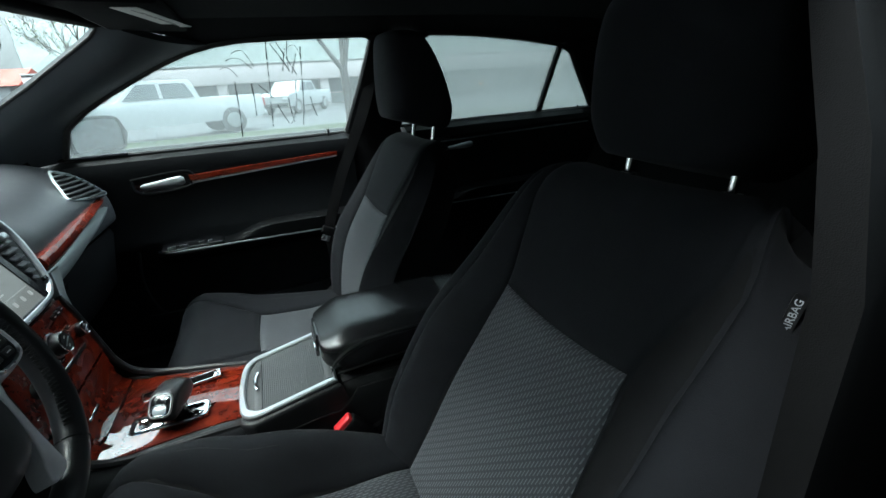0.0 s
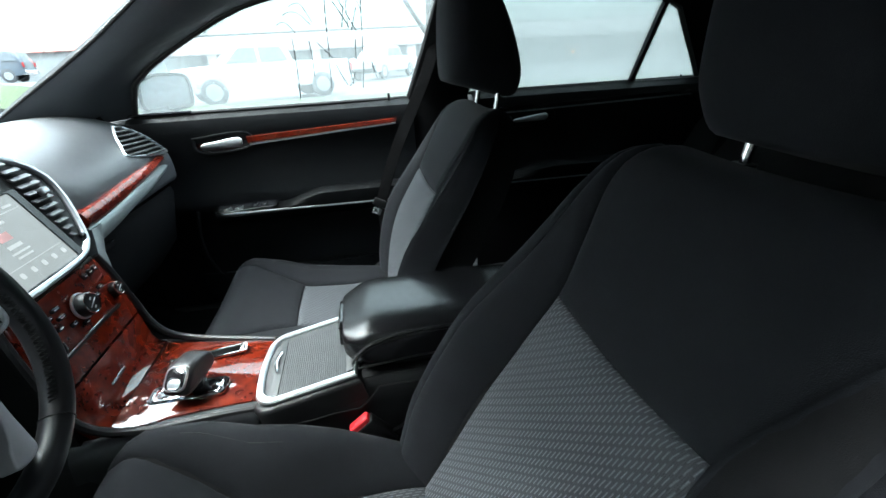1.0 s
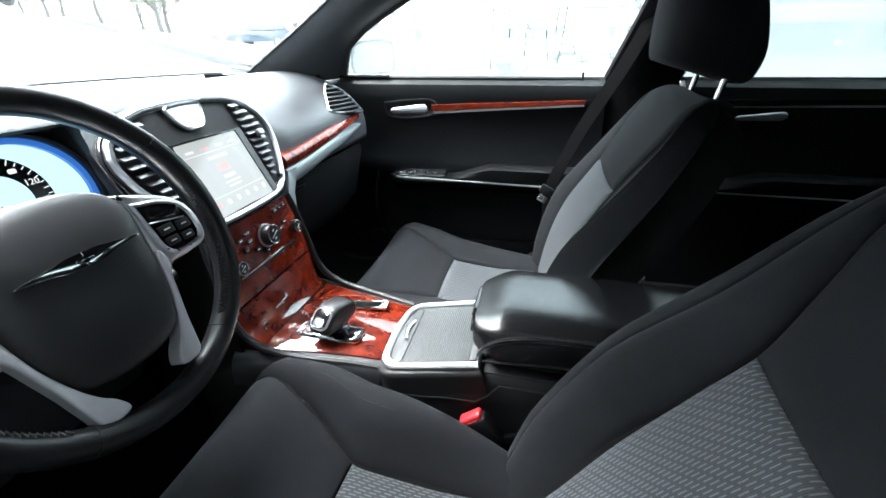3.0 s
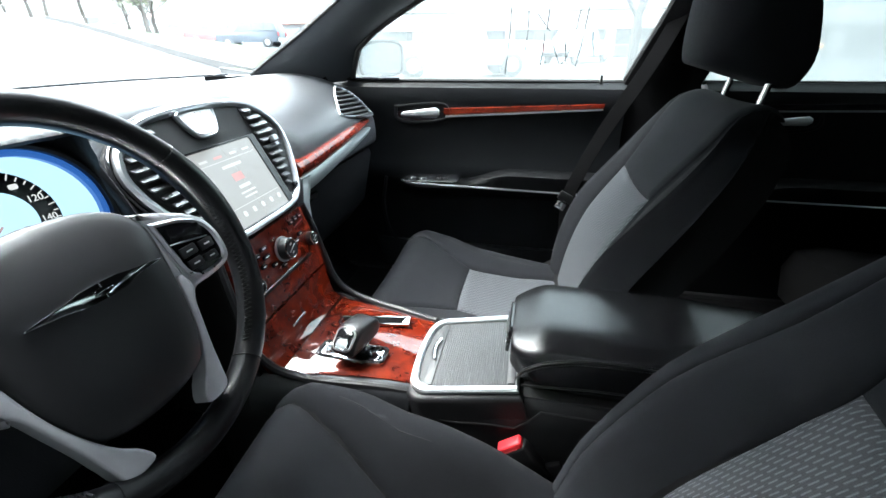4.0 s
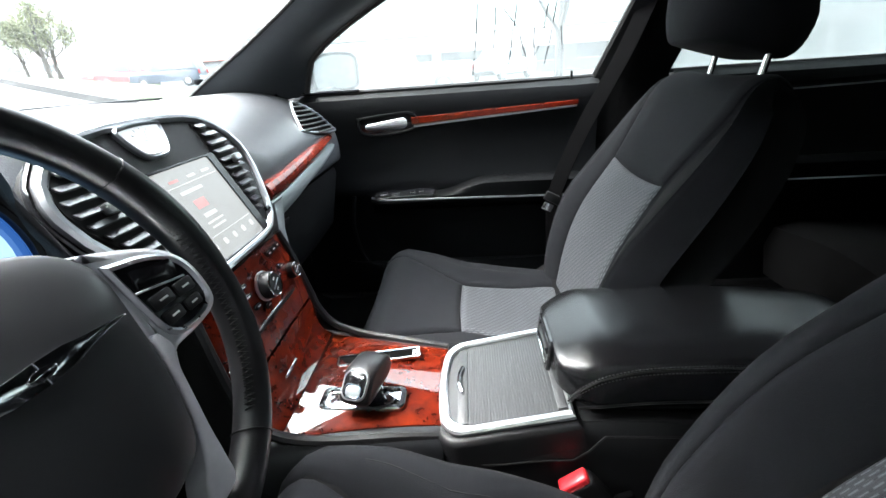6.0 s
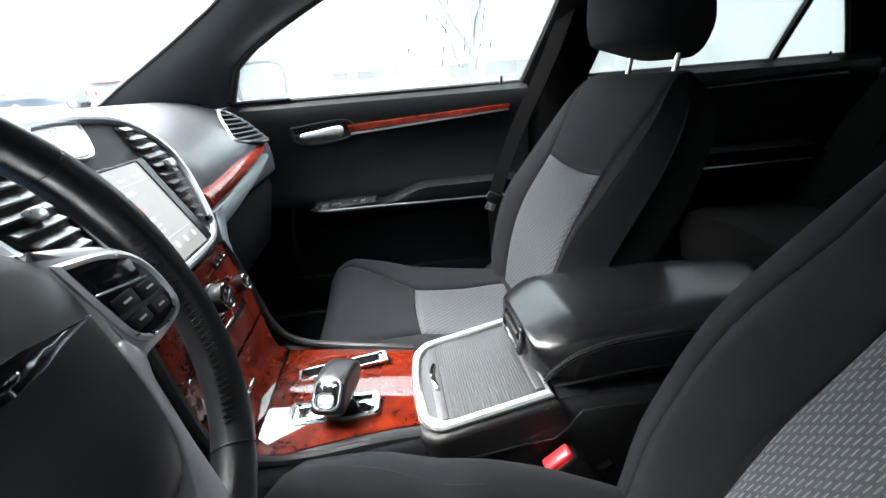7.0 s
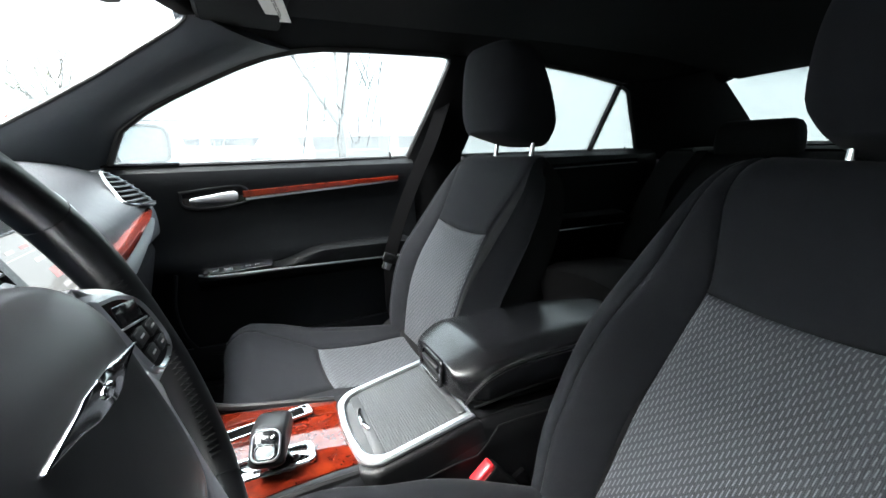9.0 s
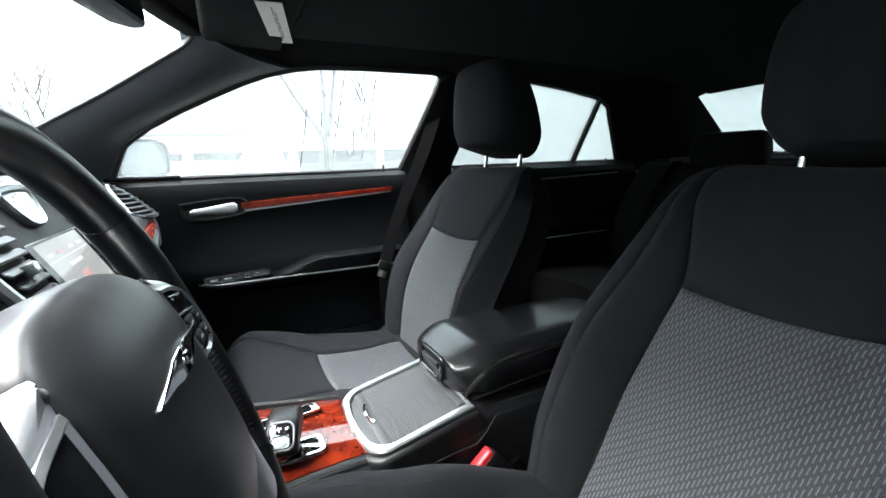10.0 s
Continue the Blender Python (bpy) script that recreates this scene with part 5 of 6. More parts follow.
part("stalk", tube(stalk, 0.009, 12), PLASTIC, wheel)

# ---- controls on the console ----
def knob(p, r, depth, name):
    m = lay_plane(p, (0, 1, 0), (-0.2, 0, 0.98))
    k = part(name, loft([[m @ Vector((rr_ * math.cos(2 * math.pi * i / 32), rr_ * math.sin(2 * math.pi * i / 32), z)) for i in range(32)] for rr_, z in ((r, 0), (r, depth * 0.55), (r * 0.97, depth * 0.8), (r * 0.9, depth))]), PLASTIC, console)
    part("knob_rim", ringslab(disc(r * 0.93, 32), disc(r * 0.78, 32), m @ Matrix.Translation((0, 0, depth * 0.97)), 0.0022, 0.0008), CHROME, k)
    part("knob_base", ringslab(disc(r * 1.14, 32), disc(r * 0.98, 32), m, 0.004, 0.001), SATIN, k)
    part("knob_bar", box((r * 1.1, r * 0.07, 0.002), (0, 0, depth + 0.0012), (0, 0, 25), 0.0005, 1, m=m), SATIN, k)
    for sg in (-1, 1):
        part("knob_mark", box((r * 0.28, r * 0.12, 0.0006), (0, sg * r * 0.4, depth + 0.0006), (0, 0, 25), 0, 1, m=m), WHITEINK, k)


knob((-0.428, 0.022, 0.727), 0.021, 0.020, "fan_knob")
knob((-0.432, 0.118, 0.706), 0.0145, 0.017, "tune_knob")
knob((-0.432, -0.076, 0.700), 0.0145, 0.017, "volume_knob")
BT = lay_plane((-0.4325, 0.02, 0.735), (0, 1, 0), (-0.24, 0, 0.97))
for a, b, w, h in [(0.05, 0.026, 0.012, 0.010), (0.066, 0.027, 0.012, 0.010), (0.082, 0.028, 0.012, 0.010), (-0.05, 0.016, 0.018, 0.007), (-0.05, 0.000, 0.018, 0.007), (-0.072, 0.010, 0.014, 0.007), (-0.038, -0.022, 0.014, 0.008), (-0.014, -0.034, 0.014, 0.007), (0.046, -0.012, 0.014, 0.008), (0.064, -0.004, 0.012, 0.007), (-0.066, -0.012, 0.014, 0.007)]:
    bt = part("button", slab(roundrect(w, h, 0.002, 2), BT @ Matrix.Translation((a, b, 0.003)), 0.005, 0.001), GLOSSBLACK, console)
    part("button_mark", box((w * 0.5, 0.0012, 0.0004), (a, b, 0.0083), (0, 0, 0), 0, 1, m=BT), WHITEINK, bt)

# gear selector
SB = Matrix.Translation((-0.283, -0.035, 0.5495))
gear = root("gear_selector", (-0.27, -0.03, 0.55), "chrome and black gear selector on the burl console", "gear lever")
part("slot_rim", ringslab(roundrect(0.135, 0.050, 0.012, 5), roundrect(0.116, 0.033, 0.008, 5), SB, 0.006, 0.002), CHROME, gear, "chrome frame")
part("slot_floor", slab(roundrect(0.118, 0.035, 0.008, 5), SB @ Matrix.Translation((0, 0, -0.002)), 0.003), GLOSSBLACK, gear)
part("slot_plate", slab(roundrect(0.045, 0.030, 0.006, 4), SB @ Matrix.Translation((-0.032, 0, 0.0)), 0.004, 0.001), CHROME, gear)
part("slot_plate", slab(roundrect(0.028, 0.031, 0.008, 4), SB @ Matrix.Translation((0.046, 0, 0.0)), 0.0055, 0.002), CHROME, gear)
stem = curve([(-0.265, -0.034, 0.548), (-0.266, -0.030, 0.566), (-0.266, -0.022, 0.590)], 4)
part("stem", sweep(stem, disc(0.012, 16, 1.2, 0.9)), GLOSSBLACK, gear)
# grip: long rounded body pointing at the driver
GRIPSKIN = material("grip_skin", (0.009, 0.0093, 0.010), 0.38, spec=0.4, grain=0.1, scale=60)
rings = []
GA, GB = Vector((-0.2617, 0.014, 0.594)), Vector((-0.281, -0.060, 0.594))
ax = (GB - GA).normalized()
sd = ax.cross(Vector((0, 0, 1))).normalized()
up_ = sd.cross(ax)
side_view = [(0.0, -0.006), (0.004, 0.011), (0.020, 0.020), (0.055, 0.0235), (0.078, 0.0215), (0.096, 0.008), (0.113, -0.008), (0.110, -0.018), (0.090, -0.022), (0.020, -0.019), (0.0, -0.006)]
side_view = [tuple(p)[:2] for p in resample(curve([(a, b, 0) for a, b in [(u * 0.836, w) for u, w in side_view]], 4), 49)][:-1]
for s_, d in ((-0.0245, 0.009), (-0.0235, 0.005), (-0.020, 0.002), (-0.012, 0.0), (0.012, 0.0), (0.020, 0.002), (0.0235, 0.005), (0.0245, 0.009)):
    rings.append([GA + sd * s_ + ax * a + up_ * b for a, b in shrink(side_view, d)])
grip = part("grip", loft(rings), GRIPSKIN, gear, "dark leather grip")
FM = lay_plane(GA + ax * 0.0795 + up_ * 0.0085, tuple(-sd), tuple(up_ * 0.66 - ax * 0.75))
FM = FM @ Matrix.Translation((0, 0, -0.001))
part("grip_rim", ringslab(roundrect(0.040, 0.044, 0.013, 6), roundrect(0.0335, 0.0375, 0.0105, 6), FM, 0.0045, 0.002), SATIN, grip)
part("grip_face", slab(roundrect(0.037, 0.041, 0.0115, 6), FM, 0.003, 0.001), GLOSSBLACK, grip)
part("grip_plate", slab(roundrect(0.019, 0.012, 0.004, 4), FM @ Matrix.Translation((0.003, 0.0075, 0.002)), 0.0026, 0.0006), GLOSSBLACK, grip)
part("release_lever", box((0.008, 0.004, 0.003), (0.010, 0.0095, 0.0052), (0, 0, 35), 0.001, m=FM), CHROME, grip)
part("button_ring", ringslab(roundrect(0.029, 0.021, 0.008, 5), roundrect(0.023, 0.0155, 0.006, 5), FM @ Matrix.Translation((0, -0.009, 0.002)), 0.0045, 0.001), CHROME, grip)
part("grip_button", slab(roundrect(0.023, 0.0155, 0.006, 5), FM @ Matrix.Translation((0, -0.009, 0.002)), 0.0035, 0.001), SILVERTRIM, grip, "grey button")
# narrow slot beside it
SM = Matrix.Translation((-0.278, 0.071, 0.5485)) @ pose(0, 0, 0, 0, 0, 9)
part("side_slot_rim", ringslab(roundrect(0.150, 0.031, 0.005, 4), roundrect(0.138, 0.020, 0.003, 4), SM, 0.004, 0.0015), CHROME, console)
part("side_slot", slab(roundrect(0.139, 0.021, 0.003, 4), SM, 0.002), material("slot_black", (0.003, 0.003, 0.0032), 0.85, spec=0.05, grain=0.2, scale=200), console)
part("side_slot_clip", box((0.008, 0.022, 0.004), (0.064, 0, 0.004), (0, 0, 0), 0.002, m=SM), CHROME, console)

# armrest latch and piping
LM = lay_plane((0.0065, CC - 0.006, 0.617), (0, -1, 0), (0.10, 0, 0.99))
latch = part("armrest_latch", ringslab(roundrect(0.096, 0.050, 0.010, 5), roundrect(0.078, 0.034, 0.007, 5), LM, 0.006, 0.002), GLOSSBLACK, console)
part("latch_well", slab(roundrect(0.08, 0.036, 0.007, 5), LM, 0.001), PLASTIC, latch)
part("latch_lever", box((0.066, 0.014, 0.008), (0, 0.004, 0.004), (20, 0, 0), 0.003, m=LM), PLASTIC, latch)
part("latch_lip", box((0.07, 0.006, 0.007), (0, -0.014, 0.004), (0, 0, 0), 0.002, m=LM), CHROME, latch)
for sg in (-1, 1):
    pts = [(0.03 + 0.40 * k / 12, CC - 0.008 + sg * 0.1115, 0.596 - 0.008 * math.exp(-((k - 0) / 2.0) ** 2)) for k in range(13)]
    part("piping", tube(pts, 0.0022, 6), PLASTIC, console)
pts = curve([(0.020, CC - 0.106, 0.588), (0.036, CC - 0.1165, 0.617), (0.075, CC - 0.1185, 0.638), (0.16, CC - 0.1165, 0.646), (0.42, CC - 0.1165, 0.643)], 8)
part("armrest_seam", tube(pts, 0.0016, 6), PLASTIC, console)
sew = bmesh.new()
for a, b in zip(resample(pts, 180)[::2], resample(pts, 180)[1::2]):
    for dz in (-0.005, 0.005):
        o = Vector((0, -0.0005, dz))
        bmesh.ops.create_cone(sew, cap_ends=True, segments=5, radius1=0.0008, radius2=0.0008, depth=(b - a).length, matrix=Matrix.Translation((a + b) / 2 + o) @ (b - a).to_track_quat("Z", "Y").to_matrix().to_4x4())
part("armrest_stitching", sew, material("pale_thread", (0.035, 0.035, 0.036), 0.7), console)
part("armrest_base", slab([(0.02, -0.104), (0.45, -0.108), (0.45, 0.13), (0.02, 0.125)], Matrix.Translation((0, 0, 0.535)), 0.035, 0.008), VINYL, console)
# crease on the flank of the console
for sg, k in ((-1, 0), (1, 1)):
    pts = []
    for x in np.linspace(-0.155, 0.30, 24):
        lo, hi, t = con_sec(x)
        z = 0.502 + 0.012 * smooth(-0.1, 0.0, x) + 0.06 * smooth(0.02, 0.085, x)
        pts.append((x, (lo - 0.010) if k == 0 else (hi + 0.010), min(z, t - 0.012)))
    part("flank_crease", tube(pts, 0.0014, 6), PLASTIC, console)

# ---- belt buckles ----
def buckle(p, lean, name, label):
    th = root(name, (p[0], p[1], p[2] - 0.08), label, "belt buckle", "seat belt buckles")
    m = Matrix.Translation(p) @ pose(0, 0, 0, 0, lean, 0)
    part("buckle_body", box((0.050, 0.024, 0.075), (0, 0, -0.030), (0, 0, 0), 0.006, 3, m=m), PLASTIC, th)
    part("release_button", box((0.043, 0.020, 0.020), (0, 0, 0.006), (0, 0, 0), 0.004, 3, m=m), REDPLASTIC, th, "red release button")
    part("button_text_bar", box((0.022, 0.0005, 0.003), (0, -0.0102, 0.006), (0, 0, 0), 0, 1, m=m), material("faded_red", (0.7, 0.12, 0.12), 0.4), th)
    part("buckle_strap", box((0.036, 0.010, 0.16), (0.015, 0, -0.13), (0, 12, 0), 0.003, 2, m=m), WEBBING, th)
    return th


buckle((0.026, -0.140, 0.492), -38, "belt_buckle", "black seat belt buckle with red release button beside the driver seat")

# ---- passenger door details ----
def trim_strip(x0, x1, z0, z1, h0, h1, out, mat, name, parent, label="", n=20, depth=0.006):
    rings = []
    for k in range(n + 1):
        t = k / n
        x, z, h = lerp(x0, x1, t), lerp(z0, z1, t), lerp(h0, h1, t)
        y = door_skin(x, z)
        rings.append([Vector((x, y + 0.004, z + h / 2)), Vector((x, y - out + depth * 0.4, z + h / 2)), Vector((x, y - out, z + h * 0.42)), Vector((x, y - out, z - h * 0.42)), Vector((x, y - out + depth * 0.4, z - h / 2)), Vector((x, y + 0.004, z - h / 2))])
    return part(name, loft(rings), mat, parent, label, smooth=False)


trim_strip(-0.268, 0.215, 0.877, 0.902, 0.021, 0.013, 0.008, BURL, "burl_strip", door, "red-brown burl strip")
trim_strip(-0.262, 0.212, 0.8625, 0.8925, 0.007, 0.0045, 0.011, SATIN, "silver_line", door)
trim_strip(0.52, 1.30, 0.908, 0.925, 0.014, 0.012, 0.008, GLOSSBLACK, "dark_strip", rdoor)
trim_strip(0.52, 1.30, 0.895, 0.914, 0.004, 0.004, 0.010, SATIN, "silver_line", rdoor)
# handle in its cup
hy = door_skin(-0.34, 0.868)
HM = lay_plane((-0.338, hy, 0.872), (1, 0, 0), (0, 0.06, 1))
cup = [tuple(p)[:2] for p in resample(curve([(-0.095, 0.022, 0), (0.03, 0.034, 0), (0.075, 0.030, 0), (0.092, 0.004, 0), (0.080, -0.020, 0), (0.03, -0.032, 0), (-0.05, -0.036, 0), (-0.092, -0.020, 0), (-0.095, 0.022, 0)], 5), 49)][:-1][::-1]
DOORSILVER = material("brushed_handle", (0.40, 0.41, 0.42), 0.36, 0.85, grain=0.06, scale=200)
part("handle_cup", ringslab(cup, shrink(cup, 0.010), HM, 0.008, 0.003), DOORSKIN, door)
part("handle_well", slab(shrink(cup, 0.009), HM, 0.001), GLOSSBLACK, door)
rings = []
for k in range(15):
    t = k / 14
    x = -0.068 + 0.125 * t
    h = lerp(0.009, 0.0155, smooth(0, 1, t)) * (0.55 if k in (0, 14) else 1)
    d = lerp(0.014, 0.020, t)
    rings.append([HM @ Vector((x, -0.006 + 0.008 * t + h * math.sin(b), d + 0.006 * math.cos(b))) for b in np.linspace(0, 2 * math.pi, 17)[:-1]])
part("door_handle", loft(rings), DOORSILVER, door, "satin silver pull handle")
hy = door_skin(0.70, 0.88)
HR = lay_plane((0.69, hy, 0.872), (1, 0, 0), (0, 0.06, 1))
part("handle_cup", ringslab(cup, shrink(cup, 0.010), HR, 0.008, 0.003), DOORSKIN, rdoor)
rings = []
for k in range(15):
    t = k / 14
    x = -0.068 + 0.125 * t
    h = lerp(0.007, 0.0125, smooth(0, 1, t)) * (0.55 if k in (0, 14) else 1)
    rings.append([HR @ Vector((x, -0.004 + 0.008 * t + h * math.sin(b), 0.016 + 0.006 * math.cos(b))) for b in np.linspace(0, 2 * math.pi, 17)[:-1]])
part("door_handle", loft(rings), DOORSILVER, rdoor, "satin silver pull handle")


def arm_rest(x0, x1, z, parent, rise):
    """Padded elbow rest, growing out of the door, over a bright line."""
    rings = []
    for k in range(25):
        t = k / 24
        x = lerp(x0, x1, t)
        g = smooth(0, rise, t) * (1 - 0.75 * smooth(0.93, 1.0, t))
        y = door_skin(x, z)
        h = 0.014 + 0.038 * g
        rings.append([Vector((x, y + 0.01, z + h)), Vector((x, y - 0.02 - 0.012 * g, z + h)), Vector((x, y - 0.042 - 0.010 * g, z + h - 0.010)), Vector((x, y - 0.052, z + 0.4 * h)), Vector((x, y - 0.048, z)), Vector((x, y + 0.01, z - 0.004))])
    part("arm_rest", loft(rings), DOORSKIN, parent, "padded black elbow rest")


arm_rest(-0.21, 0.262, 0.652, door, 0.35)
arm_rest(0.55, 1.25, 0.665, rdoor, 0.3)
led = []
for x in np.linspace(-0.415, 0.26, 24):
    y = door_skin(x, 0.645)
    k = 1 - 0.6 * smooth(-0.37, -0.415, x)
    led.append([Vector((x, y + 0.01, 0.652)), Vector((x, y - 0.050 * k, 0.652)), Vector((x, y - 0.056 * k, 0.645)), Vector((x, y - 0.050 * k, 0.632)), Vector((x, y + 0.01, 0.600))])
part("pull_ledge", loft(led), DOORSKIN, door)
part("bright_line", tube([(x, door_skin(x, 0.645) - 0.056 * (1 - 0.6 * smooth(-0.37, -0.415, x)), 0.6475 + 0.008 * smooth(0.2, -0.4, x)) for x in np.linspace(-0.41, 0.255, 26)], 0.0032, 8), SATIN, door)
part("bright_line", tube([(x, door_skin(x, 0.655) - 0.052, 0.662) for x in np.linspace(0.56, 1.2, 10)], 0.0026, 8), SATIN, rdoor)
SWM = Matrix.Translation((-0.305, door_skin(-0.3, 0.66) - 0.022, 0.664)) @ pose(0, 0, 0, 14, -2, 0)
part("switch_panel", slab(roundrect(0.185, 0.046, 0.010, 4), SWM, 0.006, 0.002), GLOSSBLACK, door)
for k, x in enumerate((-0.065, -0.028, 0.025, 0.052)):
    part("window_switch", box((0.024 if k < 2 else 0.014, 0.016, 0.007), (x, -0.004, 0.008), (8, 0, 0), 0.002, m=SWM), GLOSSBLACK, door)
    if k < 2:
        part("switch_edge", box((0.022, 0.003, 0.002), (x, -0.014, 0.009), (0, 0, 0), 0.0006, 1, m=SWM), CHROME, door)
part("lock_pin", tube([(0.20, 0.782, 0.962), (0.20, 0.781, 0.985)], 0.0042, 10), PLASTIC, door)
part("lock_pin", tube([(1.30, 0.785, 0.955), (1.30, 0.784, 0.978)], 0.0042, 10), PLASTIC, rdoor)
# lower pocket with its raised edge
pk = []
for x in np.linspace(-0.52, 0.22, 20):
    y = door_skin(x, 0.45)
    bow = 0.035 * max(0.0, math.sin(math.pi * (x + 0.52) / 0.74)) ** 0.5
    pk.append([Vector((x, y + 0.005, 0.315)), Vector((x, y - bow, 0.325)), Vector((x, y - bow - 0.008, 0.42)), Vector((x, y - bow - 0.004, 0.432)), Vector((x, y + 0.005, 0.425))])
part("door_pocket", loft(pk), DOORSKIN, door)
edge = curve([(-0.47, 0.748, 0.66), (-0.485, 0.745, 0.56), (-0.47, 0.742, 0.47), (-0.43, 0.735, 0.418), (-0.36, 0.722, 0.405)], 6)
part("panel_edge", tube(edge, 0.006, 8), DOORSKIN, door)
# triangular cover at the mirror and ledge line
part("sill_ledge", tube([(x, 0.792, 0.9705) for x in np.linspace(-0.60, -0.42, 8)], 0.006, 8), GLOSSBLACK, door)

# ---- outside mirror ----
om = root("door_mirror", (-0.52, 0.88, 0.95), "outside mirror with silver-blue reflecting glass", "door mirror")
MM = lay_plane((-0.515, 0.92, 1.026), (0.75, 0.62, 0), (0, 0, 1))
mo = [tuple(p)[:2] for p in resample(curve([(-0.080, 0.040, 0), (-0.03, 0.056, 0), (0.04, 0.056, 0), (0.070, 0.040, 0), (0.072, -0.020, 0), (0.055, -0.048, 0), (-0.04, -0.056, 0), (-0.080, -0.045, 0), (-0.085, 0.0, 0), (-0.080, 0.040, 0)], 5), 49)][:-1][::-1]
bodyr = []
for k, (s, z) in enumerate(((1.0, 0.0), (1.06, -0.012), (1.06, -0.04), (0.92, -0.075), (0.6, -0.10), (0.15, -0.11))):
    bodyr.append([MM @ Vector((a * s, b * s, z)) for a, b in mo])
part("mirror_shell", loft(bodyr), PAINT, om)
part("mirror_glass", slab(shrink(mo, 0.006), MM, 0.003), MIRROR, om, "reflecting mirror glass")
part("mirror_rim", ringslab(shrink(mo, -0.004), shrink(mo, 0.007), MM, 0.008, 0.003), PLASTIC, om)
part("mirror_arm", loft([[Vector((-0.555 + a, y, z + b)) for a, b in roundrect(0.07, 0.035, 0.012, 4)] for y, z in ((0.80, 0.955), (0.86, 0.96), (0.92, 0.972))]), PLASTIC, om)

# ---- belt on the door pillar ----
bl = root("seat_belt", (0.30, 0.70, 0.66), "black webbing seat belt hanging from the door pillar", "seat belt")
bp = curve([(0.36, 0.665, 1.16), (0.30, 0.66, 1.02), (0.20, 0.645, 0.83), (0.135, 0.625, 0.675), (0.13, 0.63, 0.60), (0.14, 0.66, 0.45)], 6)
part("webbing", sweep(bp, roundrect(0.046, 0.0022, 0.001, 1), up=(-0.70, -0.65, 0.2)), WEBBING, bl)
part("belt_tongue", box((0.052, 0.010, 0.026), (0.128, 0.612, 0.662), (0, 28, 0), 0.004), PLASTIC, bl)
part("tongue_plate", box((0.030, 0.004, 0.022), (0.112, 0.606, 0.640), (0, 28, 0), 0.002), STEEL, bl)
part("belt_loop", box((0.07, 0.02, 0.05), (0.37, 0.665, 1.165), (0, 15, 0), 0.008, 3), PLASTIC, bl)

# ---- mirror inside, sun visor, label ----
rv = root("rear_view_mirror", (-0.43, 0.03, 1.20), "black-backed rear view mirror hanging from the windscreen", "mirror")
RM = lay_plane((-0.415, 0.055, 1.235), (0.12, 1, 0.10), (-0.1, 0, 1))
rings = []
for s, z in ((0.4, -0.035), (0.85, -0.028), (1.0, -0.008), (1.0, 0.006), (0.96, 0.010)):
    rings.append([RM @ Vector((a * s, b * s, z)) for a, b in roundrect(0.255, 0.075, 0.03, 6)])
part("mirror_body", loft(rings), PLASTIC, rv)
part("mirror_glass", slab(roundrect(0.235, 0.060, 0.024, 6), RM @ Matrix.Translation((0, 0, 0.009)), 0.002), MIRROR, rv)
part("mirror_stalk", tube(curve([(-0.44, 0.03, 1.245), (-0.46, 0.02, 1.285), (-0.445, 0.015, 1.312)], 4), 0.012, 10), PLASTIC, rv)
for y0_, nm in ((0.345, "passenger"), (-0.34, "driver")):
    sv = root("sun_visor", (-0.25, y0_, 1.29), "black cloth sun visor folded up against the headliner", "sun visor", "sun visors")
    part("visor_board", box((0.17, 0.40, 0.022), (-0.225, y0_, 1.292), (0, 2, 0), 0.009, 3), LINING, sv)
    part("visor_rod", tube([(-0.31, y0_ - 0.17, 1.296), (-0.31, y0_ + 0.19, 1.292)], 0.006, 8), PLASTIC, sv)
    if y0_ > 0:
        LABEL = material("label_paper", (0.62, 0.61, 0.57), 0.7, grain=0.06, scale=200)
        lb = part("warning_label", box((0.046, 0.27, 0.0012), (-0.174, 0.325, 1.2792), (0, 2, -12), 0.0002, 1), LABEL, sv, "pale paper label")
        for k in range(7):
            part("label_bar", box((0.003, 0.05, 0.0004), (-0.190 + 0.0062 * k + 0.004 * (k % 2), 0.24 + 0.028 * k, 1.2782), (0, 2, -12), 0, 1), material("label_ink", (0.25, 0.24, 0.22), 0.7), lb)

# ---- airbag tag ----
TAGM = lay_plane((0.408, -0.638, 0.893), (0.46, 0.03, 0.88), (-0.62, 0.72, 0.30))
part("airbag_tag", slab(roundrect(0.042, 0.012, 0.002, 2), TAGM, 0.0015), PLASTIC, dseat)
words("AIRBAG", 0.0095, TAGM @ Matrix.Translation((0, 0, 0.0018)), material("faded_print", (0.30, 0.31, 0.34), 0.7), dseat, "tag_lettering")

# ---- rear seat ----
rs = root("bench_seat", (1.3, MID, 0.3), "black cloth rear bench seat with two headrests", "bench")
rings = []
for y in np.linspace(-0.68, 0.69, 25):
    w = 0.012 * math.cos((y - MID) * 2 * math.pi / 0.46)
    rings.append([Vector(p) for p in ((1.18 + w, y, 0.50), (1.22 + w, y, 0.60), (1.33 + w, y, 0.80), (1.42, y, 0.93), (1.455, y, 0.955), (1.50, y, 0.95), (1.53, y, 0.80), (1.5, y, 0.45))])
part("backrest", loft(rings), CLOTH_SHADED, rs)
rings = []
for y in np.linspace(-0.68, 0.69, 25):
    w = 0.010 * math.cos((y - MID) * 2 * math.pi / 0.46)
    rings.append([Vector(p) for p in ((0.80, y, 0.36), (0.78, y, 0.46), (0.80, y, 0.525 + w), (0.86, y, 0.54 + w), (1.1, y, 0.525 + w), (1.28, y, 0.50), (1.3, y, 0.36))])
part("cushion", loft(rings), CLOTH_SHADED, rs)
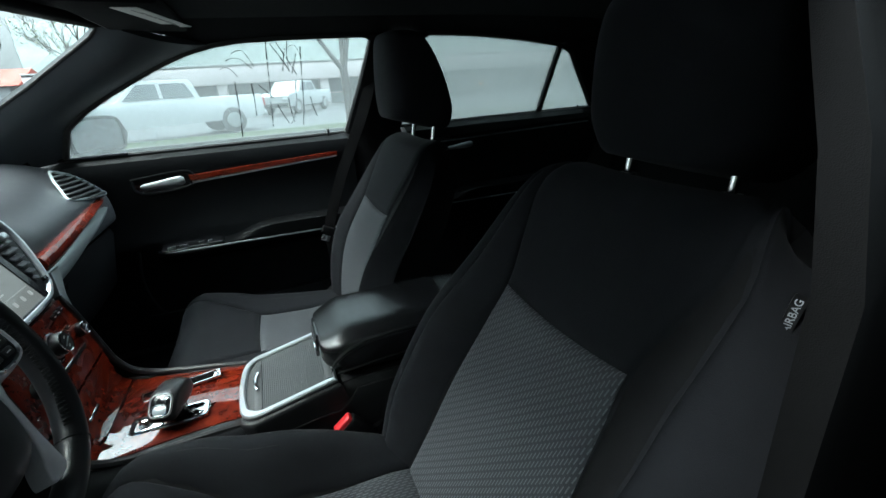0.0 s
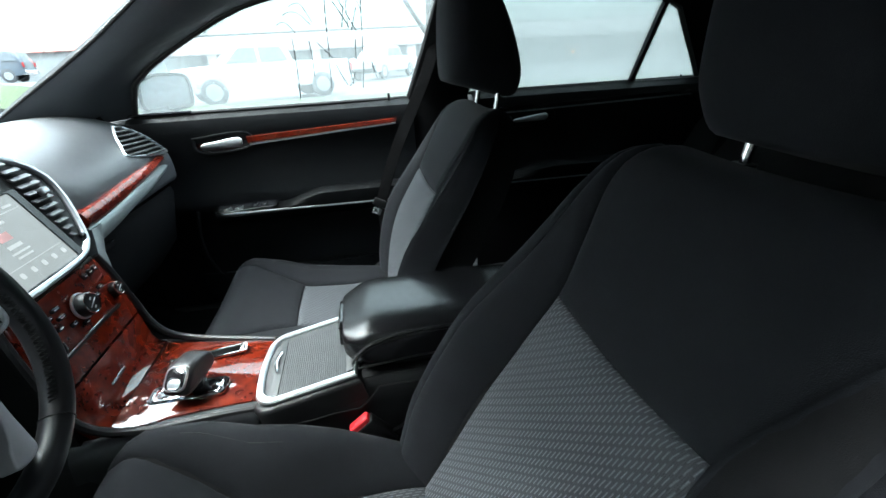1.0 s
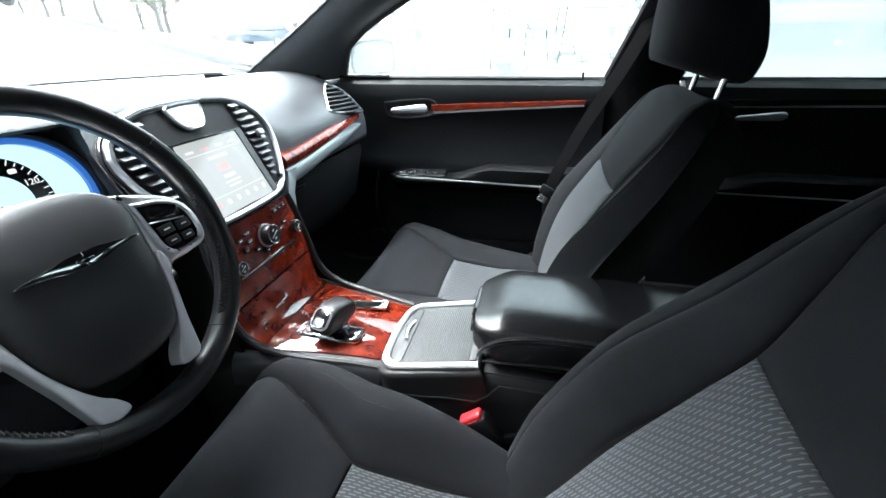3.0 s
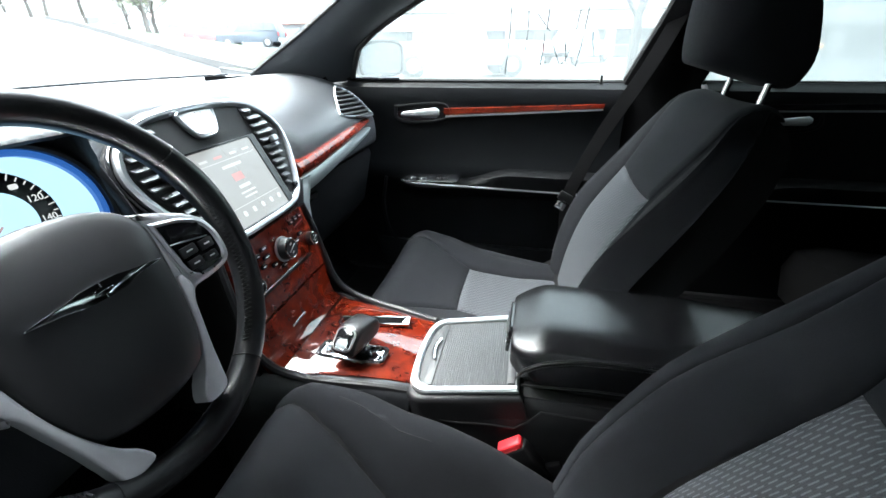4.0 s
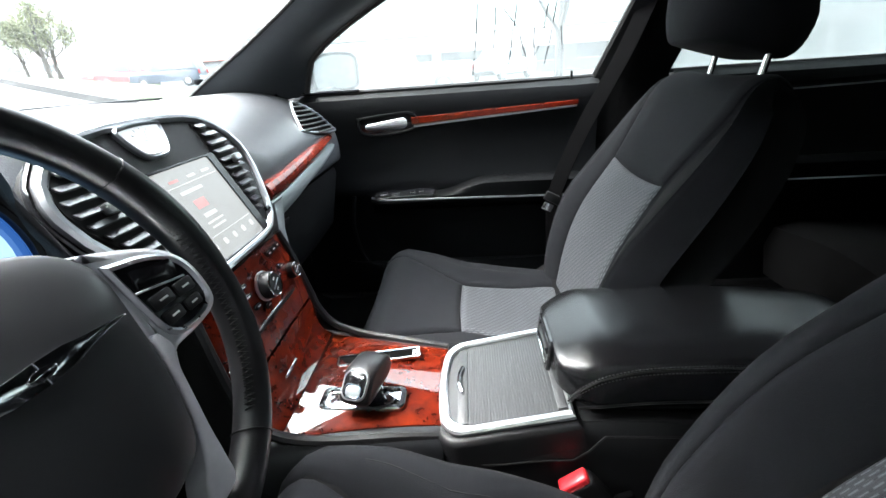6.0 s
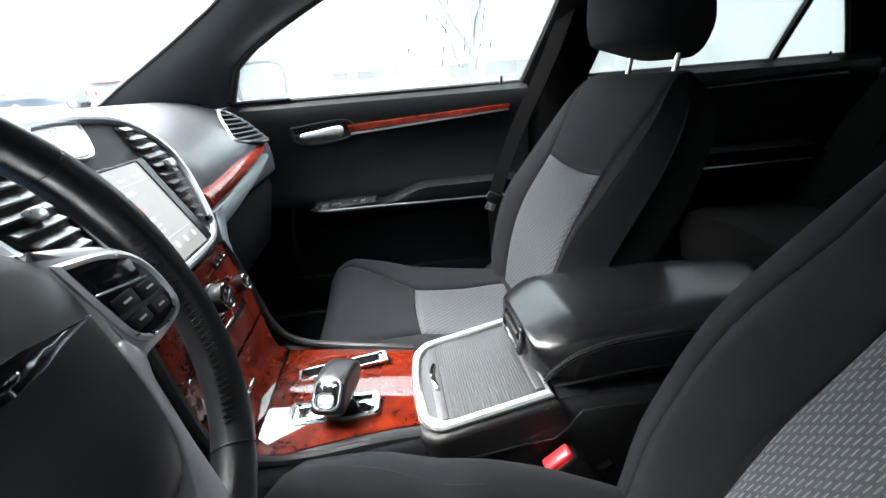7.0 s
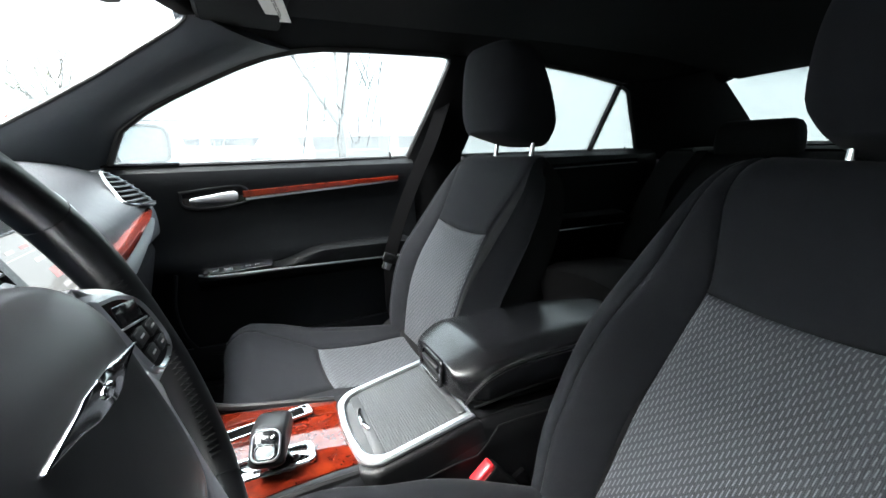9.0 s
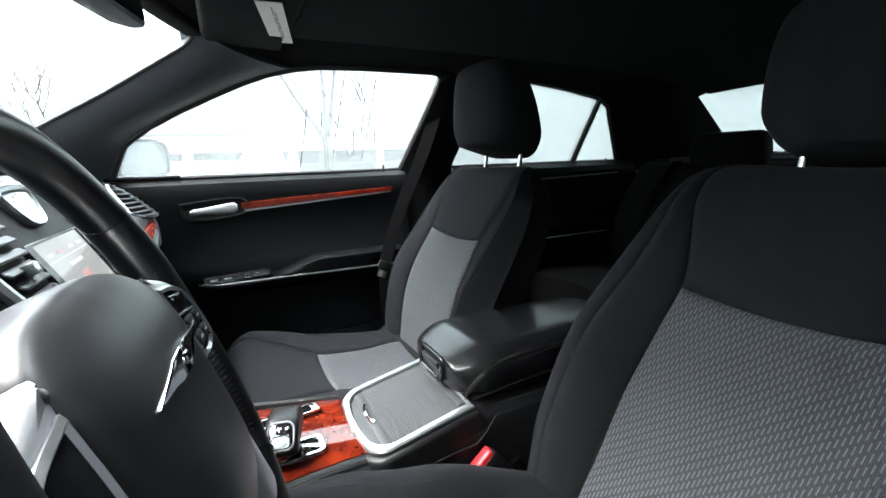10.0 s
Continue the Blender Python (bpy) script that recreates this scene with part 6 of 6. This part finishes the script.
for y in (-0.30, 0.325):
    part("rear_headrest", loft([[Vector((1.455 + 0.05 * math.copysign(abs(math.cos(b)) ** 0.5, math.cos(b)) * q, y + (0.150 - 0.012 * t) * q2 * math.copysign(abs(math.sin(b)) ** 0.5, math.sin(b)), 0.945 + 0.122 * t)) for b in np.linspace(0, 2 * math.pi, 33)[:-1]] for t, q, q2 in ((0, 0.9, 0.96), (0.3, 1, 1), (0.6, 1, 1), (0.8, 0.95, 0.98), (0.93, 0.75, 0.92), (1.0, 0.3, 0.8))]), CLOTH_SHADED, rs)
rb = root("rear_belt", (1.35, 0.58, 0.5), "black webbing rear seat belt across the outer backrest", "seat belt")
part("webbing", sweep(curve([(1.42, 0.50, 0.965), (1.36, 0.54, 0.85), (1.27, 0.58, 0.68), (1.20, 0.60, 0.55)], 5), roundrect(0.046, 0.003, 0.001, 1), up=(-0.8, 0, 0.5)), WEBBING, rb)
part("belt_guide", box((0.05, 0.09, 0.02), (1.44, 0.50, 0.963), (0, 0, 0), 0.006), PLASTIC, rb)
buckle((1.17, 0.40, 0.545), -30, "belt_buckle", "black rear seat belt buckle on the bench")

# ---- outside ----
def rise(x, y):
    """The drive climbs towards the front of the car."""
    u = max(0.0, -x - 6.0)
    return min(5.0, (0.12 * u + 0.0015 * u * u) * smooth(50, 8, y))


N = 64
gx = [-260 + 520 * (0.5 + 0.5 * math.copysign(abs(k / N * 2 - 1) ** 2.4, k / N * 2 - 1)) for k in range(N + 1)]
bm = bmesh.new()
gv = [[bm.verts.new((x, y, rise(x, y))) for y in gx] for x in gx]
for i in range(N):
    for j in range(N):
        bm.faces.new((gv[i][j], gv[i + 1][j], gv[i + 1][j + 1], gv[i][j + 1]))
ASPHALT = material("wet_asphalt", (0.055, 0.055, 0.058), 0.38, grain=0.25, scale=3.0, rvar=0.12)
tagged(part("ground", bm, ASPHALT), "wet grey asphalt of the car park", "ground", kind="structure")
GRASS = material("grass", (0.022, 0.036, 0.007), 0.95, grain=0.4, scale=4.0)
KERB = material("kerb_concrete", (0.06, 0.059, 0.057), 0.85, grain=0.15, scale=6)
BARK = material("bark", (0.06, 0.052, 0.044), 0.9, grain=0.3, scale=30, bump=0.8, bscale=60)
LEAF = material("young_leaf", (0.12, 0.13, 0.06), 0.7, grain=0.3, scale=6)
WHITECAR = material("white_car_paint", (0.36, 0.37, 0.38), 0.3, grain=0.03, coat=0.6)
BLUECAR = material("dark_blue_car_paint", (0.025, 0.04, 0.06), 0.3, grain=0.05, coat=0.8)
REDCAR = material("red_car_paint", (0.32, 0.03, 0.03), 0.3, grain=0.05, coat=0.8)
TYRE = material("tyre", (0.075, 0.075, 0.078), 0.85, grain=0.2)
CARGLASS = material("far_car_glass", (0.10, 0.11, 0.12), 0.1, grain=0.05)
LAMPRED = material("tail_lamp", (0.35, 0.01, 0.01), 0.25, grain=0.05)
WALLWHITE = material("pale_fascia", (0.55, 0.49, 0.49), 0.7, grain=0.06, scale=1.5)
WALLGREY = material("grey_wall", (0.30, 0.31, 0.31), 0.8, grain=0.12, scale=1.0)
ROOFRED = material("red_roof", (0.30, 0.07, 0.05), 0.8, grain=0.15, scale=1.0)


def band(path, half, h, name, mat, label, cat):
    """A raised strip laid along a line of the ground."""
    rings = []
    for i, p in enumerate(path):
        a, b = Vector(path[max(i - 1, 0)]), Vector(path[min(i + 1, len(path) - 1)])
        n = Vector((-(b - a).y, (b - a).x)).normalized()
        row = []
        for s, z in ((-1, -0.15), (-1, h), (-0.4, h + 0.02), (0.4, h + 0.02), (1, h), (1, -0.15)):
            x, y = p[0] + n.x * half * s, p[1] + n.y * half * s
            row.append(Vector((x, y, rise(x, y) + z)))
        rings.append(row)
    return tagged(part(name, loft(rings), mat), label, cat, kind="structure")


band([(x, 12.4) for x in np.linspace(-9, 26, 18)], 1.1, 0.10, "grass_strip", GRASS, "green grass strip along the car park", "grass")
band([(x, 11.2) for x in np.linspace(-9, 26, 18)], 0.08, 0.14, "kerb", KERB, "pale concrete kerb before the grass", "kerb")
line = [tuple(p)[:2] for p in resample(curve([(-8.2, 11.7, 0), (-9.6, 12.2, 0), (-12.6, 13.6, 0), (-17.8, 16.5, 0), (-25.6, 21.0, 0), (-33, 25.5, 0), (-42, 31, 0)], 4), 26)]
band([(x + 1.5, y + 2.7) for x, y in line], 2.9, 0.12, "grass_bank", GRASS, "green grass bank beside the drive", "grass")
band(line, 0.14, 0.20, "kerb_drive", KERB, "grey kerb along the grass bank", "kerb")


def wheel_set(th, xs, w, r, axis):
    for x in xs:
        for sg in (-1, 1):
            c = axis @ Vector((x, sg * w, r))
            m = axis.to_3x3().to_4x4()
            wh = part("wheel", loft([[c + m @ Vector((rr_ * math.cos(q), yy, rr_ * math.sin(q))) for q in np.linspace(0, 2 * math.pi, 21)[:-1]] for rr_, yy in ((r * 0.9, -0.11), (r, -0.08), (r, 0.08), (r * 0.9, 0.11))]), TYRE, th)
            part("rim", loft([[c + m @ Vector((rr_ * math.cos(q), sg * yy, rr_ * math.sin(q))) for q in np.linspace(0, 2 * math.pi, 17)[:-1]] for rr_, yy in ((r * 0.62, 0.05), (r * 0.60, 0.118), (r * 0.2, 0.125))]), SATIN, wh)


def vehicle(name, at, yaw, prof, half, paint, glassline, wheels, r, label, cat, group="parked cars"):
    """A parked vehicle: a body drawn out of its side outline, cabin glass, wheels, lamps."""
    z0 = rise(at[0], at[1])
    A = Matrix.Translation((at[0], at[1], z0)) @ pose(0, 0, 0, 0, 0, yaw)
    th = root(name, (at[0], at[1], z0), label, cat, group)
    low = [p for p in prof]
    rings = []
    for s in (-1, -0.94, -0.5, 0, 0.5, 0.94, 1):
        k = 0.93 if abs(s) == 1 else 1.0
        rings.append([A @ Vector((x * (1 - 0.02 * abs(s) ** 4), s * half * (1 - 0.16 * smooth(0.95, 1.7, z)), 0.28 + (z - 0.28) * (k if z > 0.6 else 1))) for x, z in low])
    part("body", loft(rings), paint, th)
    for sg in (-1, 1):
        for gl in glassline:
            o = [A @ Vector((x, sg * (half * (1 - 0.16 * smooth(0.95, 1.7, z)) + 0.012), z)) for x, z in gl]
            i_ = [A @ Vector((x, sg * (half * (1 - 0.16 * smooth(0.95, 1.7, z)) - 0.05), z)) for x, z in gl]
            part("window", loft([i_, o]), CARGLASS, th, smooth=False)
    wheel_set(th, wheels, half - 0.10, r, A)
    xs = [p[0] for p in prof]
    for sg in (-1, 1):
        part("headlight", box((0.12, 0.30, 0.16), (min(xs) + 0.06, sg * (half - 0.2), 0.80), bevel=0.03, m=A), CHROME, th)
        part("tail_light", box((0.08, 0.14, 0.26), (max(xs) - 0.03, sg * (half - 0.09), 0.90), bevel=0.02, m=A), LAMPRED, th)
    part("front_bumper", box((0.14, half * 1.9, 0.22), (min(xs) + 0.02, 0, 0.50), bevel=0.05, m=A), PLASTIC, th)
    part("rear_bumper", box((0.14, half * 1.9, 0.20), (max(xs) - 0.02, 0, 0.52), bevel=0.05, m=A), CHROME, th)
    return th


TRUCK = [(-2.75, 0.45), (-2.78, 0.95), (-2.65, 1.08), (-1.45, 1.16), (-0.85, 1.66), (-0.75, 1.70), (0.55, 1.70), (0.68, 1.62), (0.80, 1.16), (2.75, 1.14), (2.78, 0.55), (2.6, 0.42), (-2.6, 0.40)]
TRUCKGLASS = [[(-1.25, 1.18), (-0.80, 1.60), (-0.32, 1.60), (-0.32, 1.18)], [(-0.22, 1.18), (-0.22, 1.60), (0.46, 1.60), (0.62, 1.18)]]
vehicle("pickup_truck", (-2.75, 15.6), 22, TRUCK, 0.95, WHITECAR, TRUCKGLASS, (-1.75, 1.65), 0.40, "white pickup truck parked beyond the grass", "pickup truck")
vehicle("pickup_truck", (2.1, 27.0), 58, TRUCK, 0.95, WHITECAR, TRUCKGLASS, (-1.75, 1.65), 0.40, "smaller-looking white pickup truck parked by the building", "pickup truck")
SUV = [(-2.3, 0.42), (-2.32, 0.85), (-2.2, 1.0), (-1.25, 1.08), (-0.55, 1.62), (-0.35, 1.70), (1.7, 1.72), (2.1, 1.62), (2.3, 1.05), (2.32, 0.5), (2.15, 0.38), (-2.1, 0.36)]
SUVGLASS = [[(-1.0, 1.10), (-0.48, 1.58), (0.35, 1.60), (0.35, 1.10)], [(0.45, 1.10), (0.45, 1.60), (1.25, 1.60), (1.25, 1.10)], [(1.35, 1.12), (1.35, 1.59), (1.85, 1.56), (2.08, 1.12)]]
vehicle("parked_car", (-21.0, 31.0), 12, SUV, 0.92, BLUECAR, SUVGLASS, (-1.45, 1.45), 0.36, "dark blue van parked beyond the drive", "car")
vehicle("parked_car", (-26.0, 32.5), 70, SUV, 0.9, REDCAR, SUVGLASS, (-1.45, 1.45), 0.36, "red car parked beside the dark van", "car")
for k in range(5):
    vehicle("parked_car", (-29.0 - 3.1 * k, 32.5 + 0.5 * k), 75, SUV, 0.9, WHITECAR, SUVGLASS, (-1.45, 1.45), 0.36, "white car in the row beyond the grass bank", "car")
vehicle("parked_car", (-31.0, 19.5), 20, SUV, 0.9, BLUECAR, SUVGLASS, (-1.45, 1.45), 0.36, "dark car standing far up the drive", "car")

PANES = material("hazy_panes", (0.22, 0.23, 0.235), 0.25, grain=0.05)
# low building with a pale fascia on pillars
bd = root("building", (9, 38, 0), "long low building with a pale fascia and grey walls", "building")
part("wall", box((46, 9.0, 3.0), (9, 43.5, 1.5), bevel=0.03), WALLGREY, bd)
part("fascia", box((46, 1.0, 1.35), (9, 37.5, 2.65), bevel=0.05), WALLWHITE, bd)
part("canopy", box((46, 6.0, 0.25), (9, 40.0, 3.25), bevel=0.03), WALLGREY, bd)
for k in range(6):
    part("pillar", box((0.7, 0.7, 3.0), (-10 + 7.6 * k, 37.6, 1.5), bevel=0.05), WALLWHITE, bd)
for k in range(10):
    w = part("window", box((2.6, 0.10, 1.2), (-10 + 4.1 * k, 38.98, 1.5), bevel=0.02), PANES, bd)
    part("frame", box((2.8, 0.06, 0.08), (-10 + 4.1 * k, 38.95, 0.86), bevel=0.01), WALLWHITE, w)
fb = root("building", (-34, 60, 0), "far low building with a red roof", "building")
part("wall", box((34, 8, 3.0), (-40, 62, 2.2), bevel=0.03), WALLGREY, fb)
part("roof", loft([[Vector((x, 57.5, 3.6)), Vector((x, 62, 5.4)), Vector((x, 66.5, 3.6))] for x in (-58, -22)]), ROOFRED, fb)


# misty wooded hillside behind the building
rng = random.Random(9)
rows = []
for i in range(73):
    a = radians(8 + 102 * i / 72)
    top = 22 + 3.0 * math.sin(3.1 * a) + 2.0 * math.sin(9 * a + 1) + rng.uniform(-0.8, 0.8)
    rows.append([Vector((r * math.cos(a), r * math.sin(a), z + (rng.uniform(-0.5, 0.5) if z > 1 else 0))) for r, z in ((104, -1), (108, 6), (118, 12), (128, 17), (138, top), (150, top - 3), (152, -1))])
HILL = material("misty_woods", (0.15, 0.17, 0.165), 0.95, grain=0.25, scale=0.35, spec=0.1)
tagged(part("backdrop", loft(rows, cap=False, close=False), HILL), "misty wooded hillside behind the low building", "hillside", kind="structure")


# ---- trees ----
def branch(segs, p, d, r, length, depth, rng, spread):
    """Grow a crooked limb and its side shoots as lists of points and radii."""
    pts, q = [p.copy()], p.copy()
    n = 4
    for k in range(n):
        d = (d + Vector((rng.uniform(-1, 1), rng.uniform(-1, 1), rng.uniform(-0.3, 0.7))) * 0.16).normalized()
        q = q + d * length / n
        pts.append(q.copy())
        if depth > 0 and k > 0:
            for _ in range(rng.choice((1, 1, 2))):
                nd = (d + Vector((rng.uniform(-1, 1), rng.uniform(-1, 1), rng.uniform(-0.1, 0.9))) * spread).normalized()
                branch(segs, q.copy(), nd, r * 0.55, length * rng.uniform(0.5, 0.72), depth - 1, rng, spread)
    segs.append((pts, r))


def tree(at, height, r, seed, depth, leaves, size, label, name="tree", bark=None):
    rng = random.Random(seed)
    base = Vector((at[0], at[1], rise(*at) - 0.05))
    th = root(name, tuple(base), label, "tree", "trees")
    segs = []
    trunk = [base + Vector((rng.uniform(-1, 1) * 0.02 * height * k / 4, rng.uniform(-1, 1) * 0.02 * height * k / 4, height * 0.42 * k / 4)) for k in range(5)]
    branch(segs, trunk[-1], Vector((0, 0, 1)), r * 0.7, height * 0.34, depth, rng, 0.75)
    for k in range(3):
        a = rng.uniform(0, 6.28)
        branch(segs, trunk[3].lerp(trunk[4], rng.random()), Vector((math.cos(a), math.sin(a), 0.9)).normalized(), r * 0.5, height * 0.3, depth, rng, 0.7)
    rings = [[p + Vector((math.cos(b), math.sin(b), 0)) * r * (1.25 - 0.5 * k / 4) for b in np.linspace(0, 6.283, 11)[:-1]] for k, p in enumerate(trunk)]
    part("trunk", loft(rings), bark or BARK, th)
    V, F = [], []
    LV, LF = [], []
    for pts, rr_ in segs:
        for i, p in enumerate(pts):
            k = rr_ * (1 - 0.75 * i / (len(pts) - 1))
            for b in range(5):
                V.append(p + Vector((math.cos(b * 1.2566), math.sin(b * 1.2566), 0)) * k)
            if i:
                o = len(V) - 10
                for b in range(5):
                    F.append((o + b, o + (b + 1) % 5, o + 5 + (b + 1) % 5, o + 5 + b))
        if rr_ < r * 0.3:
            for _ in range(leaves):
                c = rng.choice(pts) + Vector((rng.gauss(0, 1), rng.gauss(0, 1), rng.gauss(0, 1))) * size * 2.2
                u = Vector((rng.gauss(0, 1), rng.gauss(0, 1), rng.gauss(0, 1))).normalized() * size
                w = u.cross(Vector((rng.gauss(0, 1), rng.gauss(0, 1), rng.gauss(0, 1))).normalized()) * 0.6
                o = len(LV)
                LV += [c - u, c + w * 0.7, c + u, c - w * 0.7]
                LF.append((o, o + 1, o + 2, o + 3))
    me = bpy.data.meshes.new("limbs")
    me.from_pydata([tuple(v) for v in V], [], F)
    me.materials.append(bark or BARK)
    ob = new("limbs", me)
    ob.parent = th
    ob.matrix_parent_inverse = Matrix.Translation(th.location).inverted()
    if LV:
        me = bpy.data.meshes.new("crown")
        me.from_pydata([tuple(v) for v in LV], [], LF)
        me.materials.append(LEAF)
        ob = new("crown", me)
        ob.parent = th
        ob.matrix_parent_inverse = Matrix.Translation(th.location).inverted()
        ob["kind"] = "stuff"
    return th




def forked_tree(at, fork, limbs, r, label):
    """A young park tree: one trunk, limbs from one fork and thin upright twigs."""
    x, y = at
    z = rise(x, y)
    th = root("sapling", (x, y, z), label, "tree")
    bark = material("grey_bark", (0.035, 0.031, 0.028), 0.9, grain=0.4, scale=14, bump=0.3, bscale=30)
    rg = random.Random(5)
    base = Vector((x, y, z - 0.05))
    top = Vector((x + 0.02, y, fork))

    def limb(a, b, ra, rb, name, n=10, sag=0.05):
        rings = []
        for k in range(n + 1):
            t = k / n
            c = a.lerp(b, t) + Vector((sag * math.sin(math.pi * t), sag * math.sin(2.3 * t), 0))
            q = lerp(ra, rb, t) * (1 + 0.06 * math.sin(9 * t))
            rings.append([c + Vector((q * math.cos(w), q * math.sin(w), 0)) for w in (2 * math.pi * i / 8 for i in range(8))])
        part(name, loft(rings), bark, th)
        return [a.lerp(b, k / n) + Vector((sag * math.sin(math.pi * k / n), sag * math.sin(2.3 * k / n), 0)) for k in range(n + 1)]

    limb(base, top, r * 1.15, r * 0.9, "trunk", sag=0.015)
    for dx, dy, h in limbs:
        line = limb(top - Vector((0, 0, 0.04)), top + Vector((dx, dy, h)), r * 0.68, r * 0.22, "limb", sag=-0.06 if dx < 0 else 0.05)
        for p in line[4:]:
            d = Vector((rg.uniform(-0.5, 0.5), rg.uniform(-0.5, 0.5), rg.uniform(0.5, 1.0))).normalized() * rg.uniform(0.5, 0.9)
            limb(p, p + d, r * 0.14, r * 0.03, "twig", n=5, sag=0.03)


forked_tree((1.56, 7.9), 1.45, ((-0.95, 0.25, 1.65), (0.30, -0.2, 1.9), (0.05, 0.4, 2.0)), 0.080, "bare young park tree with a grey forked trunk")
for k, (x, y) in enumerate(((-22.7, 23.4), (-23.5, 24.9), (-29.8, 26.0), (-26.5, 27.5), (-34.0, 27.0), (-38.0, 29.0), (-43.0, 31.0), (-31.0, 30.5))):
    tree((x, y), 3.5 + 0.4 * (k % 3), 0.11 + 0.015 * (k % 2), 11 + k, 3, 6, 0.09, "park tree with forked trunk and thin spring leaves")
tree((-12.0, 44.0), 9.0, 0.16, 15, 3, 1, 0.12, "bare spring tree behind the parked cars")

# ---- small amber lamp across the car park ----
lamp_z = rise(17.0, 32.5)
sl = root("marker_lamp", (17.0, 32.5, lamp_z), "small lit amber lamp on a short grey post", "lamp")
part("post", box((0.07, 0.07, max(0.30, 0.66 - lamp_z)), (17.0, 32.5, (0.66 + min(lamp_z, 0.36)) / 2), bevel=0.01), material("lamp_post", (0.25, 0.25, 0.25), 0.6, grain=0.2, scale=10), sl)
part("lens", box((0.22, 0.16, 0.18), (17.0, 32.5, 0.75), bevel=0.05, seg=3), material("amber_lens", (0.8, 0.3, 0.05), 0.3, emit=(1.0, 0.42, 0.10), power=3.0), sl)

rng = random.Random(21)
drops = bmesh.new()
for _ in range(170):
    x = rng.triangular(-0.41, -0.22, -0.36)
    z = rng.triangular(0.985, 1.065, 1.0)
    p = side([(x, z)], 0.0)[0] + Vector((0, 0.845, 0.535)) * 0.0032
    bmesh.ops.create_icosphere(drops, subdivisions=1, radius=rng.uniform(0.0007, 0.0021), matrix=Matrix.Translation(p))
tagged(part("raindrops", drops, glass("rain_water", (0.85, 0.88, 0.88))), "small raindrops clinging to the outside of the passenger glass", "raindrops", kind="stuff")

# ---- dark streaks of washed-off writing on the passenger glass ----
streaks = root("glass_writing", (0.03, 0.79, 0.98), "dark broken strokes of washed-off writing on the passenger window", "writing")
SMEAR = material("washed_marker", (0.012, 0.013, 0.014), 0.6, grain=0.3, scale=200)
rng = random.Random(4)


def stroke(pts, width, gaps):
    """One marker stroke on the inside of the glass, washed away in places."""
    line = curve([p + GLASS_N * -0.0036 for p in side(pts)], 30)
    n = len(line)
    a = 0
    while a < n - 2:
        b = min(n - 1, a + rng.randint(4, 11))
        w = width * rng.uniform(0.65, 1.25)
        up = (0, -0.535, 0.845) if abs(line[b].x - line[a].x) > abs(line[b].z - line[a].z) else (1, 0, 0)
        part("stroke", sweep(line[a:b + 1], roundrect(0.0006, w, 0.0002, 1), up=up), SMEAR, streaks, smooth=False)
        a = b + (rng.randint(1, 3) if rng.random() < gaps else 0)


# arched tops, then long downstrokes, then slanting ones
for x, z, reach, drop in ((-0.028, 1.238, 0.034, 0.043), (-0.040, 1.220, 0.044, 0.030), (-0.075, 1.197, 0.028, 0.026), (0.118, 1.247, 0.020, 0.030)):
    stroke([(x - reach * 0.8, z - 0.006), (x - reach * 0.35, z), (x + 0.006, z - 0.004), (x + 0.006 + reach * 0.6, z - drop)], 0.0021, 0.45)
for xt, zt, xb, zb in ((0.042, 1.258, 0.030, 1.105), (0.026, 1.095, 0.020, 1.015), (0.101, 1.258, 0.095, 1.180), (0.137, 1.243, 0.127, 1.060), (0.126, 1.055, 0.120, 1.010), (-0.065, 1.160, -0.082, 0.990), (-0.020, 1.150, -0.025, 1.050), (0.083, 1.100, 0.092, 1.022), (0.112, 1.150, 0.108, 1.090)):
    stroke([(xt, zt), (lerp(xt, xb, 0.45) + rng.uniform(-0.003, 0.003), lerp(zt, zb, 0.45)), (xb, zb)], 0.0029, 0.6)
for xt, zt, xb, zb in ((0.053, 1.252, 0.098, 1.178), (0.070, 1.256, 0.118, 1.168), (0.092, 1.240, 0.078, 1.180), (0.001, 1.146, 0.042, 1.100), (0.046, 1.084, 0.072, 1.022), (0.152, 1.100, 0.168, 1.035), (0.122, 1.225, 0.104, 1.172), (0.100, 1.060, 0.080, 1.018)):
    stroke([(xt, zt), (lerp(xt, xb, 0.5) + rng.uniform(-0.003, 0.003), lerp(zt, zb, 0.5)), (xb, zb)], 0.0027, 0.5)

# added out of view: keeps sky and sun off the driver seat and pillar
tagged(part("wall_shade_rear", box((5.0, 0.5, 6.0), (2.4, -1.31, 3.0), bevel=0.03), material("dark_blocker_rear", (0.03, 0.03, 0.032), 0.9, grain=0.2, scale=5)), "unseen dark wall added to shade the driver seat and door pillar", "wall", kind="structure")

# light blocker out of view: stops front-left sky reaching the open door
tagged(part("wall_shade_front", box((0.2, 0.95, 6.0), (-1.35, -1.28, 3.0), bevel=0.03), material("dark_blocker_front", (0.03, 0.03, 0.032), 0.8, grain=0.2, scale=5)), "unseen dark panel added to block light ahead of the open door", "wall", kind="structure")

# ---- unseen wall added on the driver's side to shade the open door ----
BLOCKER = material("dark_blocker_side", (0.03, 0.04, 0.022), 0.95, grain=0.4, scale=8)
tagged(part("wall_shade_side", box((9.0, 0.4, 6.0), (0.5, -1.60, 3.0), bevel=0.05), BLOCKER), "unseen dark wall added to shade the open driver door", "wall", kind="structure")
